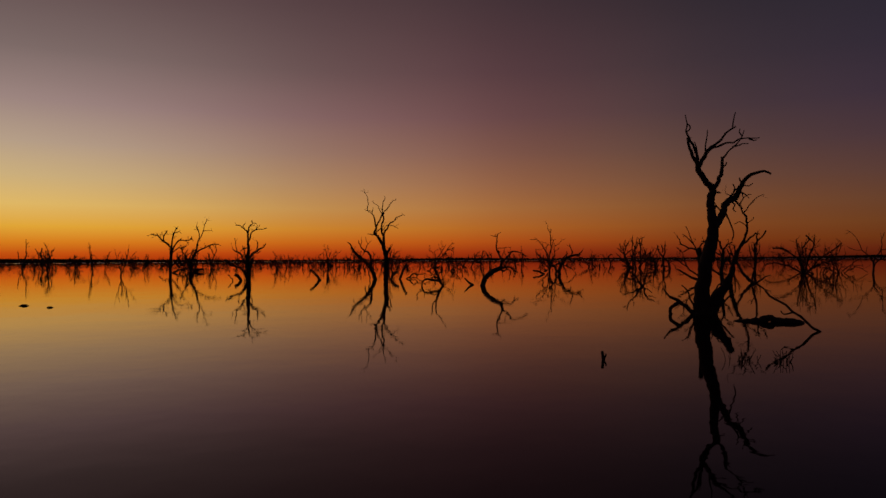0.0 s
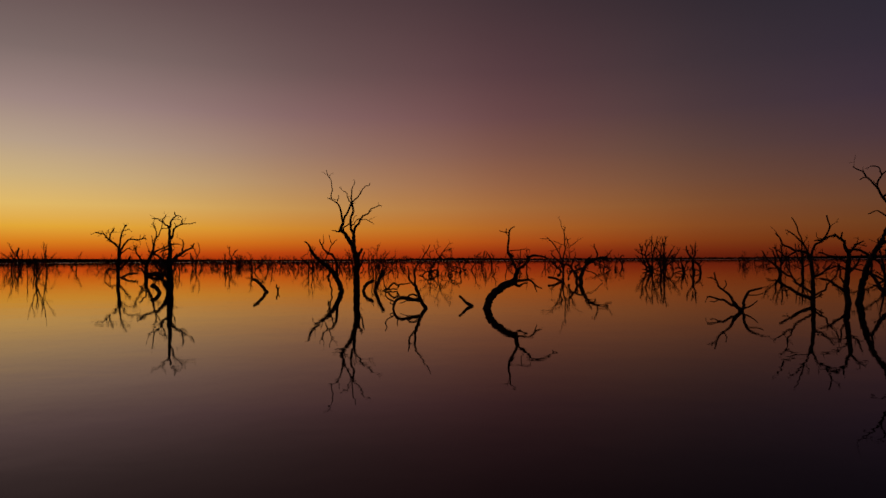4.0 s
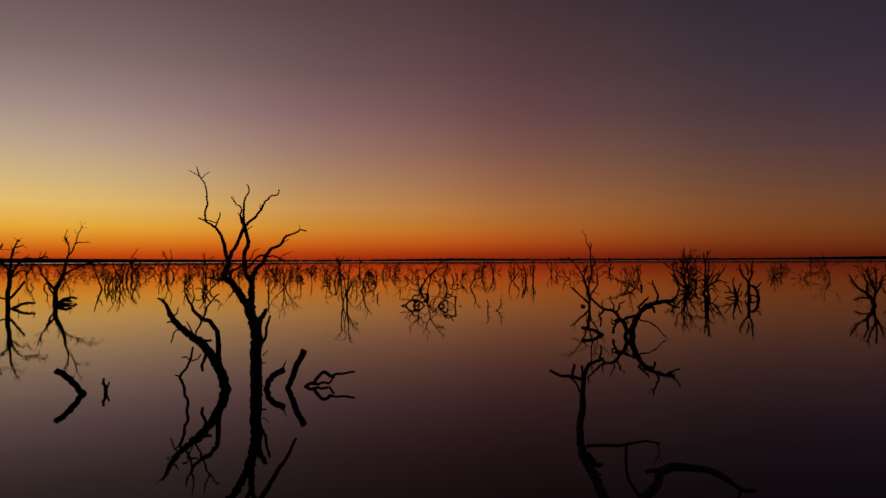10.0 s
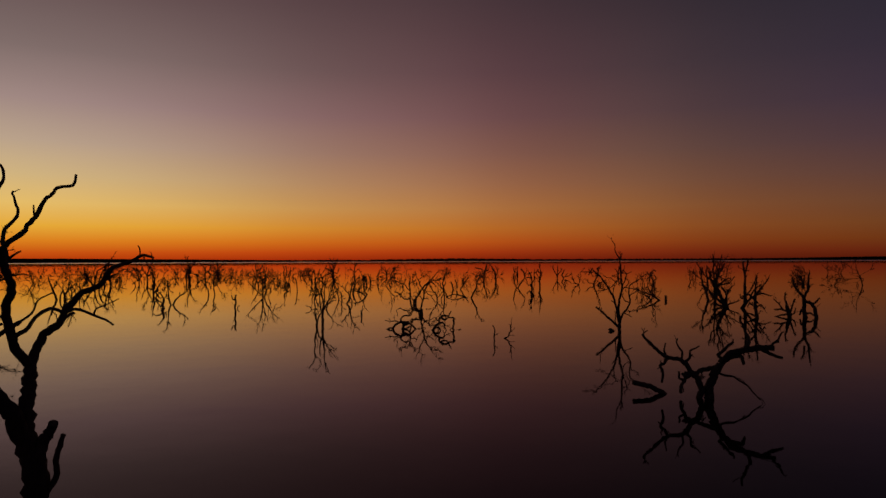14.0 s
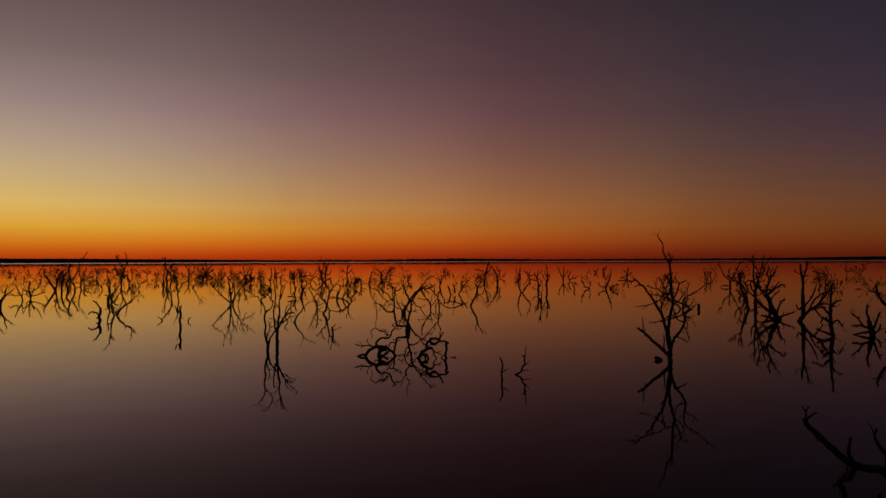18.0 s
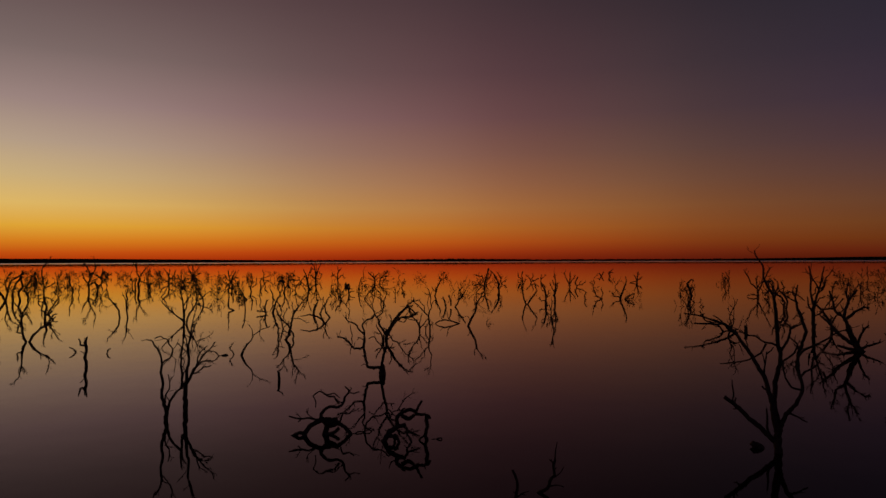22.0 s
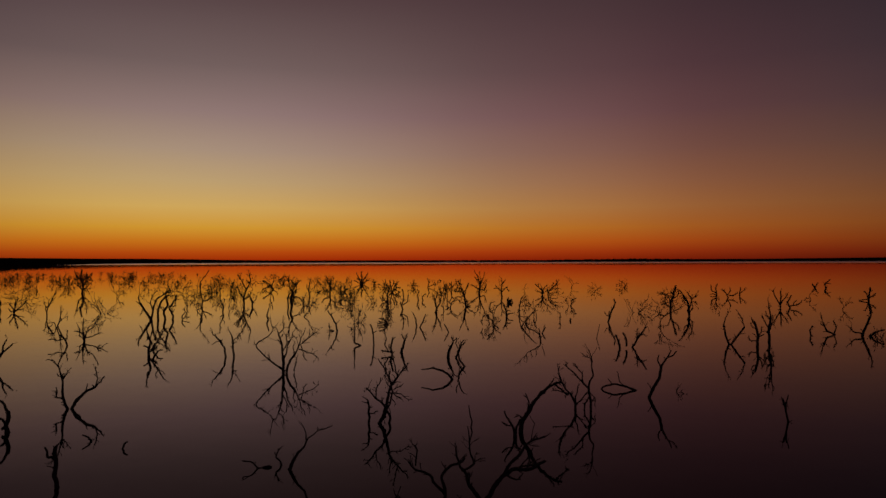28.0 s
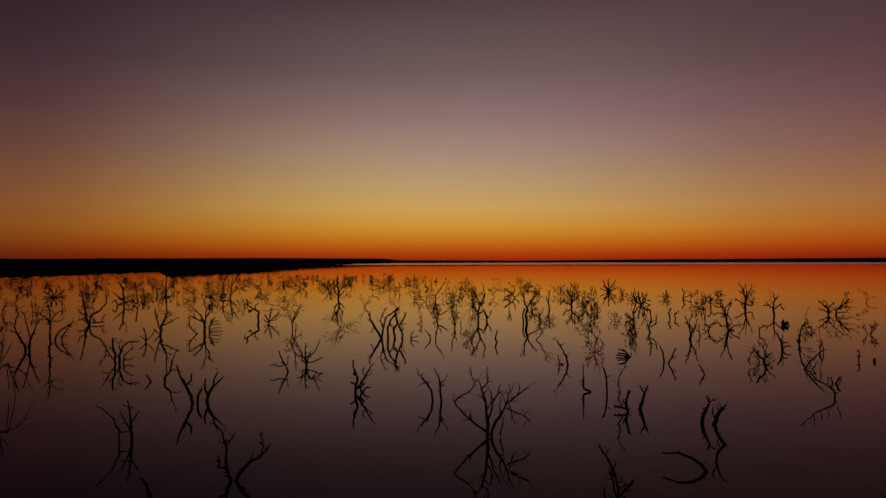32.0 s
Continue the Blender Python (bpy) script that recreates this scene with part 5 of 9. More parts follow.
tree.limb("limb", 0.108, 0.062, (0.04, 0.95), (-0.12, 1.86), (-0.03, 2.79), (0.17, 3.66), (0.07, 4.52), (0.02, 5.53), (-0.08, 6.25))
tree.limb("limb", 0.054, 0.023, (-0.08, 6.19), (-0.27, 6.45), (-0.42, 6.88), (-0.64, 7.64), (-0.74, 7.96))
tree.limb("twig", 0.039, 0.023, (-0.05, 6.16), (0.14, 6.62))
tree.limb("limb", 0.093, 0.046, (0.09, 1.01), (0.28, 1.51), (0.63, 1.96), (0.88, 2.48), (0.78, 3.11), (0.76, 3.68))
tree.limb("limb", 0.054, 0.023, (0.76, 3.62), (1.03, 4.06), (1.55, 4.36), (2.03, 4.76), (2.55, 4.92), shoots=1)
tree.limb("limb", 0.046, 0.031, (0.83, 2.99), (1.18, 3.26), (1.39, 3.41), (1.55, 3.59))
tree.limb("limb", 0.046, 0.031, (0.85, 2.48), (0.45, 2.64), (0.24, 3.14), (0.22, 3.52))
tree.limb("limb", 0.046, 0.023, (0.36, 1.57), (0.68, 1.47), (1.03, 1.27), shoots=1)
tree.limb("limb", 0.062, 0.031, (0.14, 3.71), (0.39, 4.24), (0.53, 4.87), (0.26, 5.24), shoots=1)
tree.limb("twig", 0.046, 0.023, (0.50, 4.76), (0.72, 4.91), (0.98, 5.03))
tree.limb("limb", 0.046, 0.031, (0.19, 3.54), (0.57, 3.81), (0.76, 4.22), (0.47, 4.53), shoots=1)
tree.limb("limb", 0.046, 0.031, (0.06, 4.09), (-0.34, 4.22), (-0.75, 4.50), (-1.38, 4.69))
tree.limb("limb", 0.046, 0.023, (-0.37, 4.19), (-0.59, 3.81), (-1.11, 3.53), (-2.09, 3.35))
tree.limb("limb", 0.108, 0.077, (-0.02, 0.31), (-0.40, 0.66), (-0.94, 1.15), (-1.49, 1.68), (-1.96, 2.03))
tree.limb("twig", 0.046, 0.023, (-1.63, 1.78), (-1.60, 2.20), (-1.65, 2.72))
tree.limb("limb", 0.054, 0.031, (-0.26, 0.59), (-0.37, 1.04), (-0.39, 1.62))
tree.done()

# many-limbed dead tree mirrored in the still lake
tree = Snag(38.21, 141.87, -28, "dead_tree", "many-limbed dead tree mirrored in the still lake", 1.0)
tree.limb("trunk", 0.269, 0.210, (-0.00, 0.00), (-0.32, 0.46), (-0.65, 1.14), (-0.92, 2.03))
tree.limb("limb", 0.150, 0.075, (-0.92, 2.03), (-1.20, 2.66), (-1.10, 3.35), (-0.80, 4.27), (-0.23, 5.07), shoots=3)
tree.limb("limb", 0.135, 0.060, (-1.06, 2.61), (-0.34, 3.27), (0.23, 3.65), (0.60, 3.55), shoots=3)
tree.limb("limb", 0.120, 0.060, (-1.15, 2.77), (-1.77, 3.18), (-2.00, 4.14), (-2.23, 4.94), shoots=2)
tree.limb("limb", 0.180, 0.090, (-0.28, 0.36), (-0.93, 0.81), (-1.55, 1.31), (-2.16, 2.09), (-2.84, 2.72), shoots=3)
tree.limb("limb", 0.120, 0.060, (0.00, 0.21), (0.42, 0.44), (0.94, 0.62), (1.40, 0.80), shoots=1)
tree.limb("limb", 0.120, 0.060, (-0.23, 0.57), (0.06, 1.53), (0.54, 2.24), shoots=2)
tree.limb("limb", 0.150, 0.090, (-0.37, 0.09), (-1.03, 0.22), (-1.70, 0.40), shoots=1)
tree.limb("limb", 0.090, 0.060, (-0.81, 3.89), (-1.03, 4.79), (-0.88, 5.65), shoots=2)
tree.done()

# many-limbed dead tree with bowed stems in the lake
tree = Snag(39.47, 139.98, -29, "dead_tree", "many-limbed dead tree with bowed stems in the lake", 0.8)
tree.limb("trunk", 0.236, 0.177, (-0.09, -0.00), (0.27, 0.53), (0.28, 1.45), (0.21, 2.73))
tree.limb("limb", 0.148, 0.089, (0.21, 2.62), (0.27, 3.85), (0.14, 4.78), (0.07, 5.80), shoots=3)
tree.limb("limb", 0.118, 0.059, (0.22, 4.01), (0.59, 5.29), (0.78, 6.06), shoots=3)
tree.limb("limb", 0.162, 0.059, (0.27, 0.53), (0.90, 1.22), (1.52, 1.65), (2.22, 1.88), (3.21, 1.57), shoots=2)
tree.limb("limb", 0.118, 0.059, (1.39, 1.54), (1.97, 2.28), (2.50, 3.05), (3.02, 3.92), shoots=1)
tree.limb("limb", 0.103, 0.044, (0.33, 1.35), (0.91, 2.24), (1.28, 3.01), (1.51, 3.88), shoots=1)
tree.limb("limb", 0.103, 0.059, (0.81, 1.16), (1.36, 2.36), (2.24, 3.04), shoots=2)
tree.limb("limb", 0.089, 0.044, (1.21, 1.38), (1.69, 0.75), (2.03, 0.21))
tree.limb("limb", 0.118, 0.059, (0.28, 1.45), (-0.12, 1.17), (-0.34, 1.58), shoots=1)
tree.done()

# upright dead tree with a flat twiggy crown
tree = Snag(34.79, 125.59, -28, "dead_tree", "upright dead tree with a flat twiggy crown", 0.8)
tree.limb("trunk", 0.166, 0.138, (-0.00, -0.00), (-0.12, 0.87), (-0.20, 1.70), (-0.15, 2.44))
tree.limb("limb", 0.111, 0.055, (-0.15, 2.34), (0.20, 2.84), (0.55, 2.99), shoots=3)
tree.limb("limb", 0.111, 0.055, (-0.15, 2.39), (-0.09, 3.42), (0.00, 4.40), shoots=2)
tree.limb("limb", 0.111, 0.055, (-0.20, 1.85), (-0.71, 2.38), (-1.42, 2.21), shoots=3)
tree.limb("limb", 0.083, 0.055, (-0.12, 0.87), (0.32, 1.38), (0.70, 0.90), shoots=2)
tree.limb("limb", 0.083, 0.055, (-0.16, 1.07), (-0.64, 1.54), (-0.90, 1.14), shoots=2)
tree.limb("limb", 0.111, 0.055, (-0.04, 0.05), (-0.60, 0.37), (-1.17, 0.54), shoots=2)
tree.done()

# low dead tree with stubby spiked limbs in the lake
tree = Snag(38.57, 126.48, -30, "dead_tree", "low dead tree with stubby spiked limbs in the lake", 0.8)
tree.limb("trunk", 0.230, 0.172, (0.00, 0.00), (-0.12, 0.54), (-0.24, 1.28))
tree.limb("limb", 0.115, 0.057, (-0.17, 0.29), (-0.78, 0.17), (-1.52, -0.07), shoots=1)
tree.limb("limb", 0.115, 0.057, (-0.21, 0.54), (-0.81, 0.76), (-1.51, 0.74), shoots=2)
tree.limb("limb", 0.115, 0.057, (-0.24, 1.18), (-0.41, 1.87), (-0.36, 2.57), shoots=2)
tree.limb("limb", 0.115, 0.057, (-0.04, 0.30), (0.27, 1.15), (0.49, 1.90), shoots=2)
tree.limb("limb", 0.086, 0.057, (-0.68, 0.72), (-1.02, 1.30), (-1.54, 1.79), shoots=1)
tree.limb("limb", 0.086, 0.057, (0.04, 0.10), (0.43, 0.41), (0.57, 0.91), shoots=1)
tree.done()

# gnarled dead tree with antler-like bare limbs in the lake
tree = Snag(39.91, 125.91, -31, "dead_tree", "gnarled dead tree with antler-like bare limbs in the lake", 0.8)
tree.limb("trunk", 0.230, 0.173, (0.00, 0.00), (-0.12, 0.78), (-0.07, 1.52), (-0.14, 2.16))
tree.limb("limb", 0.144, 0.086, (-0.14, 2.11), (-0.69, 2.78), (-1.06, 3.47), (-1.18, 4.11), shoots=3)
tree.limb("limb", 0.144, 0.072, (-0.10, 2.06), (0.33, 2.90), (0.38, 3.88), (0.51, 4.62), shoots=3)
tree.limb("limb", 0.115, 0.058, (-0.09, 2.89), (-0.13, 3.63), (-0.46, 4.37), shoots=3)
tree.limb("limb", 0.115, 0.086, (-0.03, 0.83), (-0.37, 0.72), (-0.50, 0.22), shoots=1)
tree.limb("limb", 0.201, 0.144, (1.00, 0.05), (0.89, 0.87), (0.52, 1.49), (0.02, 1.67))
tree.limb("limb", 0.115, 0.058, (0.68, 1.35), (1.06, 1.65), (1.31, 2.05), shoots=2)
tree.limb("limb", 0.115, 0.058, (0.05, 0.35), (0.51, 0.46), (0.80, 0.23), shoots=1)
tree.done()

# many-limbed dead tree mirrored in the still lake
tree = Snag(46.53, 111.65, -32, "dead_tree", "many-limbed dead tree mirrored in the still lake", 1.0)
tree.limb("trunk", 0.240, 0.171, (-0.00, -0.00), (-0.19, 0.69), (-0.63, 1.33))
tree.limb("limb", 0.137, 0.069, (-0.63, 1.33), (-1.33, 1.78), (-1.84, 2.49), (-2.19, 3.19), shoots=3)
tree.limb("limb", 0.137, 0.069, (-0.63, 1.27), (-0.57, 2.33), (-0.91, 3.32), shoots=3)
tree.limb("limb", 0.137, 0.069, (-0.10, 0.35), (0.12, 1.40), (-0.32, 2.68), (-0.66, 3.73), shoots=3)
tree.limb("limb", 0.137, 0.069, (0.06, 1.17), (0.52, 1.99), (0.83, 3.04), shoots=3)
tree.limb("limb", 0.103, 0.069, (-0.29, 0.81), (-1.09, 0.85), (-1.81, 0.59), shoots=2)
tree.limb("limb", 0.103, 0.069, (0.12, 1.64), (0.23, 2.69), (0.10, 3.97), shoots=2)
tree.done()


# spreading dead branch with thin arms near water
tree = Snag(12.95, 45.23, -30, "dead_tree", "spreading dead branch with thin arms near water", 0.5)
tree.limb("trunk", 0.094, 0.075, (0.00, 0.00), (-0.15, 0.17), (-0.31, 0.38))
tree.limb("limb", 0.057, 0.028, (-0.31, 0.38), (-0.62, 0.81), (-0.84, 1.00), (-0.95, 1.29), (-1.02, 1.57))
tree.limb("limb", 0.057, 0.028, (-0.22, 0.23), (-0.51, 0.34), (-0.86, 0.46), (-1.34, 0.56))
tree.limb("twig", 0.028, 0.019, (-0.68, 0.86), (-0.55, 1.06), (-0.59, 1.26))
tree.limb("twig", 0.028, 0.019, (-0.86, 0.46), (-1.04, 0.35), (-1.22, 0.37))
tree.limb("limb", 0.066, 0.038, (0.03, 0.02), (0.08, 0.38), (0.18, 0.65), (0.43, 0.86), (0.77, 0.96))
tree.limb("twig", 0.028, 0.019, (0.20, 0.66), (0.48, 0.65), (0.79, 0.75))
tree.limb("limb", 0.038, 0.019, (0.04, 0.08), (0.31, 0.20), (0.60, 0.45))
tree.done()

# dead tree arching sideways over the water
tree = Snag(-1.52, 151.96, 9, "dead_tree", "dead tree arching sideways over the water", 0.8)
tree.limb("trunk", 0.153, 0.119, (0.00, 0.00), (0.13, 0.63), (0.59, 1.31), (0.92, 1.99))
tree.limb("limb", 0.102, 0.068, (0.92, 1.99), (1.31, 2.50), (1.76, 2.84), (2.27, 3.13), (2.65, 3.21))
tree.limb("limb", 0.068, 0.034, (1.50, 2.64), (1.89, 3.05), (2.14, 3.45))
tree.limb("limb", 0.068, 0.051, (2.20, 3.09), (2.65, 2.72), (3.09, 2.38))
tree.limb("limb", 0.068, 0.034, (0.53, 1.21), (0.56, 1.81), (0.34, 2.46))
tree.limb("limb", 0.068, 0.034, (1.76, 2.88), (1.56, 2.51), (1.24, 2.30))
tree.done()

# small dead shrub with stiff upright shoots
tree = Snag(-1.71, 150.69, 9, "dead_tree", "small dead shrub with stiff upright shoots", 0.8)
tree.limb("trunk", 0.082, 0.049, (-0.00, -0.00), (-0.09, 0.60), (-0.41, 1.14), (-0.63, 1.58))
tree.limb("trunk", 0.082, 0.049, (0.09, 0.01), (0.13, 0.58), (0.32, 1.07))
tree.limb("limb", 0.049, 0.033, (-0.12, 0.73), (-0.50, 0.71), (-0.79, 0.96))
tree.done()

# slender dead tree leaning with a bare fork
tree = Snag(6.88, 165.61, -2, "dead_tree", "slender dead tree leaning with a bare fork", 0.3)
tree.limb("trunk", 0.134, 0.112, (0.00, 0.00), (0.31, 0.68), (0.81, 1.62), (0.97, 2.52))
tree.limb("limb", 0.089, 0.045, (0.97, 2.52), (1.38, 3.20), (1.73, 3.87))
tree.limb("twig", 0.067, 0.045, (0.93, 2.36), (0.71, 2.92), (0.79, 3.41))
tree.limb("twig", 0.067, 0.045, (1.42, 3.29), (1.87, 3.47), (2.13, 3.81))
tree.done()

# two-stemmed dead tree with crooked forked limbs
tree = Snag(-59.07, 164.63, 50, "dead_tree", "two-stemmed dead tree with crooked forked limbs", 0.6)
tree.limb("trunk", 0.169, 0.135, (-0.00, -0.00), (-0.11, 0.71), (-0.52, 1.56), (-0.98, 2.52))
tree.limb("limb", 0.101, 0.068, (-0.98, 2.52), (-1.28, 3.24), (-1.44, 3.95))
tree.limb("limb", 0.101, 0.068, (-0.62, 1.80), (-0.11, 2.35), (-0.02, 3.05))
tree.limb("trunk", 0.135, 0.101, (0.51, -0.04), (0.56, 0.78), (0.92, 1.46))
tree.done()

# crooked dead tree with two rising bare limbs
tree = Snag(-58.50, 165.98, 49, "dead_tree", "crooked dead tree with two rising bare limbs", 0.6)
tree.limb("trunk", 0.170, 0.136, (-0.00, -0.00), (0.15, 0.76), (0.57, 1.56))
tree.limb("limb", 0.102, 0.068, (0.57, 1.56), (1.10, 2.01), (1.52, 2.46))
tree.limb("limb", 0.136, 0.068, (0.10, 0.53), (-0.27, 1.50), (-0.17, 2.33))
tree.limb("limb", 0.102, 0.068, (0.62, 1.56), (0.67, 2.27), (0.99, 2.85))
tree.done()

# bent dead branch arching low over the water
tree = Snag(-10.50, 170.22, 14, "dead_tree", "bent dead branch arching low over the water", 0.4)
tree.limb("trunk", 0.125, 0.100, (-0.00, -0.00), (-0.34, 0.44), (-0.93, 0.82))
tree.limb("limb", 0.100, 0.050, (-0.93, 0.82), (-1.77, 1.01), (-2.91, 0.84))
tree.done()

# thin wavering dead stem standing in the lake
tree = Snag(-11.18, 178.30, 13, "dead_tree", "thin wavering dead stem standing in the lake", 0.4)
tree.limb("trunk", 0.113, 0.084, (0.00, 0.00), (-0.50, 0.66), (-0.66, 1.49))
tree.limb("limb", 0.084, 0.056, (-0.66, 1.49), (-0.43, 2.22), (-0.04, 2.78))
tree.limb("twig", 0.056, 0.056, (-0.60, 1.77), (-0.88, 2.32), (-0.82, 2.77))
tree.done()

# thin bare stick standing in still water
tree = Snag(-4.89, 152.42, 13, "dead_stump", "thin bare stick standing in still water")
tree.limb("trunk", 0.052, 0.035, (-0.00, -0.00), (-0.03, 0.72), (-0.13, 1.44))
tree.done()

# long dead branch reaching low over the water
tree = Snag(34.37, 157.22, -25, "dead_tree", "long dead branch reaching low over the water")
tree.limb("trunk", 0.131, 0.105, (0.05, 0.00), (-0.95, 0.69), (-2.11, 1.18))
tree.limb("limb", 0.105, 0.053, (-2.11, 1.18), (-3.39, 1.56), (-5.15, 1.82))
tree.limb("limb", 0.105, 0.079, (-1.20, -0.06), (-1.58, 0.51), (-2.65, 1.00))
tree.limb("limb", 0.079, 0.053, (-2.65, 1.00), (-3.14, 1.24), (-3.44, 1.77))
tree.limb("limb", 0.053, 0.026, (-0.62, 0.44), (-0.47, 0.92), (-0.13, 1.36))
tree.done()

# many-limbed dead tree mirrored in the still lake
tree = Snag(-116.93, 175.31, 65, "dead_tree", "many-limbed dead tree mirrored in the still lake")
tree.limb("trunk", 0.182, 0.160, (-0.24, 0.02), (-0.39, 0.97), (-0.85, 1.70), (-1.45, 2.96), spurs=2)
tree.limb("limb", 0.121, 0.069, (-1.45, 2.96), (-1.80, 3.95), (-1.60, 5.06), (-1.16, 6.43), spurs=2)
tree.limb("limb", 0.081, 0.046, (-1.51, 3.03), (-2.04, 3.27), (-2.39, 3.54), spurs=2)
tree.limb("trunk", 0.182, 0.160, (0.24, -0.02), (0.36, 1.10), (0.81, 2.82), spurs=2)
tree.limb("limb", 0.121, 0.069, (0.81, 2.82), (1.26, 4.21), (1.78, 5.17), spurs=2)
tree.limb("limb", 0.101, 0.069, (0.42, 1.44), (-0.01, 3.75), (-0.41, 5.52), (-0.62, 6.13), spurs=2)
tree.done()

# slender dead tree with a few bare side limbs
tree = Snag(-113.86, 177.21, 64, "dead_tree", "slender dead tree with a few bare side limbs")
tree.limb("trunk", 0.162, 0.114, (0.00, 0.00), (0.15, 1.46), (0.05, 2.86), (-0.01, 4.62), spurs=2)
tree.limb("limb", 0.101, 0.068, (-0.01, 4.62), (0.14, 6.01), (-0.11, 7.43), spurs=2)
tree.limb("limb", 0.081, 0.046, (0.05, 4.62), (0.81, 5.81), (1.83, 6.47), spurs=2)
tree.limb("limb", 0.081, 0.046, (0.14, 4.79), (0.97, 4.64), (1.96, 5.05), spurs=2)
tree.limb("limb", 0.081, 0.046, (0.05, 4.79), (-0.56, 5.52), (-1.02, 5.89), spurs=2)
tree.done()

# short crooked dead branch standing in the lake
tree = Snag(-127.78, 185.18, 64, "dead_tree", "short crooked dead branch standing in the lake")
tree.limb("trunk", 0.160, 0.077, (-0.17, 0.01), (-0.00, 0.99), (0.86, 1.93), (2.09, 2.66), (2.79, 3.42), spurs=2)
tree.limb("trunk", 0.137, 0.077, (0.87, -0.05), (1.04, 0.93), (1.74, 2.00), (2.37, 2.76), spurs=2)
tree.limb("twig", 0.068, 0.052, (0.17, 0.98), (1.04, 0.73), (1.91, 0.68), spurs=2)
tree.done()

# many-limbed dead tree mirrored in the still lake
tree = Snag(-153.90, 205.30, 62, "dead_tree", "many-limbed dead tree mirrored in the still lake")
tree.limb("trunk", 0.285, 0.193, (0.00, 0.00), (-0.66, 1.85), (-0.88, 4.08), spurs=2)
tree.limb("limb", 0.171, 0.097, (-0.88, 4.08), (-1.33, 6.31), (-1.77, 7.80), spurs=2)
tree.limb("limb", 0.199, 0.129, (0.13, 0.19), (0.44, 2.05), (2.21, 3.22), (3.55, 4.91), spurs=2)
tree.limb("limb", 0.114, 0.064, (3.55, 4.91), (3.32, 7.41), (1.76, 8.95), spurs=2)
tree.limb("limb", 0.142, 0.097, (-0.22, 0.36), (-1.10, 1.13), (-2.06, 1.42), spurs=2)
tree.limb("limb", 0.142, 0.097, (0.44, 0.32), (1.77, 0.51), (3.11, 0.45), spurs=2)
tree.limb("limb", 0.114, 0.064, (2.44, 0.48), (2.88, 1.70), (3.33, 2.18), spurs=2)
tree.limb("limb", 0.114, 0.064, (-0.58, 2.10), (-1.76, 2.74), (-2.19, 3.64), spurs=2)
tree.done()

# crooked dead tree with several rising bare limbs
tree = Snag(-91.64, 175.64, 60, "dead_tree", "crooked dead tree with several rising bare limbs")
tree.limb("trunk", 0.159, 0.120, (-0.17, 0.01), (-0.22, 1.18), (-0.50, 2.42), (-0.50, 3.64), spurs=2)
tree.limb("trunk", 0.159, 0.120, (0.33, -0.02), (0.33, 1.14), (0.75, 2.34), spurs=2)
tree.limb("limb", 0.106, 0.060, (0.75, 2.34), (1.45, 2.92), (2.92, 2.99), spurs=2)
tree.limb("limb", 0.088, 0.060, (-0.22, 0.41), (-0.78, 1.15), (-1.33, 2.16), (-1.88, 2.95), spurs=2)
tree.limb("limb", 0.071, 0.040, (-0.78, 1.15), (-1.33, 1.25), (-1.74, 1.03), spurs=2)
tree.limb("limb", 0.106, 0.060, (0.75, -0.05), (0.89, 0.95), (1.45, 1.53), (2.02, 1.96), spurs=2)
tree.limb("limb", 0.071, 0.040, (0.75, 0.19), (1.45, 0.39), (2.21, 0.65), spurs=2)
tree.limb("limb", 0.071, 0.040, (0.39, 1.29), (0.28, 2.37), (0.47, 3.28), spurs=2)
tree.done()

# slender dead tree with a few bare side limbs
tree = Snag(-112.02, 192.88, 58, "dead_tree", "slender dead tree with a few bare side limbs")
tree.limb("trunk", 0.134, 0.101, (0.00, -0.00), (0.03, 0.97), (-0.36, 2.53), spurs=2)
tree.limb("limb", 0.089, 0.050, (0.00, 0.31), (-0.53, 0.80), (-0.99, 1.09), spurs=2)
tree.limb("limb", 0.089, 0.050, (0.07, 0.19), (1.00, 1.11), (1.43, 1.87), spurs=2)
tree.done()

# many-limbed dead tree mirrored in the still lake
tree = Snag(-120.28, 201.21, 57, "dead_tree", "many-limbed dead tree mirrored in the still lake")
tree.limb("trunk", 0.220, 0.166, (-0.08, 0.00), (0.16, 1.81), (0.87, 3.27), spurs=2)
tree.limb("limb", 0.146, 0.055, (0.87, 3.27), (1.10, 4.53), (1.06, 6.23), (0.94, 8.57), spurs=2)
tree.limb("limb", 0.146, 0.083, (-0.00, 0.76), (-0.63, 2.69), (-1.10, 5.03), spurs=2)
tree.limb("limb", 0.122, 0.083, (0.23, 1.81), (1.46, 2.27), (3.33, 3.39), spurs=2)
tree.limb("limb", 0.098, 0.055, (0.67, 2.77), (1.18, 3.47), (1.85, 3.87), spurs=2)
tree.limb("limb", 0.122, 0.083, (0.08, -0.00), (-0.71, 0.58), (-1.17, 1.24), spurs=2)
tree.done()

# crooked dead tree with several rising bare limbs
tree = Snag(-117.44, 209.07, 54, "dead_tree", "crooked dead tree with several rising bare limbs")
tree.limb("trunk", 0.253, 0.229, (-0.00, 0.00), (0.04, 1.01), (-0.04, 1.97), spurs=2)
tree.limb("limb", 0.177, 0.086, (-0.04, 1.75), (-0.54, 3.09), (-1.57, 4.21), (-1.98, 4.66), spurs=2)
tree.limb("limb", 0.177, 0.086, (0.04, 1.75), (0.29, 3.06), (1.00, 4.13), (0.71, 5.46), spurs=2)
tree.limb("limb", 0.126, 0.086, (-0.08, 1.98), (-1.03, 2.53), (-2.80, 3.60), spurs=2)
tree.limb("limb", 0.126, 0.057, (0.17, 2.62), (0.34, 4.59), (-0.12, 6.36), (-0.74, 7.69), spurs=2)
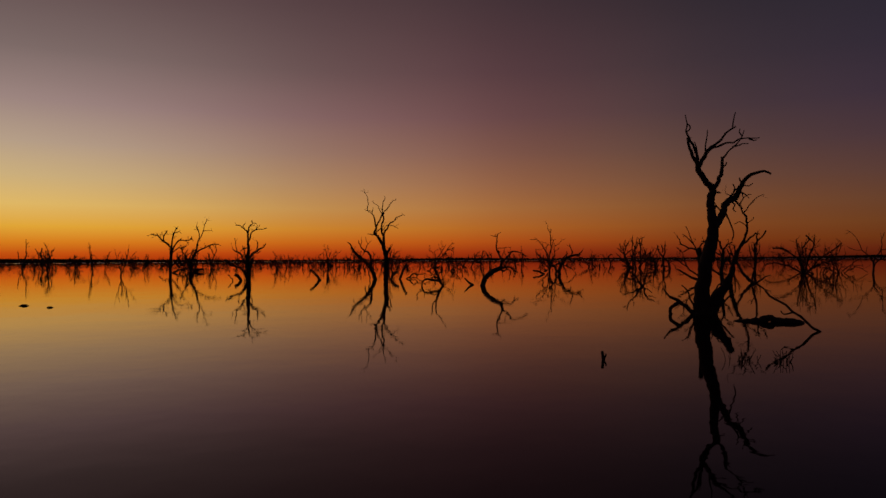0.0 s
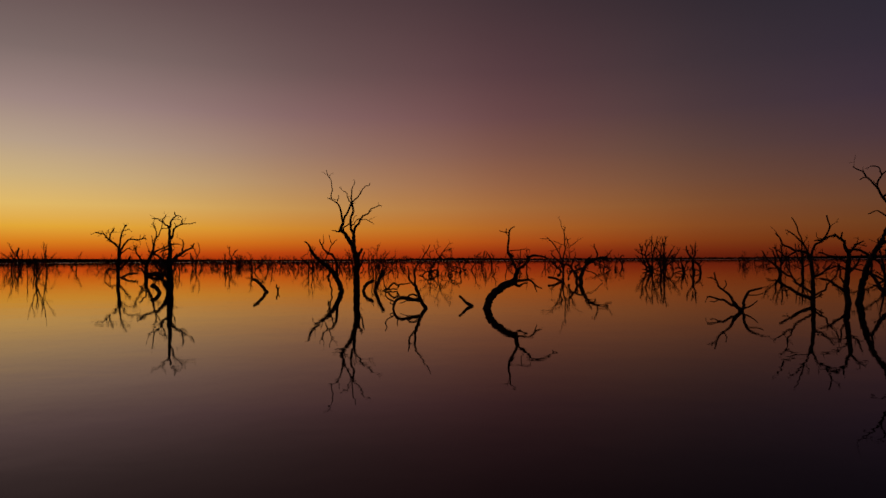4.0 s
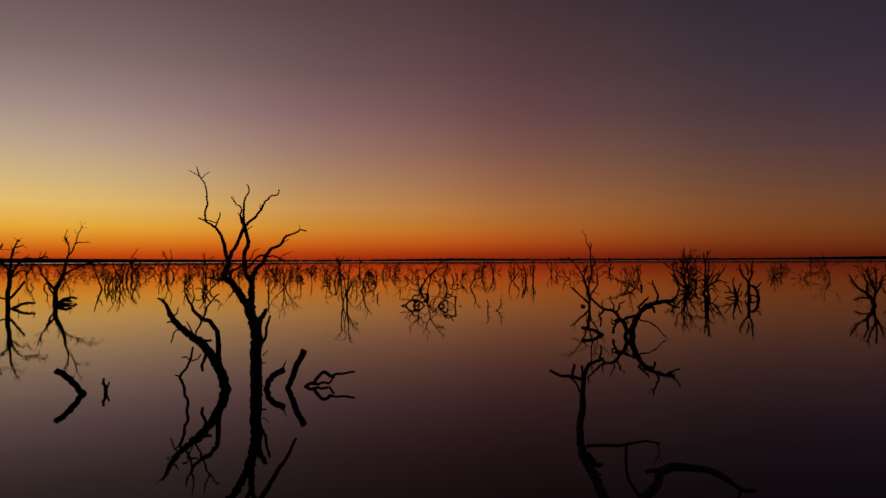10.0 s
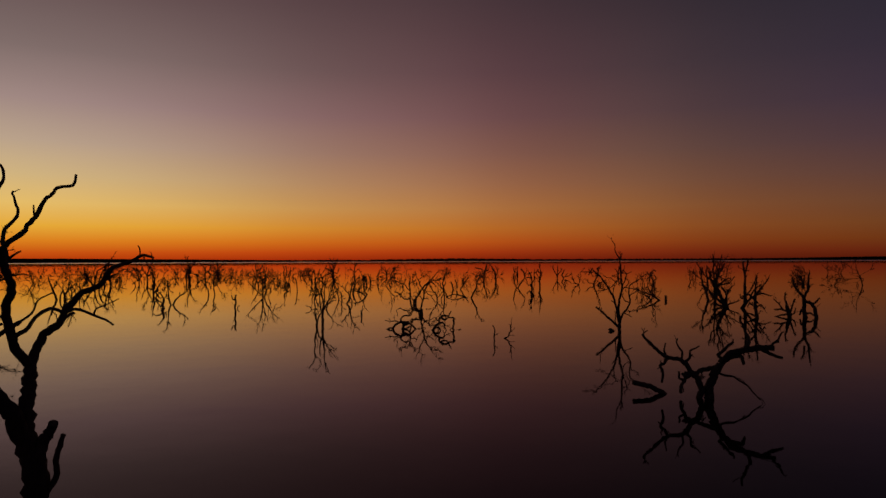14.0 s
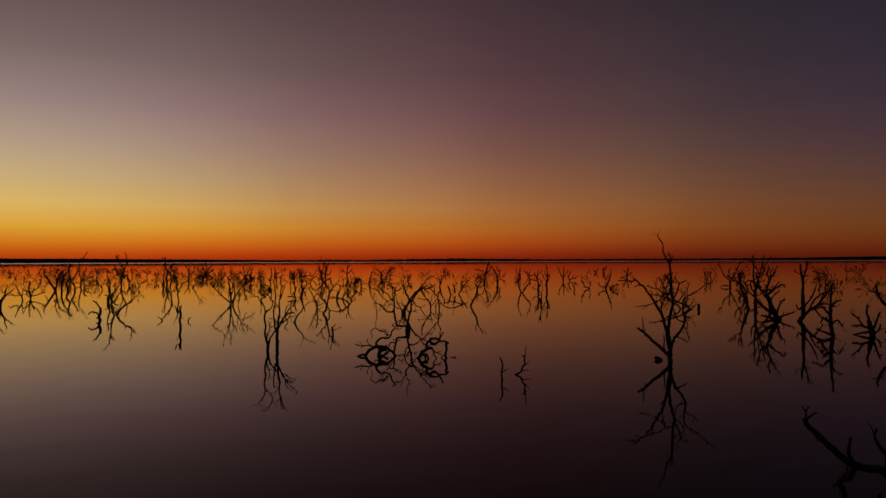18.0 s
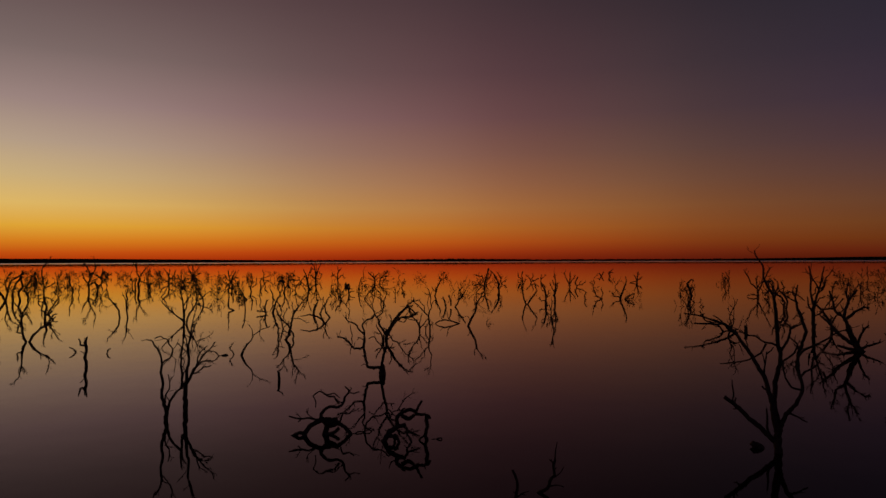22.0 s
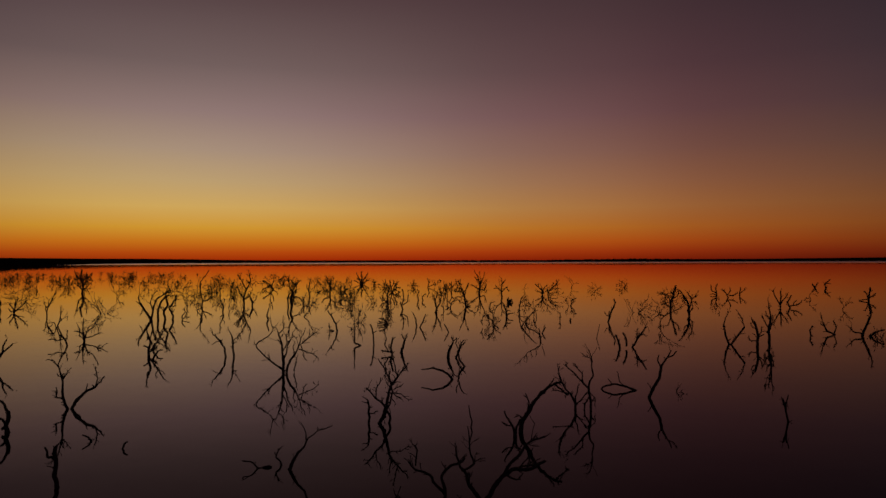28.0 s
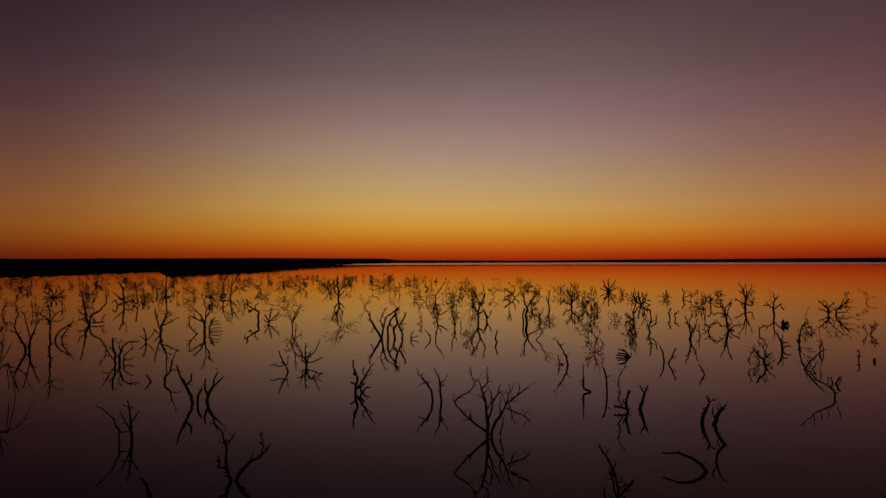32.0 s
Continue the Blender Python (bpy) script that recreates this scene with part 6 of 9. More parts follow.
tree.limb("limb", 0.101, 0.057, (0.71, 4.80), (1.25, 5.23), (1.55, 5.88), spurs=2)
tree.done()

# short crooked dead branch standing in the lake
tree = Snag(-116.18, 206.47, 54, "dead_tree", "short crooked dead branch standing in the lake")
tree.limb("trunk", 0.124, 0.084, (-0.00, 0.00), (-0.61, 0.54), (-1.41, 1.64), (-1.49, 3.49), spurs=2)
tree.done()

# slender dead tree with a few bare side limbs
tree = Snag(-117.69, 210.40, 53, "dead_tree", "slender dead tree with a few bare side limbs")
tree.limb("trunk", 0.153, 0.115, (-0.00, -0.00), (0.00, 1.19), (0.42, 2.06), (1.10, 2.93), spurs=2)
tree.limb("limb", 0.102, 0.058, (0.04, 0.44), (0.84, 0.76), (2.11, 0.81), spurs=2)
tree.limb("limb", 0.102, 0.058, (0.08, 0.09), (1.26, 0.22), (2.62, -0.01), spurs=2)
tree.limb("limb", 0.102, 0.058, (0.09, 0.97), (0.84, 1.47), (2.11, 1.52), spurs=2)
tree.limb("limb", 0.102, 0.058, (0.21, 1.50), (0.93, 2.05), (1.90, 2.23), spurs=2)
tree.done()

# lean dead sapling with short bare side branches
tree = Snag(-129.16, 232.82, 50, "dead_tree", "lean dead sapling with short bare side branches")
tree.limb("trunk", 0.240, 0.204, (-0.00, 0.00), (-0.15, 1.15), (0.05, 2.18), (-1.25, 3.00), spurs=2)
tree.limb("limb", 0.180, 0.136, (-1.25, 3.00), (-2.50, 3.81), (-2.75, 5.37), spurs=2)
tree.limb("limb", 0.150, 0.102, (-1.25, 3.00), (-1.95, 2.13), (-2.35, 2.51), spurs=2)
tree.limb("limb", 0.120, 0.102, (-0.65, 2.62), (-0.85, 3.77), (0.01, 4.27), spurs=2)
tree.limb("limb", 0.120, 0.068, (-2.50, 3.81), (-3.25, 4.24), (-3.05, 3.04), spurs=2)
tree.done()

# low dead shrub with stiff radiating bare branches
tree = Snag(-122.05, 229.75, 49, "dead_tree", "low dead shrub with stiff radiating bare branches")
tree.limb("trunk", 0.144, 0.098, (-0.00, -0.00), (-0.34, 1.16), (-0.96, 2.07), spurs=2)
tree.limb("limb", 0.144, 0.098, (0.05, 0.25), (0.15, 1.55), (0.74, 3.23), spurs=2)
tree.limb("limb", 0.144, 0.098, (0.10, 0.35), (1.61, 1.71), (2.44, 2.84), spurs=2)
tree.limb("limb", 0.115, 0.065, (-0.05, 0.15), (-0.68, 0.37), (-1.16, 1.08), spurs=2)
tree.limb("limb", 0.115, 0.065, (0.20, 0.64), (1.12, 0.72), (1.85, 1.00), spurs=2)
tree.done()

# many-limbed dead tree mirrored in the still lake
tree = Snag(-224.13, 297.96, 52, "dead_tree", "many-limbed dead tree mirrored in the still lake")
tree.limb("trunk", 0.296, 0.223, (-0.82, 0.02), (-2.45, 0.31), (-1.63, 1.49), (0.17, 0.94), spurs=2)
tree.limb("trunk", 0.296, 0.167, (1.23, -0.03), (1.65, 3.83), (2.06, 8.12), spurs=2)
tree.limb("limb", 0.247, 0.167, (-0.98, 0.62), (-1.63, 3.89), (-0.81, 7.30), (0.83, 9.42), spurs=2)
tree.limb("limb", 0.198, 0.112, (1.73, 4.51), (3.30, 6.55), (3.79, 8.09), spurs=2)
tree.limb("limb", 0.198, 0.112, (1.31, 1.26), (2.96, 2.51), (4.12, 4.64), spurs=2)
tree.done()

# slender dead tree with a few bare side limbs
tree = Snag(-66.19, 184.01, 47, "dead_tree", "slender dead tree with a few bare side limbs")
tree.limb("trunk", 0.114, 0.074, (-0.00, -0.00), (-0.36, 0.92), (-0.82, 1.78), (-1.15, 2.70), spurs=2)
tree.limb("limb", 0.082, 0.055, (-0.38, 0.92), (-1.24, 0.78), (-2.25, 0.91), spurs=2)
tree.limb("limb", 0.065, 0.037, (-0.27, 0.86), (-0.05, 1.47), (0.06, 2.03), spurs=2)
tree.done()

# short crooked dead branch standing in the lake
tree = Snag(-74.29, 169.82, 57, "dead_stump", "short crooked dead branch standing in the lake")
tree.limb("trunk", 0.105, 0.068, (0.00, -0.00), (-0.31, 0.46), (-0.65, 0.90), spurs=2)
tree.done()

# many-limbed dead tree mirrored in the still lake
tree = Snag(-210.01, 247.34, 59, "dead_tree", "many-limbed dead tree mirrored in the still lake")
tree.limb("trunk", 0.283, 0.229, (-0.32, 0.01), (-0.45, 1.77), (-0.64, 5.28), (-1.73, 7.54), spurs=2)
tree.limb("trunk", 0.243, 0.183, (2.25, -0.57), (2.76, 0.26), (3.66, 0.94), (3.21, 5.19), spurs=2)
tree.limb("limb", 0.202, 0.137, (-0.45, 1.63), (-2.10, 3.08), (-3.49, 4.30), spurs=2)
tree.limb("limb", 0.202, 0.137, (-0.32, 1.06), (0.96, 1.37), (2.24, 0.98), spurs=2)
tree.limb("limb", 0.162, 0.091, (-0.64, 4.93), (0.31, 6.31), (0.31, 8.07), spurs=2)
tree.limb("trunk", 0.202, 0.137, (-2.54, -0.40), (-2.23, 0.42), (-2.86, 1.84), (-3.80, 1.17), spurs=2)
tree.done()

# small bare dead bush fanning out above the water
tree = Snag(-283.93, 261.02, 64, "dead_tree", "small bare dead bush fanning out above the water")
tree.limb("trunk", 0.250, 0.170, (-0.00, -0.00), (-1.51, 1.17), (-3.55, 2.71), spurs=2)
tree.limb("limb", 0.250, 0.170, (0.07, 0.26), (-0.23, 2.00), (-0.99, 3.76), spurs=2)
tree.limb("limb", 0.250, 0.170, (0.15, 0.26), (1.13, 1.96), (0.98, 3.71), spurs=2)
tree.limb("limb", 0.250, 0.170, (0.23, 0.08), (2.51, 1.49), (4.04, 3.19), spurs=2)
tree.limb("limb", 0.200, 0.113, (0.15, -0.01), (2.28, 0.19), (4.35, 0.56), spurs=2)
tree.limb("limb", 0.200, 0.113, (-0.08, 0.00), (-1.89, 0.32), (-3.39, 0.37), spurs=2)
tree.done()

# slender dead tree with a few bare side limbs
tree = Snag(-280.65, 308.94, 56, "dead_tree", "slender dead tree with a few bare side limbs")
tree.limb("trunk", 0.341, 0.193, (0.00, 0.00), (-0.18, 3.45), (0.27, 8.38), spurs=2)
tree.limb("limb", 0.227, 0.128, (0.00, 0.99), (1.65, 2.82), (2.20, 4.40), spurs=2)
tree.limb("limb", 0.227, 0.128, (-0.18, 1.29), (-1.46, 2.89), (-1.83, 5.45), spurs=2)
tree.done()

# many-limbed dead tree mirrored in the still lake
tree = Snag(-177.20, 311.02, 43, "dead_tree", "many-limbed dead tree mirrored in the still lake")
tree.limb("trunk", 0.372, 0.263, (0.00, 0.00), (0.33, 2.58), (-0.54, 5.42), (-0.13, 8.24), spurs=2)
tree.limb("limb", 0.233, 0.158, (0.00, 0.81), (1.29, 1.92), (2.09, 3.20), spurs=2)
tree.limb("limb", 0.233, 0.158, (-0.07, 1.29), (-1.11, 2.60), (-1.73, 5.84), spurs=2)
tree.limb("limb", 0.186, 0.105, (0.33, 2.58), (1.46, 4.58), (1.31, 7.42), spurs=2)
tree.limb("limb", 0.186, 0.105, (-0.30, 4.20), (-1.73, 6.24), (-2.52, 7.86), spurs=2)
tree.done()

# crooked dead tree with several rising bare limbs
tree = Snag(-80.99, 220.65, 40, "dead_tree", "crooked dead tree with several rising bare limbs")
tree.limb("trunk", 0.233, 0.184, (-0.08, 0.00), (-1.20, 1.87), (-2.07, 3.38), spurs=2)
tree.limb("limb", 0.140, 0.079, (-2.07, 3.38), (-2.31, 4.19), (-2.23, 4.79), spurs=2)
tree.limb("limb", 0.186, 0.105, (0.00, 0.20), (0.33, 2.33), (0.83, 3.94), (2.36, 5.05), (3.18, 5.73), spurs=2)
tree.limb("limb", 0.116, 0.079, (0.17, 1.53), (-0.26, 3.35), (0.14, 4.76), (0.95, 5.64), spurs=2)
tree.limb("limb", 0.093, 0.053, (-1.48, 2.36), (-1.76, 1.36), (-2.08, 0.96), spurs=2)
tree.limb("trunk", 0.210, 0.158, (1.13, -0.02), (1.06, 1.92), (1.55, 3.33), (2.60, 4.65), spurs=2)
tree.limb("trunk", 0.210, 0.158, (2.34, -0.20), (2.14, 1.42), (2.84, 2.70), (2.44, 4.73), (2.85, 5.45), spurs=2)
tree.limb("trunk", 0.186, 0.132, (3.63, -0.34), (3.80, 0.66), (3.16, 2.09), (3.97, 3.49), (4.47, 4.70), spurs=2)
tree.limb("limb", 0.093, 0.053, (2.18, 1.50), (1.62, 2.31), (1.46, 2.92), spurs=2)
tree.limb("limb", 0.093, 0.053, (3.36, 1.80), (3.89, 2.48), (4.37, 2.68), spurs=2)
tree.done()

# short crooked dead branch standing in the lake
tree = Snag(-75.94, 222.88, 37, "dead_tree", "short crooked dead branch standing in the lake")
tree.limb("trunk", 0.139, 0.078, (0.00, -0.00), (-0.04, 0.72), (0.45, 1.39), spurs=2)
tree.limb("limb", 0.092, 0.052, (0.04, 0.20), (0.60, 0.39), (1.24, 0.47), spurs=2)
tree.done()

# thin bare dead stem poking out of still water
tree = Snag(-72.92, 224.72, 36, "dead_tree", "thin bare dead stem poking out of still water")
tree.limb("trunk", 0.115, 0.078, (0.00, -0.00), (-0.27, 0.80), (-0.99, 1.69), spurs=2)
tree.done()

# crooked dead tree with several rising bare limbs
tree = Snag(-67.59, 188.63, 46, "dead_tree", "crooked dead tree with several rising bare limbs")
tree.limb("trunk", 0.137, 0.116, (-0.00, 0.00), (-0.11, 0.66), (-0.23, 1.11), spurs=2)
tree.limb("limb", 0.103, 0.058, (-0.23, 1.11), (-0.67, 1.33), (-1.25, 1.50), spurs=2)
tree.limb("limb", 0.103, 0.058, (0.00, 0.15), (0.24, 1.24), (1.09, 1.95), (1.83, 3.48), spurs=2)
tree.limb("limb", 0.103, 0.058, (-0.06, 0.65), (-0.17, 1.70), (-0.05, 3.18), spurs=2)
tree.limb("limb", 0.086, 0.058, (0.12, 0.44), (1.08, 0.70), (2.06, 1.21), spurs=2)
tree.limb("limb", 0.069, 0.039, (0.06, 0.06), (-0.58, 0.82), (-0.95, 2.61), spurs=2)
tree.done()

# thin bare dead stem poking out of still water
tree = Snag(-60.15, 182.66, 45, "dead_tree", "thin bare dead stem poking out of still water")
tree.limb("trunk", 0.078, 0.053, (-0.11, 0.00), (0.00, 0.27), (0.32, 0.42), spurs=2)
tree.limb("limb", 0.062, 0.035, (-0.05, 0.06), (0.42, 0.15), (0.85, 0.45), spurs=2)
tree.done()

# lean dead sapling with short bare side branches
tree = Snag(-94.89, 257.75, 35, "dead_tree", "lean dead sapling with short bare side branches")
tree.limb("trunk", 0.181, 0.137, (-0.00, 0.00), (0.17, 1.31), (-0.34, 3.93), (-0.33, 5.92), spurs=2)
tree.limb("limb", 0.121, 0.068, (-0.33, 5.92), (0.73, 7.28), (1.63, 8.74), spurs=2)
tree.limb("limb", 0.151, 0.102, (0.17, 1.20), (1.27, 1.51), (2.53, 2.34), spurs=2)
tree.limb("limb", 0.121, 0.068, (0.00, 0.47), (-0.63, 0.69), (-1.15, 0.69), spurs=2)
tree.limb("limb", 0.121, 0.068, (0.11, 1.05), (0.85, 2.35), (1.07, 3.14), spurs=2)
tree.done()

# thin bare dead stem poking out of still water
tree = Snag(-80.17, 243.34, 34, "dead_tree", "thin bare dead stem poking out of still water")
tree.limb("trunk", 0.159, 0.090, (-0.00, -0.00), (0.19, 1.01), (-0.54, 2.77), (-0.61, 4.70), spurs=2)
tree.limb("limb", 0.080, 0.060, (0.01, 1.38), (0.38, 2.16), (0.30, 2.85), spurs=2)
tree.limb("trunk", 0.106, 0.060, (1.66, -0.38), (1.29, 0.54), (1.40, 1.83), spurs=2)
tree.done()

# gnarled dead tree with antler-like bare limbs in the lake
tree = Snag(-84.98, 261.45, 32, "dead_tree", "gnarled dead tree with antler-like bare limbs in the lake")
tree.limb("trunk", 0.238, 0.202, (-0.52, 0.00), (-0.61, 1.96), (0.03, 4.02), spurs=2)
tree.limb("limb", 0.178, 0.101, (0.03, 4.02), (-0.99, 6.09), (-2.11, 7.75), spurs=2)
tree.limb("limb", 0.178, 0.101, (-0.61, 1.96), (-1.52, 3.25), (-2.13, 5.17), spurs=2)
tree.limb("limb", 0.149, 0.101, (-0.40, 1.70), (0.95, 2.37), (1.86, 0.67), spurs=2)
tree.limb("limb", 0.178, 0.067, (0.03, 4.02), (1.08, 6.08), (0.58, 8.92), spurs=2)
tree.limb("trunk", 0.238, 0.168, (1.44, -0.52), (1.45, 0.82), (0.84, 2.58), spurs=2)
tree.limb("limb", 0.119, 0.067, (1.45, 0.82), (2.17, 1.44), (2.60, 2.47), spurs=2)
tree.limb("limb", 0.119, 0.067, (-0.89, 5.99), (-1.50, 6.87), (-1.23, 8.16), spurs=2)
tree.done()

# thin bare dead stem poking out of still water
tree = Snag(-60.04, 226.59, 30, "dead_stump", "thin bare dead stem poking out of still water")
tree.limb("trunk", 0.154, 0.100, (-0.00, 0.00), (-0.26, 0.76), (0.13, 2.17), spurs=2)
tree.done()

# crooked dead tree with several rising bare limbs
tree = Snag(-73.95, 263.22, 28, "dead_tree", "crooked dead tree with several rising bare limbs")
tree.limb("trunk", 0.289, 0.261, (0.30, 0.00), (0.01, 1.75), (0.52, 3.25), spurs=2)
tree.limb("limb", 0.202, 0.098, (0.52, 3.25), (-0.26, 4.76), (-0.49, 7.26), spurs=2)
tree.limb("limb", 0.173, 0.098, (0.33, 3.51), (1.34, 5.26), (2.34, 6.26), spurs=2)
tree.limb("limb", 0.144, 0.098, (0.42, 2.65), (1.61, 2.16), (2.80, 1.46), spurs=2)
tree.limb("trunk", 0.202, 0.163, (-0.50, -0.00), (-0.68, 1.75), (-0.27, 3.25), spurs=2)
tree.limb("limb", 0.087, 0.065, (-0.45, 6.26), (-0.94, 6.76), (-1.14, 7.52), spurs=2)
tree.done()

# low dead shrub with stiff radiating bare branches
tree = Snag(-127.65, 354.01, 29, "dead_tree", "low dead shrub with stiff radiating bare branches")
tree.limb("trunk", 0.239, 0.216, (0.82, -0.50), (-0.81, 1.83), (-3.45, 3.50), spurs=2)
tree.limb("limb", 0.191, 0.108, (-0.32, 1.33), (0.52, 3.07), (0.70, 4.48), spurs=2)
tree.limb("limb", 0.191, 0.108, (-0.81, 1.66), (-2.06, 0.83), (-3.64, 0.00), spurs=2)
tree.limb("limb", 0.191, 0.108, (0.42, 0.33), (1.66, 0.99), (2.08, 2.15), spurs=2)
tree.done()

# short crooked dead branch standing in the lake
tree = Snag(-72.90, 268.51, 27, "dead_tree", "short crooked dead branch standing in the lake")
tree.limb("trunk", 0.177, 0.100, (0.00, -0.00), (-0.30, 0.92), (0.17, 2.05), spurs=2)
tree.limb("limb", 0.118, 0.067, (-0.15, 0.51), (-0.65, 1.18), (-0.85, 1.64), spurs=2)
tree.done()

# thin bare dead stem poking out of still water
tree = Snag(-89.34, 306.80, 26, "dead_tree", "thin bare dead stem poking out of still water")
tree.limb("trunk", 0.221, 0.125, (-0.00, 0.00), (-0.43, 2.05), (0.11, 5.38), spurs=2)
tree.limb("limb", 0.148, 0.083, (-0.30, 1.41), (-0.93, 2.69), (-0.92, 3.97), spurs=2)
tree.done()

# gnarled dead tree with antler-like bare limbs in the lake
tree = Snag(-87.94, 318.64, 24, "dead_tree", "gnarled dead tree with antler-like bare limbs in the lake")
tree.limb("trunk", 0.270, 0.218, (0.00, -0.00), (0.22, 2.01), (-0.17, 3.47), spurs=2)
tree.limb("limb", 0.193, 0.087, (-0.17, 3.47), (-0.95, 4.48), (-1.60, 5.35), spurs=2)
tree.limb("limb", 0.193, 0.131, (0.21, 1.47), (1.54, 2.48), (2.21, 4.48), spurs=2)
tree.limb("limb", 0.193, 0.131, (-0.12, 0.80), (-1.90, 1.46), (-2.55, 2.67), spurs=2)
tree.limb("limb", 0.154, 0.087, (0.03, 2.94), (0.50, 4.15), (0.38, 5.15), spurs=2)
tree.done()

# slender dead tree with a few bare side limbs
tree = Snag(-38.80, 209.53, 25, "dead_tree", "slender dead tree with a few bare side limbs")
tree.limb("trunk", 0.138, 0.078, (0.00, 0.00), (-0.17, 1.05), (-0.75, 2.18), (-1.45, 3.19), spurs=2)
tree.limb("limb", 0.087, 0.059, (-0.53, -0.01), (-1.12, 0.19), (-1.32, 1.33), spurs=2)
tree.limb("limb", 0.069, 0.039, (-0.71, -0.01), (-1.13, 0.07), (-1.60, 0.18), spurs=2)
tree.limb("limb", 0.069, 0.039, (-0.81, 2.23), (-0.92, 2.68), (-0.63, 2.84), spurs=2)
tree.done()

# crooked dead tree with several rising bare limbs
tree = Snag(-48.97, 178.17, 42, "dead_tree", "crooked dead tree with several rising bare limbs")
tree.limb("trunk", 0.159, 0.120, (-0.24, 0.01), (-0.24, 0.71), (-0.05, 1.62), (-0.38, 2.54), spurs=2)
tree.limb("limb", 0.088, 0.060, (-0.38, 2.54), (-0.53, 3.09), (-0.47, 3.61), spurs=2)
tree.limb("limb", 0.123, 0.060, (-0.06, 0.40), (0.52, 1.30), (1.04, 2.20), (1.66, 3.16), spurs=2)
tree.limb("limb", 0.088, 0.080, (-0.24, 0.83), (-0.48, 1.02), (-0.78, 1.18), spurs=2)
tree.limb("trunk", 0.123, 0.100, (0.42, -0.01), (0.25, 0.54), (0.67, 0.99), spurs=2)
tree.limb("limb", 0.106, 0.060, (0.55, 0.08), (0.82, 0.43), (1.34, 0.51), spurs=2)
tree.limb("limb", 0.071, 0.040, (0.80, 1.75), (0.53, 2.21), (0.62, 2.67), spurs=2)
tree.done()

# thin bare dead stem poking out of still water
tree = Snag(-28.37, 192.71, 23, "dead_tree", "thin bare dead stem poking out of still water")
tree.limb("trunk", 0.124, 0.100, (0.00, 0.00), (-0.69, 0.32), (-0.71, 1.39), spurs=2)
tree.limb("limb", 0.071, 0.040, (-0.71, 1.39), (-0.79, 2.15), (-0.81, 3.07), spurs=2)
tree.limb("limb", 0.053, 0.040, (-0.72, 0.41), (-0.93, 0.71), (-0.99, 0.95), spurs=2)
tree.done()

# short crooked dead branch standing in the lake
tree = Snag(-26.85, 193.67, 22, "dead_tree", "short crooked dead branch standing in the lake")
tree.limb("trunk", 0.106, 0.080, (-0.00, -0.00), (-0.05, 1.10), (-0.19, 2.01), (-0.48, 2.77), spurs=2)
tree.done()

# slender dead tree with a few bare side limbs
tree = Snag(-21.57, 185.36, 20, "dead_tree", "slender dead tree with a few bare side limbs")
tree.limb("trunk", 0.139, 0.087, (0.05, 0.00), (-0.07, 0.93), (0.12, 2.00), spurs=2)
tree.limb("limb", 0.108, 0.070, (-0.05, 0.26), (-0.59, 0.37), (-1.21, 0.48), spurs=2)
tree.limb("limb", 0.062, 0.052, (0.00, 0.40), (-0.28, 0.79), (-0.32, 1.13), spurs=2)
tree.limb("limb", 0.077, 0.035, (-0.46, 0.43), (-0.79, 1.16), (-0.78, 2.36), (-0.14, 4.12), spurs=2)
tree.done()

# lean dead sapling with short bare side branches
tree = Snag(-20.96, 187.27, 19, "dead_tree", "lean dead sapling with short bare side branches")
tree.limb("trunk", 0.172, 0.124, (-0.05, -0.00), (0.14, 0.68), (0.38, 1.45), spurs=2)
tree.limb("limb", 0.094, 0.053, (0.38, 1.45), (0.18, 1.88), (-0.03, 2.19), spurs=2)
tree.limb("limb", 0.094, 0.053, (0.38, 1.45), (0.54, 1.89), (0.70, 2.28), spurs=2)
tree.done()

# many-limbed dead tree mirrored in the still lake
tree = Snag(-14.10, 184.58, 14, "dead_tree", "many-limbed dead tree mirrored in the still lake")
tree.limb("trunk", 0.171, 0.145, (-0.46, -0.03), (-0.34, 0.62), (-0.05, 1.25), spurs=2)
tree.limb("limb", 0.100, 0.064, (-0.05, 1.25), (0.18, 1.76), (0.00, 2.32), spurs=2)
tree.limb("limb", 0.057, 0.032, (0.14, 1.88), (0.49, 2.10), (0.79, 2.17), spurs=2)
tree.limb("trunk", 0.128, 0.064, (0.46, -0.16), (0.70, 0.69), (1.10, 1.33), (1.56, 1.73), spurs=2)
tree.limb("limb", 0.057, 0.032, (1.17, 1.41), (1.09, 1.08), (0.93, 0.95), spurs=2)
tree.done()

# lean dead sapling with short bare side branches
tree = Snag(-13.88, 163.05, 21, "dead_tree", "lean dead sapling with short bare side branches")
tree.limb("trunk", 0.081, 0.046, (-0.05, -0.00), (-0.26, 0.96), (-0.71, 1.98), (-1.27, 2.86), spurs=2)
tree.limb("limb", 0.040, 0.023, (-0.71, 1.98), (-0.93, 2.23), (-1.03, 2.57), spurs=2)
tree.limb("limb", 0.051, 0.034, (0.04, 0.14), (0.31, 0.37), (0.72, 0.61), spurs=2)
tree.done()

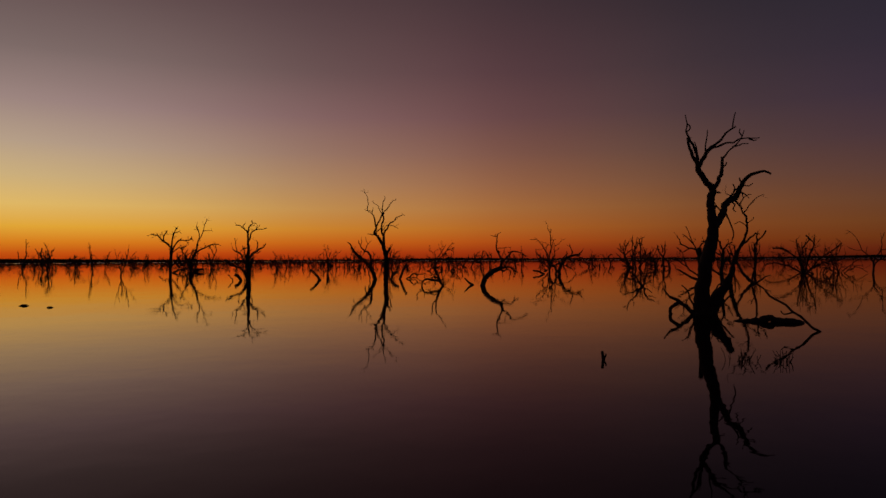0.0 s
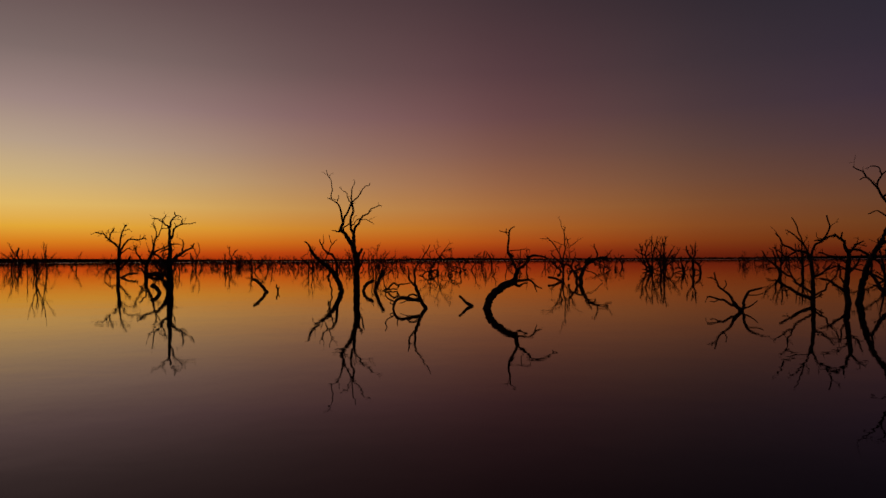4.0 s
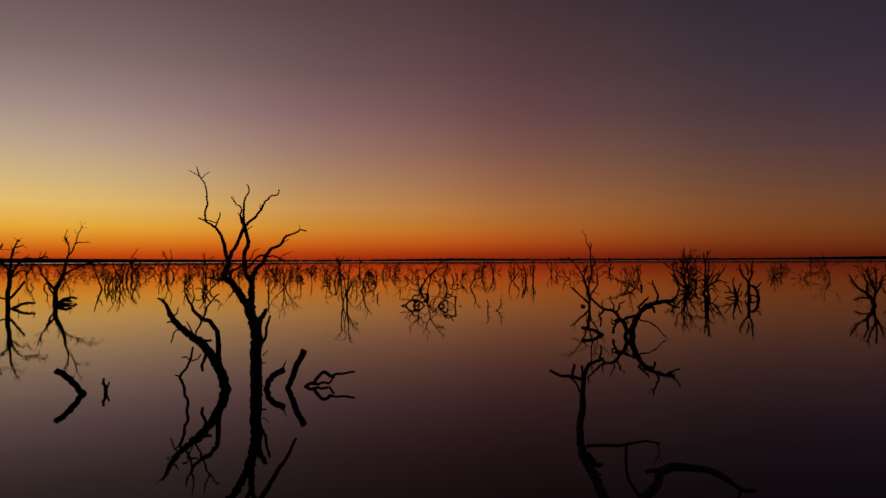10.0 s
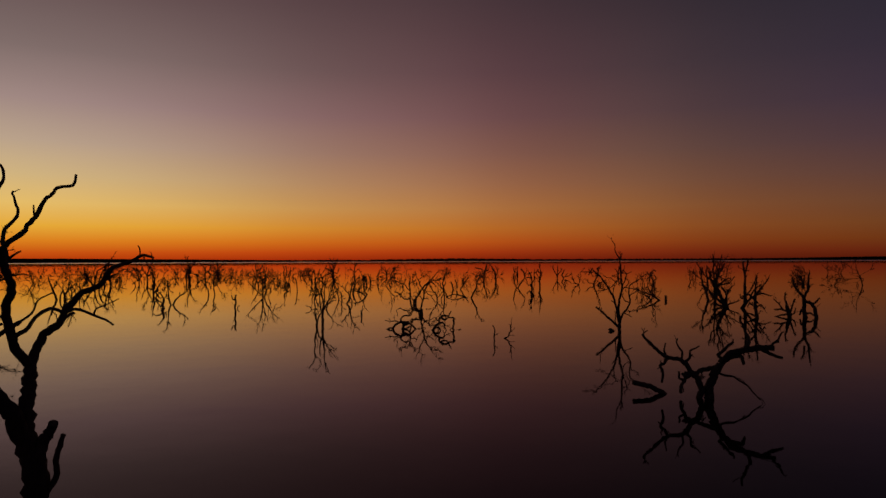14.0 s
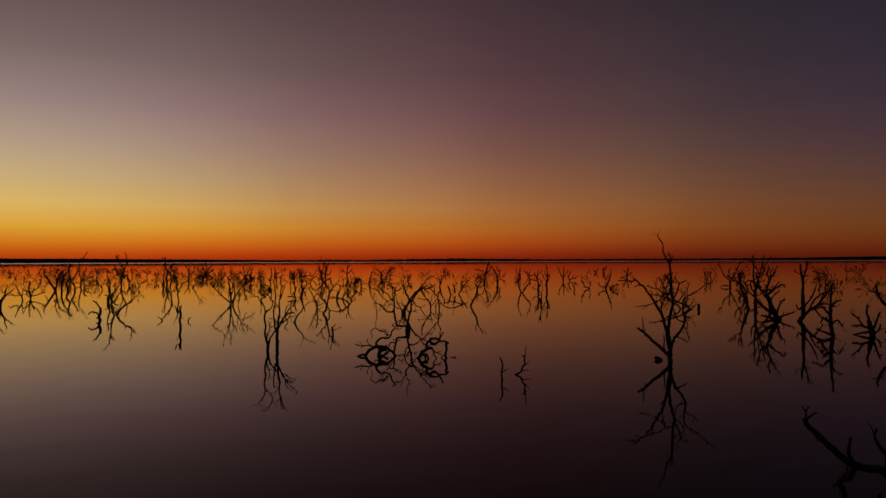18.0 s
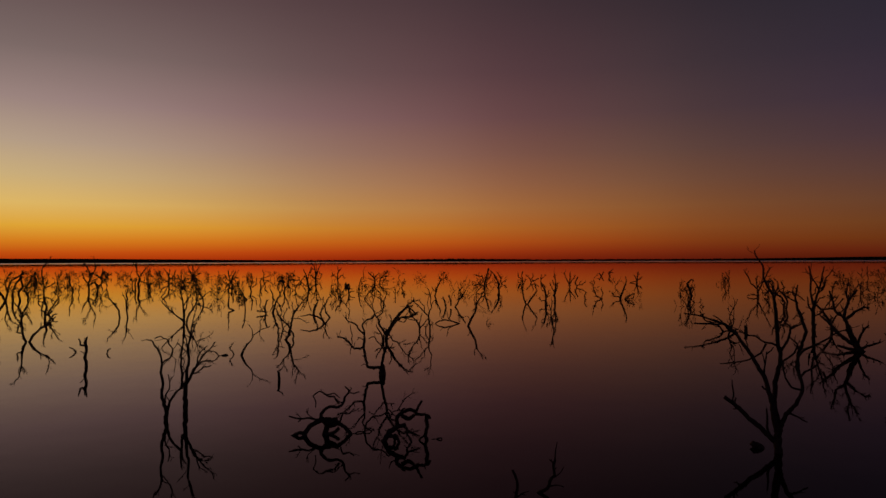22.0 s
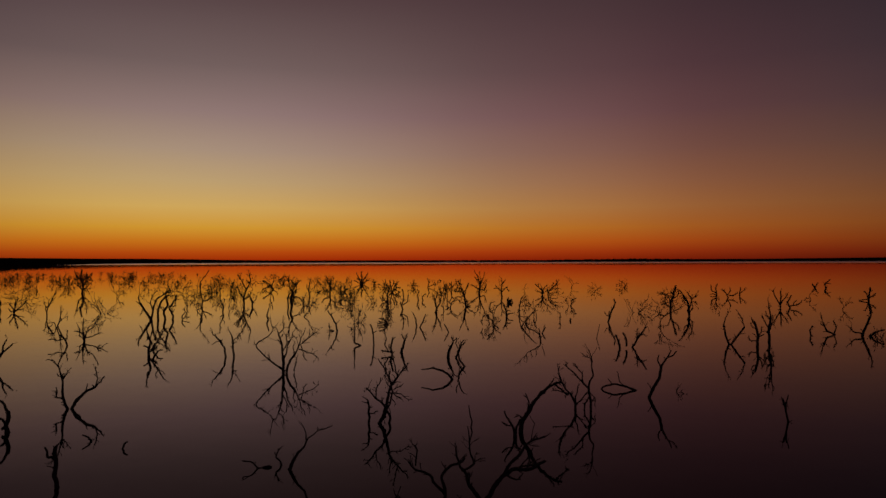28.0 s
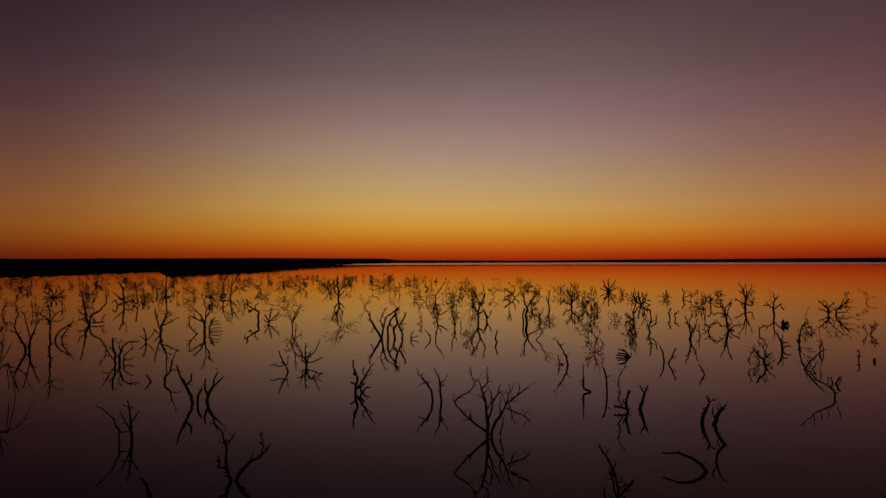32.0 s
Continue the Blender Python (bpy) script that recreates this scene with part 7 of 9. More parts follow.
# slender dead tree with a few bare side limbs
tree = Snag(-6.23, 204.25, 6, "dead_tree", "slender dead tree with a few bare side limbs")
tree.limb("trunk", 0.107, 0.069, (-0.00, 0.00), (-0.14, 0.72), (-0.86, 1.25), spurs=2)
tree.limb("limb", 0.071, 0.046, (-0.86, 1.25), (-1.96, 1.91), (-2.69, 2.69), (-3.16, 3.32), spurs=2)
tree.limb("limb", 0.059, 0.035, (0.17, 0.84), (0.38, 1.50), (0.59, 2.22), spurs=2)
tree.limb("limb", 0.047, 0.035, (-0.79, 1.23), (-0.60, 1.72), (-0.64, 2.07), spurs=2)
tree.limb("limb", 0.047, 0.035, (-1.43, 1.59), (-1.22, 2.11), (-1.29, 2.55), spurs=2)
tree.limb("limb", 0.047, 0.035, (-2.01, 1.97), (-1.90, 2.51), (-2.05, 3.10), spurs=2)
tree.done()

# small bare dead bush fanning out above the water
tree = Snag(-115.39, 417.96, 22, "dead_tree", "small bare dead bush fanning out above the water")
tree.limb("trunk", 0.280, 0.190, (-0.19, -0.00), (-0.93, 2.33), (-2.32, 5.25), spurs=2)
tree.limb("limb", 0.280, 0.190, (0.00, 0.19), (0.13, 3.31), (-0.03, 6.03), spurs=2)
tree.limb("limb", 0.280, 0.190, (0.10, 0.19), (1.45, 2.82), (2.98, 5.06), spurs=2)
tree.limb("limb", 0.224, 0.190, (-0.09, -0.00), (-1.89, 0.97), (-3.50, 1.74), spurs=2)
tree.limb("limb", 0.224, 0.190, (0.19, -0.00), (1.90, 0.98), (3.52, 1.95), spurs=2)
tree.limb("limb", 0.168, 0.127, (-0.74, 1.85), (-1.59, 2.33), (-2.34, 3.11), spurs=2)
tree.done()

# low dead shrub with stiff radiating bare branches
tree = Snag(-73.28, 338.99, 19, "dead_tree", "low dead shrub with stiff radiating bare branches")
tree.limb("trunk", 0.240, 0.181, (-0.13, -0.00), (-0.65, 2.21), (-0.96, 4.30), spurs=2)
tree.limb("limb", 0.200, 0.136, (0.07, 0.14), (1.35, 1.54), (2.88, 1.55), spurs=2)
tree.limb("limb", 0.200, 0.136, (-0.20, 0.14), (-1.33, 1.17), (-2.05, 2.76), spurs=2)
tree.limb("limb", 0.200, 0.136, (0.14, 0.28), (0.69, 2.23), (1.71, 3.62), spurs=2)
tree.limb("limb", 0.160, 0.136, (-0.58, 1.87), (0.37, 2.92), (0.51, 3.96), spurs=2)
tree.limb("limb", 0.160, 0.136, (0.88, 0.98), (1.67, 0.50), (2.73, 0.03), spurs=2)
tree.done()

# lean dead sapling with short bare side branches
tree = Snag(-56.71, 285.20, 20, "dead_tree", "lean dead sapling with short bare side branches")
tree.limb("trunk", 0.212, 0.137, (0.10, 0.00), (0.02, 1.74), (0.65, 4.00), spurs=2)
tree.limb("limb", 0.152, 0.103, (-0.10, 0.10), (-1.17, 0.51), (-1.93, 1.34), spurs=2)
tree.limb("limb", 0.121, 0.069, (-0.66, 0.31), (-0.91, 0.93), (-1.51, 1.66), spurs=2)
tree.done()

# slender dead tree with a few bare side limbs
tree = Snag(-43.59, 258.06, 18, "dead_tree", "slender dead tree with a few bare side limbs")
tree.limb("trunk", 0.175, 0.113, (-0.00, 0.00), (-0.20, 1.12), (0.23, 2.43), (0.01, 4.59), spurs=2)
tree.limb("limb", 0.125, 0.085, (0.09, 1.04), (1.06, 1.75), (1.32, 3.31), spurs=2)
tree.limb("limb", 0.100, 0.056, (-0.12, 0.78), (-0.44, 1.29), (-0.52, 1.72), spurs=2)
tree.done()

# short crooked dead branch standing in the lake
tree = Snag(-50.09, 293.50, 17, "dead_tree", "short crooked dead branch standing in the lake")
tree.limb("trunk", 0.185, 0.140, (-0.31, -0.01), (-0.60, 1.17), (-0.07, 2.57), spurs=2)
tree.limb("trunk", 0.154, 0.105, (1.02, -0.03), (0.77, 0.66), (1.03, 1.30), (1.85, 1.85), spurs=2)
tree.done()

# slender dead tree with a few bare side limbs
tree = Snag(-33.70, 250.37, 15, "dead_tree", "slender dead tree with a few bare side limbs")
tree.limb("trunk", 0.228, 0.206, (-0.07, -0.00), (0.16, 0.84))
tree.limb("limb", 0.160, 0.077, (0.16, 0.84), (0.84, 2.04), (1.24, 3.74), spurs=2)
tree.limb("limb", 0.160, 0.077, (0.12, 0.83), (-0.09, 2.21), (-0.85, 4.10), spurs=2)
tree.limb("limb", 0.068, 0.052, (-0.19, 2.61), (-0.42, 2.92), (-0.87, 2.91), spurs=2)
tree.done()

# small bare dead bush fanning out above the water
tree = Snag(-34.38, 265.58, 14, "dead_tree", "small bare dead bush fanning out above the water")
tree.limb("trunk", 0.151, 0.085, (0.00, -0.00), (0.42, 1.32), (1.85, 1.88), (2.77, 1.03), spurs=2)
tree.limb("limb", 0.126, 0.085, (-0.33, -0.10), (-0.73, 0.42), (-1.14, 0.40), spurs=2)
tree.limb("limb", 0.101, 0.057, (0.17, 0.75), (-0.31, 1.39), (-0.80, 1.55), spurs=2)
tree.limb("limb", 0.101, 0.057, (0.83, 1.42), (1.04, 1.94), (1.74, 2.22), spurs=2)
tree.done()

# crooked dead tree with several rising bare limbs
tree = Snag(-31.63, 270.32, 13, "dead_tree", "crooked dead tree with several rising bare limbs")
tree.limb("trunk", 0.230, 0.173, (0.00, 0.00), (-0.27, 1.59), (-0.46, 2.91), spurs=2)
tree.limb("limb", 0.128, 0.087, (-0.46, 2.91), (-0.78, 3.88), (-1.47, 5.12), spurs=2)
tree.limb("limb", 0.128, 0.087, (-0.34, 2.70), (0.05, 4.48), (0.64, 5.68), spurs=2)
tree.limb("limb", 0.128, 0.087, (0.08, 0.09), (0.96, 0.91), (2.06, 1.39), spurs=2)
tree.limb("limb", 0.153, 0.116, (0.08, -0.09), (0.54, 0.11), (1.07, 0.21), spurs=2)
tree.limb("limb", 0.102, 0.087, (-0.16, 0.70), (0.26, 1.16), (0.59, 1.52), spurs=2)
tree.done()

# gnarled dead tree with antler-like bare limbs in the lake
tree = Snag(-42.55, 339.58, 12, "dead_tree", "gnarled dead tree with antler-like bare limbs in the lake")
tree.limb("trunk", 0.332, 0.250, (0.00, -0.00), (0.15, 2.63))
tree.limb("limb", 0.222, 0.083, (0.15, 2.63), (-0.41, 5.19), (-1.86, 7.55), spurs=2)
tree.limb("limb", 0.222, 0.083, (0.21, 2.44), (1.06, 4.76), (1.73, 6.81), spurs=2)
tree.limb("limb", 0.185, 0.125, (0.01, 1.03), (-1.51, 2.16), (-2.81, 2.91), spurs=2)
tree.limb("limb", 0.185, 0.125, (0.13, 1.16), (1.60, 0.93), (2.39, 2.86), spurs=2)
tree.limb("limb", 0.148, 0.083, (-0.18, 4.23), (-1.12, 4.73), (-1.59, 5.50), spurs=2)
tree.limb("limb", 0.148, 0.083, (0.15, 2.63), (0.30, 4.88), (0.08, 6.80), spurs=2)
tree.done()

# many-limbed dead tree mirrored in the still lake
tree = Snag(-30.68, 315.80, 10, "dead_tree", "many-limbed dead tree mirrored in the still lake")
tree.limb("trunk", 0.258, 0.218, (-0.10, -0.00), (-0.33, 1.84))
tree.limb("limb", 0.161, 0.109, (-0.33, 1.84), (-1.34, 2.65), (-2.62, 2.52), spurs=2)
tree.limb("limb", 0.161, 0.109, (-0.18, 1.56), (1.20, 2.93), (2.04, 1.61), spurs=2)
tree.limb("limb", 0.193, 0.073, (-0.28, 1.84), (-0.05, 4.08), (-0.28, 5.92), spurs=2)
tree.limb("limb", 0.129, 0.073, (-0.05, 3.80), (0.56, 4.48), (0.98, 5.21), spurs=2)
tree.limb("limb", 0.129, 0.073, (-1.34, 2.54), (-1.84, 3.20), (-2.09, 3.76), spurs=2)
tree.done()

# small bare dead bush fanning out above the water
tree = Snag(-24.31, 288.20, 9, "dead_tree", "small bare dead bush fanning out above the water")
tree.limb("trunk", 0.329, 0.248, (-0.17, -0.01), (0.18, 0.48), (0.95, 0.79), spurs=2)
tree.limb("limb", 0.274, 0.186, (-0.17, -0.01), (-0.25, 0.66), (0.10, 1.15), spurs=2)
tree.limb("limb", 0.220, 0.155, (0.00, 0.10), (0.52, 0.21), (1.12, 0.23), spurs=2)
tree.done()

# slender dead tree with a few bare side limbs
tree = Snag(-17.31, 242.76, 9, "dead_tree", "slender dead tree with a few bare side limbs")
tree.limb("trunk", 0.180, 0.113, (0.00, -0.00), (-0.23, 1.45), (-0.66, 2.33), spurs=2)
tree.limb("limb", 0.120, 0.068, (0.07, 0.28), (0.45, 0.64), (1.32, 0.72), spurs=2)
tree.limb("limb", 0.100, 0.068, (-0.11, 0.83), (0.27, 1.26), (0.83, 1.15), spurs=2)
tree.limb("limb", 0.080, 0.045, (-0.29, 1.51), (-0.04, 1.94), (0.09, 2.43), spurs=2)
tree.done()

# short crooked dead branch standing in the lake
tree = Snag(-16.03, 221.84, 10, "dead_tree", "short crooked dead branch standing in the lake")
tree.limb("trunk", 0.117, 0.076, (-0.00, 0.00), (-0.17, 0.92), (-0.89, 1.53), (-1.15, 2.16), spurs=2)
tree.limb("limb", 0.067, 0.038, (0.08, 0.12), (0.48, 0.66), (1.17, 1.16), spurs=2)
tree.limb("trunk", 0.084, 0.057, (-1.87, 0.30), (-2.05, 0.88), (-1.74, 1.83), spurs=2)
tree.limb("limb", 0.050, 0.038, (-1.97, 0.65), (-2.18, 0.82), (-2.29, 1.10), spurs=2)
tree.done()

# thin bare dead stem poking out of still water
tree = Snag(-25.59, 268.85, 11, "dead_tree", "thin bare dead stem poking out of still water")
tree.limb("trunk", 0.124, 0.084, (-0.00, 0.00), (0.13, 1.03), (1.11, 1.32), spurs=2)
tree.done()

# small bare dead bush fanning out above the water
tree = Snag(-19.82, 327.11, 6, "dead_tree", "small bare dead bush fanning out above the water")
tree.limb("trunk", 0.196, 0.148, (-0.05, -0.00), (-0.28, 1.70), (-2.27, 3.48), spurs=2)
tree.limb("limb", 0.164, 0.111, (0.00, 0.23), (0.23, 2.11), (1.34, 3.21), spurs=2)
tree.limb("limb", 0.131, 0.074, (-0.14, 0.56), (-1.04, 1.11), (-2.39, 1.53), spurs=2)
tree.limb("limb", 0.164, 0.074, (-0.13, 1.53), (-0.46, 2.95), (-0.75, 3.62), spurs=2)
tree.limb("limb", 0.131, 0.074, (0.11, 0.34), (0.71, 1.16), (1.62, 1.63), spurs=2)
tree.limb("limb", 0.098, 0.074, (-1.27, 2.58), (-1.26, 3.38), (-1.45, 3.84), spurs=2)
tree.done()

# low dead shrub with stiff radiating bare branches
tree = Snag(-18.05, 326.40, 6, "dead_tree", "low dead shrub with stiff radiating bare branches")
tree.limb("trunk", 0.195, 0.147, (-0.00, 0.00), (0.32, 1.47), (2.00, 3.09), (3.00, 4.34), spurs=2)
tree.limb("limb", 0.130, 0.073, (0.41, 1.48), (1.75, 2.07), (3.55, 2.23), spurs=2)
tree.limb("limb", 0.130, 0.073, (1.01, 2.17), (1.32, 3.07), (1.82, 4.09), spurs=2)
tree.limb("limb", 0.130, 0.073, (0.15, 0.45), (1.24, 0.82), (2.71, 0.87), spurs=2)
tree.limb("limb", 0.130, 0.073, (2.00, 3.09), (2.74, 3.22), (3.57, 3.57), spurs=2)
tree.done()

# short crooked dead branch standing in the lake
tree = Snag(-6.42, 236.15, 4, "dead_tree", "short crooked dead branch standing in the lake")
tree.limb("trunk", 0.090, 0.081, (0.00, -0.00), (0.04, 0.78), (0.02, 1.49), spurs=2)
tree.done()

# thin bare dead stem poking out of still water
tree = Snag(-4.54, 235.78, 3, "dead_stump", "thin bare dead stem poking out of still water")
tree.limb("trunk", 0.159, 0.160, (-0.00, -0.00), (0.03, 0.49))
tree.done()

# short crooked dead branch standing in the lake
tree = Snag(-28.92, 220.03, 17, "dead_tree", "short crooked dead branch standing in the lake")
tree.limb("trunk", 0.125, 0.081, (0.00, 0.00), (-0.11, 1.17), (-0.57, 2.21), spurs=2)
tree.done()

# thin bare dead stem poking out of still water
tree = Snag(-27.71, 218.29, 17, "dead_tree", "thin bare dead stem poking out of still water")
tree.limb("trunk", 0.122, 0.079, (-0.06, -0.00), (0.30, 0.71), (0.89, 2.23), spurs=2)
tree.limb("limb", 0.052, 0.039, (0.30, 0.71), (0.76, 0.87), (0.99, 1.18), spurs=2)
tree.done()

# short crooked dead branch standing in the lake
tree = Snag(-21.16, 211.35, 14, "dead_tree", "short crooked dead branch standing in the lake")
tree.limb("trunk", 0.094, 0.071, (-0.00, -0.00), (-0.38, 0.75), (-0.68, 1.33), spurs=2)
tree.done()

# slender dead tree with a few bare side limbs
tree = Snag(-34.58, 221.56, 20, "dead_tree", "slender dead tree with a few bare side limbs")
tree.limb("trunk", 0.149, 0.105, (0.09, 0.00), (-0.46, 0.76), (-1.40, 1.16), spurs=2)
tree.limb("limb", 0.130, 0.084, (-0.06, 0.22), (-0.62, 0.43), (-1.50, 0.57), spurs=2)
tree.limb("limb", 0.112, 0.084, (-0.12, 0.06), (-0.94, 0.17), (-1.76, 0.15), spurs=2)
tree.done()

# small bare dead bush fanning out above the water
tree = Snag(-72.84, 383.03, 16, "dead_tree", "small bare dead bush fanning out above the water")
tree.limb("trunk", 0.232, 0.158, (0.00, 0.00), (0.41, 2.10), (-0.34, 3.87), spurs=2)
tree.limb("limb", 0.186, 0.105, (0.23, 0.32), (1.54, 0.82), (3.06, 1.48), spurs=2)
tree.done()

# thin bare dead stem poking out of still water
tree = Snag(-54.50, 344.39, 14, "dead_tree", "thin bare dead stem poking out of still water")
tree.limb("trunk", 0.194, 0.132, (-1.07, 0.25), (-1.18, 2.41))
tree.limb("trunk", 0.194, 0.132, (0.95, 0.01), (0.98, 2.31), (0.23, 3.24), spurs=2)
tree.limb("limb", 0.117, 0.088, (0.97, 1.43), (1.60, 2.11), (1.93, 2.72), spurs=2)
tree.done()

# small bare dead bush fanning out above the water
tree = Snag(-45.88, 329.29, 13, "dead_tree", "small bare dead bush fanning out above the water")
tree.limb("trunk", 0.179, 0.121, (0.29, -0.06), (-0.39, 0.86), (-2.02, 0.83), (-3.06, 1.44), spurs=2)
tree.limb("limb", 0.143, 0.081, (0.01, 0.50), (0.88, 1.50), (1.82, 3.13), spurs=2)
tree.limb("limb", 0.143, 0.081, (-0.28, 0.74), (-0.56, 1.79), (-1.13, 2.09), spurs=2)
tree.done()

# slender dead tree with a few bare side limbs
tree = Snag(-16.17, 251.70, 8, "dead_tree", "slender dead tree with a few bare side limbs")
tree.limb("trunk", 0.144, 0.101, (0.00, -0.00), (0.08, 1.47), (0.44, 3.25), spurs=2)
tree.limb("limb", 0.081, 0.034, (0.44, 3.25), (1.17, 4.01), (1.46, 6.14), spurs=2)
tree.limb("limb", 0.047, 0.034, (0.37, 2.96), (0.73, 3.15), (1.09, 3.13), spurs=2)
tree.done()

# lean dead sapling with short bare side branches
tree = Snag(-11.40, 222.97, 8, "dead_stump", "lean dead sapling with short bare side branches")
tree.limb("trunk", 0.112, 0.078, (-0.18, -0.01), (0.52, 1.09), (2.03, 2.67), spurs=2)
tree.limb("limb", 0.063, 0.039, (0.68, 0.04), (1.09, 0.47), (1.25, 1.21), spurs=2)
tree.limb("limb", 0.063, 0.039, (0.26, 0.07), (0.49, 0.54), (0.65, 1.18), spurs=2)
tree.limb("limb", 0.049, 0.039, (0.52, 1.09), (0.90, 1.25), (1.11, 1.60), spurs=2)
tree.done()

# thin bare dead stem poking out of still water
tree = Snag(-7.10, 213.21, 6, "dead_stump", "thin bare dead stem poking out of still water")
tree.limb("trunk", 0.102, 0.066, (0.04, 0.00), (0.27, 0.42), (0.54, 0.90), spurs=2)
tree.limb("trunk", 0.087, 0.066, (-0.27, -0.12), (-0.35, 0.33), (-0.48, 0.72), spurs=2)
tree.done()

# crooked dead tree with several rising bare limbs
tree = Snag(67.44, 225.82, -25, "dead_tree", "crooked dead tree with several rising bare limbs")
tree.limb("trunk", 0.226, 0.199, (-0.00, 0.00), (-0.06, 1.48))
tree.limb("limb", 0.151, 0.085, (-0.06, 1.48), (-1.35, 2.78), (-2.40, 5.06), spurs=2)
tree.limb("limb", 0.151, 0.085, (0.01, 1.05), (0.82, 2.80), (2.27, 5.94), spurs=2)
tree.limb("limb", 0.126, 0.085, (-0.06, 1.83), (-0.24, 3.23), (-0.10, 4.19), spurs=2)
tree.limb("limb", 0.126, 0.085, (-0.04, 0.17), (-0.79, 0.51), (-1.98, 0.23), spurs=2)
tree.limb("trunk", 0.151, 0.114, (1.18, 0.28), (2.06, 1.51), (1.81, 3.33), spurs=2)
tree.limb("limb", 0.075, 0.057, (1.99, 1.95), (2.61, 2.39), (2.86, 3.17), spurs=2)
tree.done()

# gnarled dead tree with antler-like bare limbs in the lake
tree = Snag(55.51, 230.14, -20, "dead_tree", "gnarled dead tree with antler-like bare limbs in the lake")
tree.limb("trunk", 0.234, 0.176, (-0.00, 0.00), (-0.41, 1.35), (-0.82, 2.61), spurs=2)
tree.limb("limb", 0.156, 0.117, (-0.82, 2.61), (0.04, 3.42), (0.54, 3.07), spurs=2)
tree.limb("limb", 0.130, 0.088, (-0.08, 0.54), (0.52, 1.36), (0.03, 2.16), spurs=2)
tree.limb("limb", 0.104, 0.059, (-0.73, 2.34), (-1.69, 0.88), (-2.11, 1.33), spurs=2)
tree.done()

# many-limbed dead tree mirrored in the still lake
tree = Snag(55.46, 190.28, -27, "dead_tree", "many-limbed dead tree mirrored in the still lake")
tree.limb("trunk", 0.166, 0.125, (-0.11, -0.00), (0.07, 1.03), (-0.49, 1.97), (-1.20, 2.34), spurs=2)
tree.limb("limb", 0.092, 0.063, (-1.20, 2.34), (-1.57, 2.92), (-1.67, 3.88), spurs=2)
tree.limb("trunk", 0.148, 0.125, (0.23, 0.07), (0.41, 1.20), (-0.14, 2.24), spurs=2)
tree.limb("limb", 0.111, 0.063, (-0.14, 2.24), (0.66, 2.70), (2.05, 2.03), (2.74, 1.35), spurs=2)
tree.limb("limb", 0.092, 0.063, (-0.48, 2.42), (-0.89, 4.06), (-1.17, 4.54), spurs=2)
tree.limb("limb", 0.092, 0.063, (-0.31, 2.30), (-0.01, 3.27), (-0.40, 4.16), spurs=2)
tree.limb("limb", 0.074, 0.042, (-0.91, 2.29), (-0.62, 2.93), (-0.04, 3.27), spurs=2)
tree.done()

# crooked dead tree with several rising bare limbs
tree = Snag(41.97, 157.67, -30, "dead_tree", "crooked dead tree with several rising bare limbs")
tree.limb("trunk", 0.173, 0.153, (-0.06, -0.00), (-0.50, 1.47), (-0.87, 2.36), spurs=2)
tree.limb("limb", 0.123, 0.070, (-0.87, 2.36), (-1.04, 3.56), (-0.79, 4.90), spurs=2)
tree.limb("limb", 0.086, 0.056, (-0.78, 2.97), (-1.80, 3.58), (-2.63, 4.26), spurs=2)
tree.limb("limb", 0.062, 0.042, (-1.00, 3.56), (-1.32, 4.03), (-1.21, 4.68), spurs=2)
tree.limb("limb", 0.074, 0.042, (-0.46, 1.43), (-0.97, 1.67), (-1.35, 1.22), spurs=2)
tree.done()

# gnarled dead tree with antler-like bare limbs in the lake
tree = Snag(43.47, 159.01, -30, "dead_tree", "gnarled dead tree with antler-like bare limbs in the lake")
tree.limb("trunk", 0.201, 0.171, (-0.04, -0.00), (-0.11, 1.56), (0.00, 2.77), spurs=2)
tree.limb("limb", 0.126, 0.057, (0.00, 2.77), (0.47, 4.37), (0.75, 5.73), (0.99, 6.82), spurs=2)
tree.limb("limb", 0.126, 0.071, (-0.04, 2.55), (-0.36, 4.18), (-0.33, 5.93), (-0.51, 6.85), spurs=2)
tree.limb("limb", 0.088, 0.043, (0.47, 4.37), (-0.06, 5.39), (-0.38, 5.71), spurs=2)
tree.limb("limb", 0.113, 0.057, (0.04, 2.88), (0.74, 2.25), (1.86, 2.40), (2.67, 3.50), spurs=2)
tree.limb("limb", 0.101, 0.057, (-0.09, 1.78), (-0.53, 2.64), (-0.59, 3.63), spurs=2)
tree.limb("limb", 0.075, 0.043, (0.73, 4.21), (1.07, 5.51), (1.82, 6.60), spurs=2)
tree.limb("limb", 0.075, 0.043, (0.39, 3.98), (0.97, 4.86), (0.88, 5.62), spurs=2)
tree.limb("limb", 0.075, 0.043, (0.19, 2.89), (0.48, 3.44), (1.04, 3.67), spurs=2)
tree.limb("limb", 0.075, 0.043, (-0.02, 1.57), (0.55, 1.81), (1.12, 2.70), spurs=2)
tree.limb("limb", 0.063, 0.043, (1.12, 2.70), (1.60, 3.47), (2.08, 5.31), spurs=2)
tree.limb("limb", 0.063, 0.043, (-0.27, 3.53), (0.11, 3.97), (0.21, 4.63), spurs=2)
tree.limb("trunk", 0.151, 0.114, (1.88, -0.93), (1.50, 0.88), (0.78, 1.99), spurs=2)
tree.limb("limb", 0.088, 0.057, (1.56, 0.67), (2.03, 1.66), (2.73, 2.33), spurs=2)
tree.done()

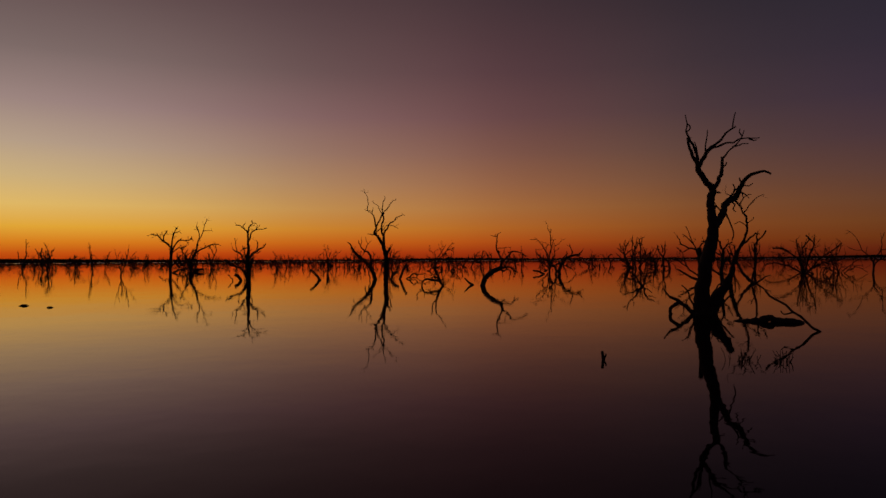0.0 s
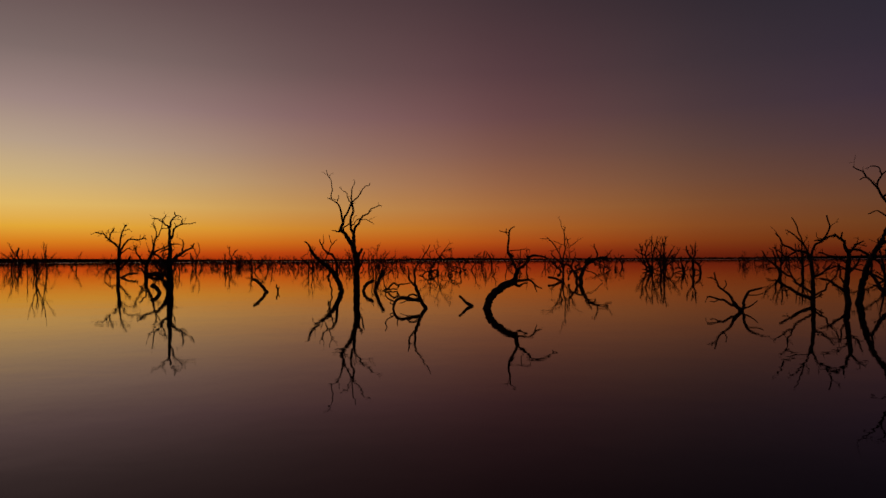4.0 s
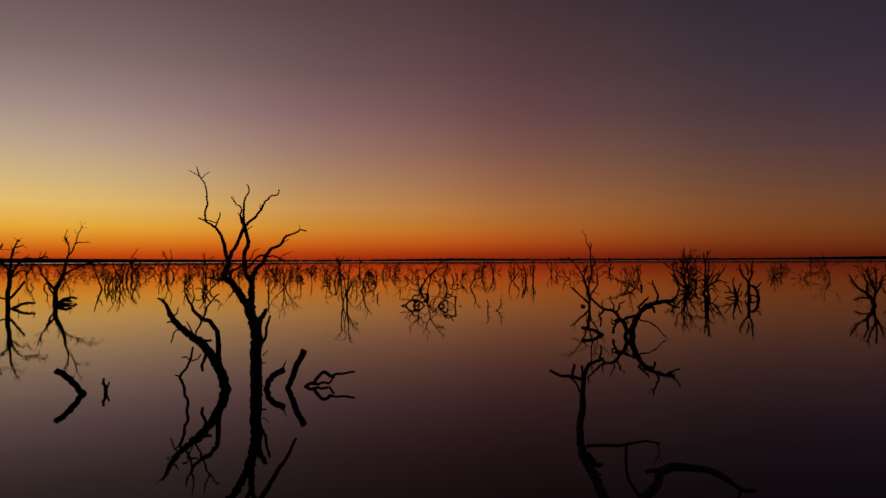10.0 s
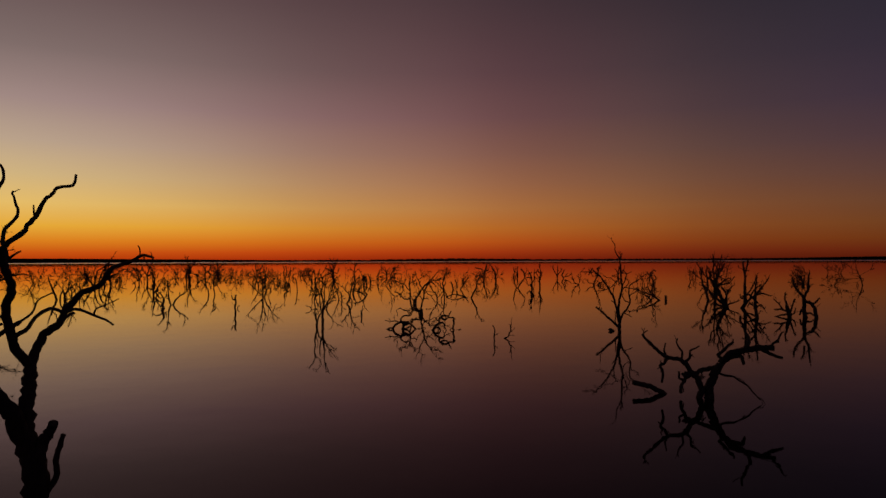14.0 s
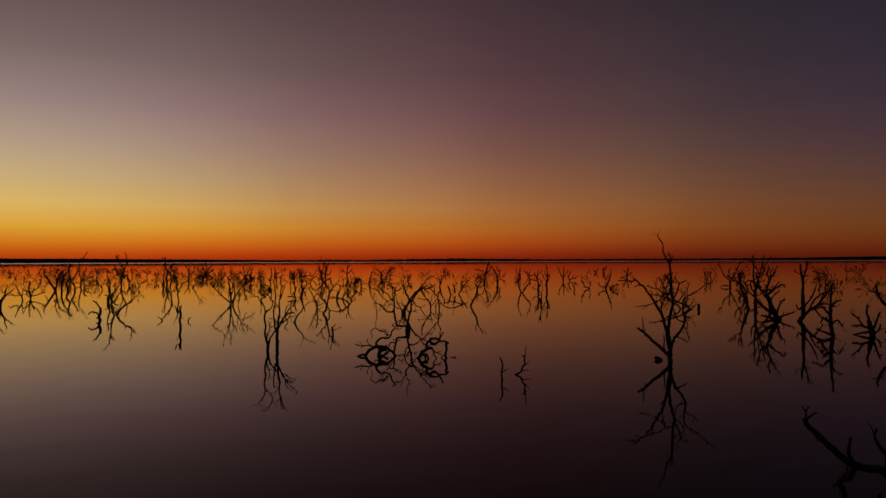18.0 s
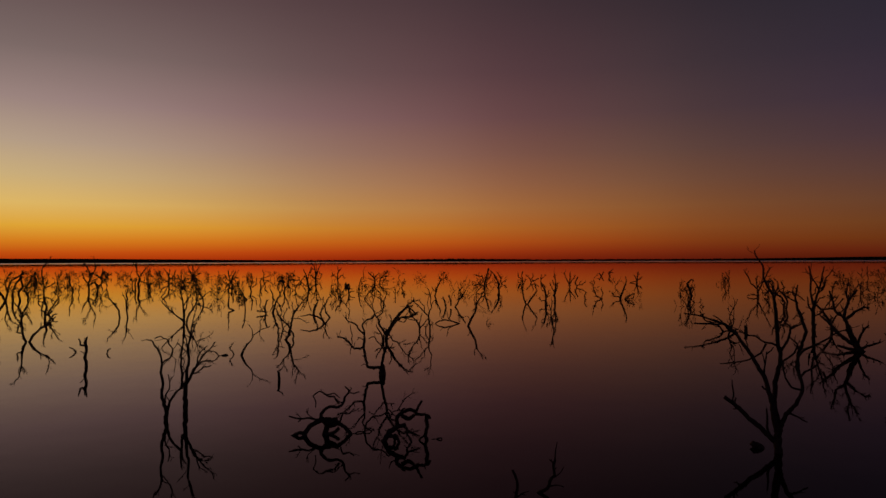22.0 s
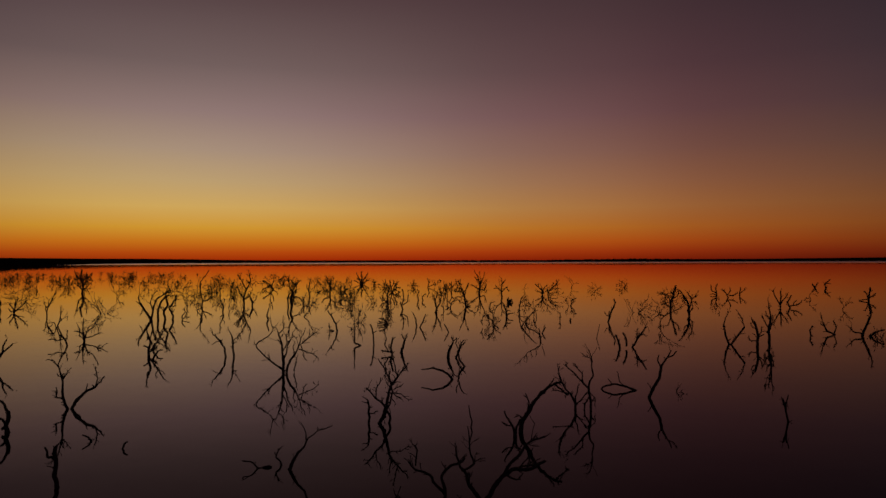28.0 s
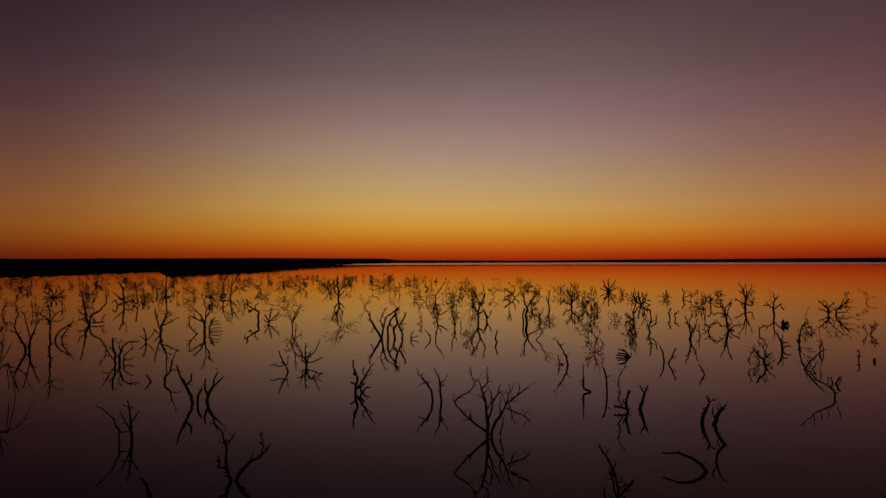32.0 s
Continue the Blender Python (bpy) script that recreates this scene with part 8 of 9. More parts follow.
# many-limbed dead tree mirrored in the still lake
tree = Snag(-35.40, 150.81, 43, "dead_tree", "many-limbed dead tree mirrored in the still lake")
tree.limb("trunk", 0.111, 0.088, (-0.10, 0.01), (-0.34, 0.73), (-0.43, 1.54), spurs=2)
tree.limb("limb", 0.078, 0.050, (-0.43, 1.54), (-0.51, 2.51), (-0.68, 3.29), spurs=2)
tree.limb("limb", 0.056, 0.025, (-0.68, 3.29), (-0.99, 3.66), (-1.44, 3.84), spurs=2)
tree.limb("limb", 0.067, 0.038, (-0.38, 0.77), (-0.81, 0.98), (-0.85, 1.77), spurs=2)
tree.limb("limb", 0.056, 0.025, (-0.45, 2.08), (-0.14, 2.63), (0.16, 3.03), spurs=2)
tree.limb("trunk", 0.123, 0.088, (0.21, -0.02), (0.55, 0.68), (1.20, 1.27), (1.82, 1.53), spurs=2)
tree.limb("limb", 0.067, 0.038, (1.82, 1.53), (2.17, 1.89), (2.40, 2.30), spurs=2)
tree.limb("limb", 0.056, 0.038, (1.76, 1.50), (1.90, 2.31), (1.73, 2.95), spurs=2)
tree.done()

# short crooked dead branch standing in the lake
tree = Snag(-26.85, 143.33, 41, "dead_tree", "short crooked dead branch standing in the lake")
tree.limb("trunk", 0.064, 0.041, (-0.00, 0.00), (-0.18, 0.27), (-0.51, 0.44), spurs=2)
tree.done()

# thin bare dead stem poking out of still water
tree = Snag(-23.71, 142.25, 39, "dead_tree", "thin bare dead stem poking out of still water")
tree.limb("trunk", 0.061, 0.050, (0.00, 0.00), (0.08, 0.29), (0.28, 0.39), spurs=2)
tree.done()

# lean dead sapling with short bare side branches
tree = Snag(-13.43, 140.99, 28, "dead_tree", "lean dead sapling with short bare side branches")
tree.limb("trunk", 0.088, 0.072, (0.03, -0.00), (-0.16, 0.04), (-0.40, -0.02), spurs=2)
tree.limb("limb", 0.056, 0.027, (-0.40, -0.02), (-0.72, 0.11), (-1.01, 0.38), (-1.43, 0.46), spurs=2)
tree.limb("limb", 0.040, 0.027, (-0.43, 0.01), (-0.69, -0.08), (-0.89, -0.10), spurs=2)
tree.done()

# thin bare dead stem poking out of still water
tree = Snag(-13.06, 141.56, 28, "dead_tree", "thin bare dead stem poking out of still water")
tree.limb("trunk", 0.057, 0.037, (0.00, 0.00), (-0.27, 0.39), (-0.11, 0.87), spurs=2)
tree.done()

# crooked dead tree with several rising bare limbs
tree = Snag(-11.02, 152.15, 20, "dead_tree", "crooked dead tree with several rising bare limbs")
tree.limb("trunk", 0.132, 0.115, (-0.21, -0.03), (0.11, 0.49), (0.30, 1.22), spurs=2)
tree.limb("limb", 0.101, 0.069, (0.30, 1.22), (0.57, 2.40), (1.14, 3.13), spurs=2)
tree.limb("limb", 0.061, 0.034, (1.14, 3.13), (1.46, 3.52), (1.78, 3.99), spurs=2)
tree.limb("limb", 0.081, 0.046, (0.25, 1.04), (-0.45, 1.79), (-1.07, 2.53), spurs=2)
tree.limb("limb", 0.051, 0.034, (-0.41, 1.79), (-0.37, 2.42), (-0.09, 3.12), spurs=2)
tree.limb("limb", 0.051, 0.034, (1.07, 3.09), (0.90, 3.80), (0.76, 4.36), spurs=2)
tree.limb("limb", 0.051, 0.023, (0.54, 2.02), (1.27, 1.95), (1.83, 1.57), spurs=2)
tree.limb("limb", 0.051, 0.034, (0.61, 2.58), (0.51, 3.10), (0.47, 3.49), spurs=2)
tree.limb("trunk", 0.081, 0.069, (-0.91, -0.01), (-0.92, 0.69), (-0.97, 1.56), spurs=2)
tree.limb("limb", 0.041, 0.023, (-0.97, 1.56), (-1.18, 1.74), (-1.39, 1.82), spurs=2)
tree.limb("limb", 0.051, 0.034, (-0.92, 0.65), (-0.57, 0.68), (-0.28, 0.81), spurs=2)
tree.limb("trunk", 0.091, 0.080, (0.47, -0.05), (0.53, 0.48), (0.25, 0.97), spurs=2)
tree.done()

# gnarled dead tree with antler-like bare limbs in the lake
tree = Snag(1.46, 159.45, 4, "dead_tree", "gnarled dead tree with antler-like bare limbs in the lake")
tree.limb("trunk", 0.099, 0.087, (0.00, -0.00), (0.00, 0.51), (-0.33, 1.15), spurs=2)
tree.limb("limb", 0.066, 0.037, (-0.33, 1.15), (-0.84, 1.78), (-1.13, 3.29), spurs=2)
tree.limb("limb", 0.055, 0.037, (-0.44, 1.18), (-0.98, 1.28), (-1.64, 1.34), spurs=2)
tree.limb("limb", 0.066, 0.037, (0.04, 0.47), (0.16, 1.24), (0.20, 1.71), spurs=2)
tree.limb("limb", 0.055, 0.037, (-0.03, 0.32), (0.42, 0.75), (0.89, 1.35), spurs=2)
tree.limb("limb", 0.044, 0.025, (-0.84, 1.81), (-1.07, 2.06), (-1.28, 3.29), spurs=2)
tree.done()

# many-limbed dead tree mirrored in the still lake
tree = Snag(2.60, 159.71, 3, "dead_tree", "many-limbed dead tree mirrored in the still lake")
tree.limb("trunk", 0.099, 0.087, (0.00, -0.00), (-0.03, 0.66), (-0.17, 1.60), spurs=2)
tree.limb("limb", 0.077, 0.037, (-0.17, 1.60), (-0.72, 2.16), (-1.28, 2.81), (-1.88, 3.38), spurs=2)
tree.limb("limb", 0.077, 0.037, (-0.15, 1.64), (0.17, 2.56), (0.07, 3.69), (-0.14, 4.45), spurs=2)
tree.limb("limb", 0.044, 0.025, (0.07, 3.69), (-0.33, 3.95), (-0.63, 4.17), spurs=2)
tree.limb("limb", 0.055, 0.037, (-0.58, 2.05), (-0.64, 2.69), (-1.20, 3.40), spurs=2)
tree.limb("limb", 0.044, 0.025, (-0.13, 1.51), (0.29, 0.86), (0.23, 0.39), spurs=2)
tree.limb("trunk", 0.066, 0.050, (-0.52, -0.08), (-0.46, 0.46), (-0.18, 0.94), spurs=2)
tree.done()

# short crooked dead branch standing in the lake
tree = Snag(16.68, 112.75, -22, "dead_stump", "short crooked dead branch standing in the lake")
tree.limb("trunk", 0.152, 0.125, (0.11, 0.01), (-0.04, 0.09), (-0.20, 0.18))
tree.done()

# crooked dead tree with several rising bare limbs
tree = Snag(-27.57, 170.03, 31, "dead_tree", "crooked dead tree with several rising bare limbs")
tree.limb("trunk", 0.146, 0.135, (-0.11, -0.00), (-0.06, 0.91), (-0.15, 1.76), spurs=2)
tree.limb("limb", 0.106, 0.075, (-0.15, 1.76), (-0.23, 2.86), (-0.59, 3.89), spurs=2)
tree.limb("limb", 0.066, 0.030, (-0.59, 3.89), (-0.03, 4.65), (-0.07, 5.66), spurs=2)
tree.limb("limb", 0.093, 0.060, (-0.20, 0.34), (-1.16, 1.14), (-1.89, 1.80), (-2.63, 2.62), spurs=2)
tree.limb("limb", 0.066, 0.030, (-2.63, 2.62), (-2.44, 3.22), (-1.65, 3.68), (-1.14, 4.46), (-1.41, 5.84), spurs=2)
tree.limb("limb", 0.080, 0.045, (-0.06, 1.44), (0.32, 2.63), (0.78, 3.44), (0.88, 3.97), spurs=2)
tree.limb("limb", 0.066, 0.045, (-0.14, 2.17), (0.27, 2.98), (0.19, 3.78), spurs=2)
tree.limb("limb", 0.053, 0.030, (-0.55, 3.82), (-0.77, 4.46), (-1.18, 4.69), spurs=2)
tree.limb("trunk", 0.119, 0.105, (0.21, 0.00), (0.54, 1.15), (1.14, 1.95), spurs=2)
tree.limb("limb", 0.080, 0.045, (1.14, 1.95), (1.46, 2.64), (2.24, 3.22), (3.34, 3.84), spurs=2)
tree.limb("limb", 0.066, 0.045, (1.41, 2.30), (2.23, 1.96), (3.37, 1.24), spurs=2)
tree.limb("limb", 0.066, 0.030, (1.39, 2.50), (1.65, 3.44), (2.07, 4.36), spurs=2)
tree.limb("limb", 0.053, 0.030, (1.65, 2.64), (1.91, 1.73), (2.14, 1.16), spurs=2)
tree.limb("limb", 0.053, 0.030, (1.09, 1.91), (0.87, 2.52), (0.96, 3.10), spurs=2)
tree.limb("limb", 0.066, 0.045, (0.99, 0.08), (1.08, 0.69), (1.18, 1.50), spurs=2)
tree.limb("limb", 0.053, 0.030, (2.24, 3.22), (2.52, 3.68), (2.48, 4.13), spurs=2)
tree.done()

# crooked dead tree with several rising bare limbs
tree = Snag(52.28, 117.03, -32, "dead_tree", "crooked dead tree with several rising bare limbs")
tree.limb("trunk", 0.214, 0.178, (-0.00, 0.00), (0.03, 2.13))
tree.limb("limb", 0.143, 0.065, (0.03, 2.13), (-0.06, 3.38), (-0.11, 4.42))
tree.limb("limb", 0.114, 0.048, (0.02, 1.59), (0.67, 3.01), (0.90, 4.12))
tree.limb("limb", 0.114, 0.048, (0.02, 1.14), (-0.60, 2.38), (-0.96, 4.32))
tree.limb("limb", 0.100, 0.048, (0.03, 0.89), (0.96, 1.35), (1.50, 2.39))
tree.limb("limb", 0.086, 0.048, (-0.01, 2.63), (-0.38, 3.38), (-0.47, 4.12))
tree.limb("limb", 0.086, 0.048, (0.08, 2.38), (0.36, 3.38), (0.31, 4.37))
tree.limb("limb", 0.086, 0.048, (-0.03, 0.52), (-0.62, 0.88), (-1.26, 1.25))
tree.done()

# gnarled dead tree with antler-like bare limbs in the lake
tree = Snag(18.28, 204.70, -8, "dead_tree", "gnarled dead tree with antler-like bare limbs in the lake")
tree.limb("trunk", 0.137, 0.117, (-0.11, -0.00), (-0.49, 1.06), (-0.75, 2.54), spurs=2)
tree.limb("limb", 0.086, 0.039, (-0.75, 2.54), (-0.51, 3.44), (-0.11, 4.29), spurs=2)
tree.limb("trunk", 0.137, 0.117, (0.11, 0.00), (0.89, 1.10), (1.78, 2.32), spurs=2)
tree.limb("limb", 0.086, 0.039, (1.78, 2.32), (1.47, 3.35), (0.77, 4.55), spurs=2)
tree.limb("limb", 0.069, 0.039, (0.95, 1.16), (1.31, 1.47), (1.66, 1.48), spurs=2)
tree.done()

# many-limbed dead tree mirrored in the still lake
tree = Snag(21.27, 202.81, -10, "dead_tree", "many-limbed dead tree mirrored in the still lake")
tree.limb("trunk", 0.184, 0.132, (0.00, 0.00), (0.07, 1.33), (-0.28, 3.12), spurs=2)
tree.limb("limb", 0.084, 0.038, (-0.28, 3.12), (-0.54, 3.40), (-0.70, 3.78), spurs=2)
tree.limb("limb", 0.084, 0.057, (0.01, 0.70), (-0.68, 0.73), (-0.99, 1.35), spurs=2)
tree.limb("limb", 0.084, 0.057, (0.07, 1.04), (0.45, 1.87), (0.56, 2.51), spurs=2)
tree.limb("limb", 0.067, 0.038, (-0.13, 2.20), (-0.50, 2.47), (-0.71, 3.05), spurs=2)
tree.done()

# crooked dead tree with several rising bare limbs
tree = Snag(23.90, 209.55, -10, "dead_tree", "crooked dead tree with several rising bare limbs")
tree.limb("trunk", 0.196, 0.141, (-0.00, 0.00), (-0.09, 1.60), (0.21, 3.46), spurs=2)
tree.limb("limb", 0.107, 0.040, (0.21, 3.46), (0.00, 4.69), (-0.15, 5.80), spurs=2)
tree.limb("limb", 0.089, 0.060, (-0.09, 1.85), (-0.64, 2.88), (-0.80, 3.44), spurs=2)
tree.limb("limb", 0.089, 0.060, (0.13, 1.61), (0.48, 2.79), (0.44, 3.59), spurs=2)
tree.limb("limb", 0.071, 0.040, (0.10, 3.15), (-0.29, 3.60), (-0.45, 4.06), spurs=2)
tree.done()

# thin bare dead stem poking out of still water
tree = Snag(31.17, 218.71, -13, "dead_tree", "thin bare dead stem poking out of still water")
tree.limb("trunk", 0.115, 0.086, (0.00, 0.00), (-0.14, 0.79), (0.25, 1.40), spurs=2)
tree.done()

# lean dead sapling with short bare side branches
tree = Snag(34.72, 220.69, -15, "dead_tree", "lean dead sapling with short bare side branches")
tree.limb("trunk", 0.135, 0.109, (0.09, 0.00), (-0.91, 0.50), (-1.39, 1.69), spurs=2)
tree.limb("limb", 0.077, 0.044, (-1.39, 1.69), (-1.59, 2.36), (-1.70, 2.96), spurs=2)
tree.limb("limb", 0.097, 0.066, (-0.03, 0.07), (0.28, 1.22), (-0.12, 2.01), spurs=2)
tree.done()

# crooked dead tree with several rising bare limbs
tree = Snag(38.16, 219.43, -16, "dead_tree", "crooked dead tree with several rising bare limbs")
tree.limb("trunk", 0.189, 0.150, (-0.11, -0.01), (0.30, 1.26), (0.94, 2.92), spurs=2)
tree.limb("limb", 0.095, 0.064, (0.94, 2.92), (1.06, 3.74), (0.90, 4.39), spurs=2)
tree.limb("limb", 0.114, 0.064, (0.00, 0.33), (-1.13, 0.54), (-1.86, 1.37), spurs=2)
tree.limb("limb", 0.076, 0.043, (-1.13, 0.54), (-1.41, 0.86), (-1.55, 1.25), spurs=2)
tree.limb("trunk", 0.151, 0.107, (0.67, -0.10), (1.41, 0.59), (2.57, 1.03), spurs=2)
tree.done()

# small bare dead bush fanning out above the water
tree = Snag(67.41, 314.35, -17, "dead_tree", "small bare dead bush fanning out above the water")
tree.limb("trunk", 0.244, 0.157, (-0.00, 0.00), (0.18, 1.94), (0.41, 3.63), spurs=2)
tree.limb("limb", 0.174, 0.118, (0.01, 0.48), (-0.93, 0.34), (-1.97, 0.08), spurs=2)
tree.limb("limb", 0.174, 0.118, (0.12, 0.85), (1.10, 1.35), (1.63, 2.08), spurs=2)
tree.limb("limb", 0.174, 0.118, (-0.05, 0.36), (-0.39, 1.75), (-0.90, 2.65), spurs=2)
tree.done()

# slender dead tree with a few bare side limbs
tree = Snag(2.24, 235.05, 1, "dead_tree", "slender dead tree with a few bare side limbs")
tree.limb("trunk", 0.164, 0.106, (-0.08, -0.00), (0.29, 1.43), (1.14, 3.27), (0.91, 4.16), spurs=2)
tree.limb("limb", 0.094, 0.053, (0.17, 0.90), (-0.39, 1.22), (-0.70, 1.83), spurs=2)
tree.done()

# lean dead sapling with short bare side branches
tree = Snag(5.94, 198.73, -1, "dead_tree", "lean dead sapling with short bare side branches")
tree.limb("trunk", 0.133, 0.094, (-0.00, 0.00), (0.51, 0.88), (0.97, 1.61), (1.70, 2.69), spurs=2)
tree.limb("limb", 0.083, 0.038, (0.65, 1.03), (0.63, 1.75), (0.70, 2.47), spurs=2)
tree.limb("limb", 0.067, 0.038, (0.97, 1.61), (1.36, 1.71), (1.77, 1.48), spurs=2)
tree.done()

# thin bare dead stem poking out of still water
tree = Snag(4.76, 197.54, 0, "dead_tree", "thin bare dead stem poking out of still water")
tree.limb("trunk", 0.132, 0.093, (-0.33, -0.01), (-0.55, 0.96), (-0.87, 1.70), spurs=2)
tree.limb("trunk", 0.132, 0.093, (0.45, 0.24), (0.43, 1.13), (0.08, 1.95), spurs=2)
tree.done()

# many-limbed dead tree mirrored in the still lake
tree = Snag(14.88, 269.00, -3, "dead_tree", "many-limbed dead tree mirrored in the still lake")
tree.limb("trunk", 0.232, 0.164, (-0.10, -0.00), (0.02, 1.82), (0.62, 3.84), (1.11, 5.45), spurs=2)
tree.limb("limb", 0.145, 0.099, (-0.18, 0.70), (-1.33, 1.29), (-2.16, 1.03), spurs=2)
tree.limb("limb", 0.145, 0.099, (0.02, 1.56), (-0.68, 3.32), (-2.37, 3.56), spurs=2)
tree.limb("limb", 0.145, 0.099, (0.22, 2.32), (1.47, 3.34), (1.72, 4.35), spurs=2)
tree.done()

# crooked dead tree with several rising bare limbs
tree = Snag(17.40, 253.62, -5, "dead_tree", "crooked dead tree with several rising bare limbs")
tree.limb("trunk", 0.235, 0.177, (-0.00, 0.00), (-0.15, 2.26), (-1.16, 4.07), spurs=2)
tree.limb("limb", 0.131, 0.089, (-1.16, 4.07), (-1.58, 4.75), (-2.10, 5.07), spurs=2)
tree.limb("limb", 0.131, 0.089, (-0.03, 1.13), (0.46, 3.09), (-0.38, 4.62), spurs=2)
tree.limb("limb", 0.105, 0.059, (0.09, 0.68), (0.66, 1.60), (0.47, 3.63), spurs=2)
tree.limb("limb", 0.105, 0.059, (-0.15, 1.81), (-0.83, 2.26), (-1.04, 2.93), spurs=2)
tree.done()

# small bare dead bush fanning out above the water
tree = Snag(32.40, 337.36, -7, "dead_tree", "small bare dead bush fanning out above the water")
tree.limb("trunk", 0.203, 0.138, (0.13, 0.00), (-0.17, 2.12), (0.31, 3.67), spurs=2)
tree.limb("limb", 0.203, 0.138, (0.14, 0.71), (-1.37, 1.54), (-1.55, 3.10), spurs=2)
tree.limb("limb", 0.163, 0.092, (0.00, 0.14), (-0.85, 0.48), (-1.85, 0.26), spurs=2)
tree.done()

# low dead shrub with stiff radiating bare branches
tree = Snag(34.17, 323.99, -8, "dead_tree", "low dead shrub with stiff radiating bare branches")
tree.limb("trunk", 0.191, 0.129, (-0.12, -0.00), (-0.72, 1.32), (-2.06, 2.50), spurs=2)
tree.limb("limb", 0.191, 0.129, (0.01, 0.66), (1.23, 0.68), (2.46, 1.48), spurs=2)
tree.limb("limb", 0.153, 0.086, (-0.24, 0.79), (0.52, 2.12), (0.28, 3.11), spurs=2)
tree.done()

# short crooked dead branch standing in the lake
tree = Snag(39.37, 338.21, -8, "dead_tree", "short crooked dead branch standing in the lake")
tree.limb("trunk", 0.202, 0.137, (-0.13, -0.00), (0.16, 2.53))
tree.limb("limb", 0.162, 0.092, (-0.06, 0.70), (1.05, 1.56), (1.45, 2.12), spurs=2)
tree.done()

# low dead shrub with stiff radiating bare branches
tree = Snag(39.32, 280.52, -11, "dead_tree", "low dead shrub with stiff radiating bare branches")
tree.limb("trunk", 0.180, 0.136, (-0.00, 0.00), (0.12, 2.40), (0.05, 3.96), spurs=2)
tree.limb("limb", 0.150, 0.102, (-0.08, 0.73), (-1.19, 2.90), (-1.50, 4.04), spurs=2)
tree.limb("limb", 0.150, 0.102, (0.11, 1.04), (1.06, 2.41), (1.54, 3.20), spurs=2)
tree.done()

# small bare dead bush fanning out above the water
tree = Snag(41.49, 280.86, -12, "dead_tree", "small bare dead bush fanning out above the water")
tree.limb("trunk", 0.180, 0.135, (-0.09, -0.00), (-0.54, 1.34), (0.22, 2.92), spurs=2)
tree.limb("limb", 0.150, 0.102, (-0.04, 0.47), (1.31, 0.76), (2.34, 1.50), spurs=2)
tree.limb("limb", 0.120, 0.068, (0.61, 0.59), (0.76, 1.37), (1.33, 1.90), spurs=2)
tree.done()

# low dead shrub with stiff radiating bare branches
tree = Snag(76.13, 404.21, -13, "dead_tree", "low dead shrub with stiff radiating bare branches")
tree.limb("trunk", 0.305, 0.230, (-0.00, 0.00), (-1.07, 1.58))
tree.limb("limb", 0.254, 0.172, (0.00, 0.35), (0.96, 2.12))
tree.limb("limb", 0.254, 0.172, (3.56, 0.04), (3.12, 1.61), (5.14, 3.38), spurs=2)
tree.limb("limb", 0.203, 0.115, (3.27, 1.18), (3.89, 1.80), (5.27, 1.63), spurs=2)
tree.done()

# trees of the drowned wood: x, y, height, spread
GROVES = []
GROVES.append(("pair", (
    (15.8, 159.0, 1.8, 0.9), (69.1, 224.9, 3.2, 2.4), (-107.0, 222.8, 5.3, 3.1), (-140.3, 283.4, 4.3, 3.8),
)))
GROVES.append(("single", (
    (18.9, 181.7, 2.5, 1.0), (49.6, 215.3, 4.0, 2.6), (-69.9, 124.9, 4.3, 1.6), (51.2, 276.8, 3.0, 3.3), (85.9, 285.5, 4.3, 2.8),
)))
GROVES.append(("bush", (
    (40.7, 75.8, 3.6, 4.6), (45.5, 80.2, 3.5, 4.3), (39.5, 215.9, 1.8, 3.4), (43.5, 197.5, 3.8, 4.0), (-57.6, 259.3, 2.1, 4.3),
    (90.9, 212.3, 2.8, 4.5), (-66.7, 228.4, 3.0, 3.0), (87.9, 178.6, 5.6, 7.4), (96.7, 240.1, 4.7, 4.1), (89.0, 222.1, 3.5, 3.1),
    (-63.4, 276.5, 4.5, 6.0), (17.3, 303.4, 3.6, 5.4), (119.8, 284.6, 4.3, 5.3), (-173.1, 265.2, 3.5, 5.3), (-111.9, 300.8, 5.9, 5.1),
    (-5.4, 359.8, 3.4, 6.0), (-101.6, 232.5, 4.5, 7.5), (-138.9, 331.8, 6.3, 8.4), (-159.3, 336.0, 5.3, 8.5), (-158.1, 268.0, 5.6, 13.0),
)))
GROVES.append(("bush", (
    (-172.4, 393.9, 3.9, 6.8), (-287.1, 381.9, 6.1, 10.4), (-260.4, 440.6, 6.3, 8.6), (-319.6, 472.0, 5.7, 12.2), (-461.6, 411.9, 7.3, 16.2),
    (-595.0, 543.7, 8.9, 16.6), (-548.6, 610.3, 8.1, 17.3), (-666.6, 518.9, 9.1, 20.5),
)))
GROVES.append(("vase", (
    (46.2, 75.1, 4.8, 3.6), (-39.4, 86.0, 4.0, 2.4), (51.8, 92.7, 4.1, 4.5), (32.0, 153.6, 4.0, 2.8), (-76.4, 153.5, 6.2, 6.2),
    (63.0, 259.5, 2.7, 2.2), (78.3, 269.5, 4.0, 2.6), (99.2, 214.7, 6.1, 9.2), (93.4, 284.0, 5.1, 6.8), (54.5, 318.4, 3.1, 4.0),
    (-235.0, 246.9, 4.2, 6.9), (6.0, 416.3, 3.1, 5.3), (-218.1, 414.5, 5.9, 8.9), (-298.6, 423.4, 5.1, 8.1), (-373.1, 449.3, 7.0, 9.4),
    (-416.5, 431.0, 6.4, 8.7),
)))
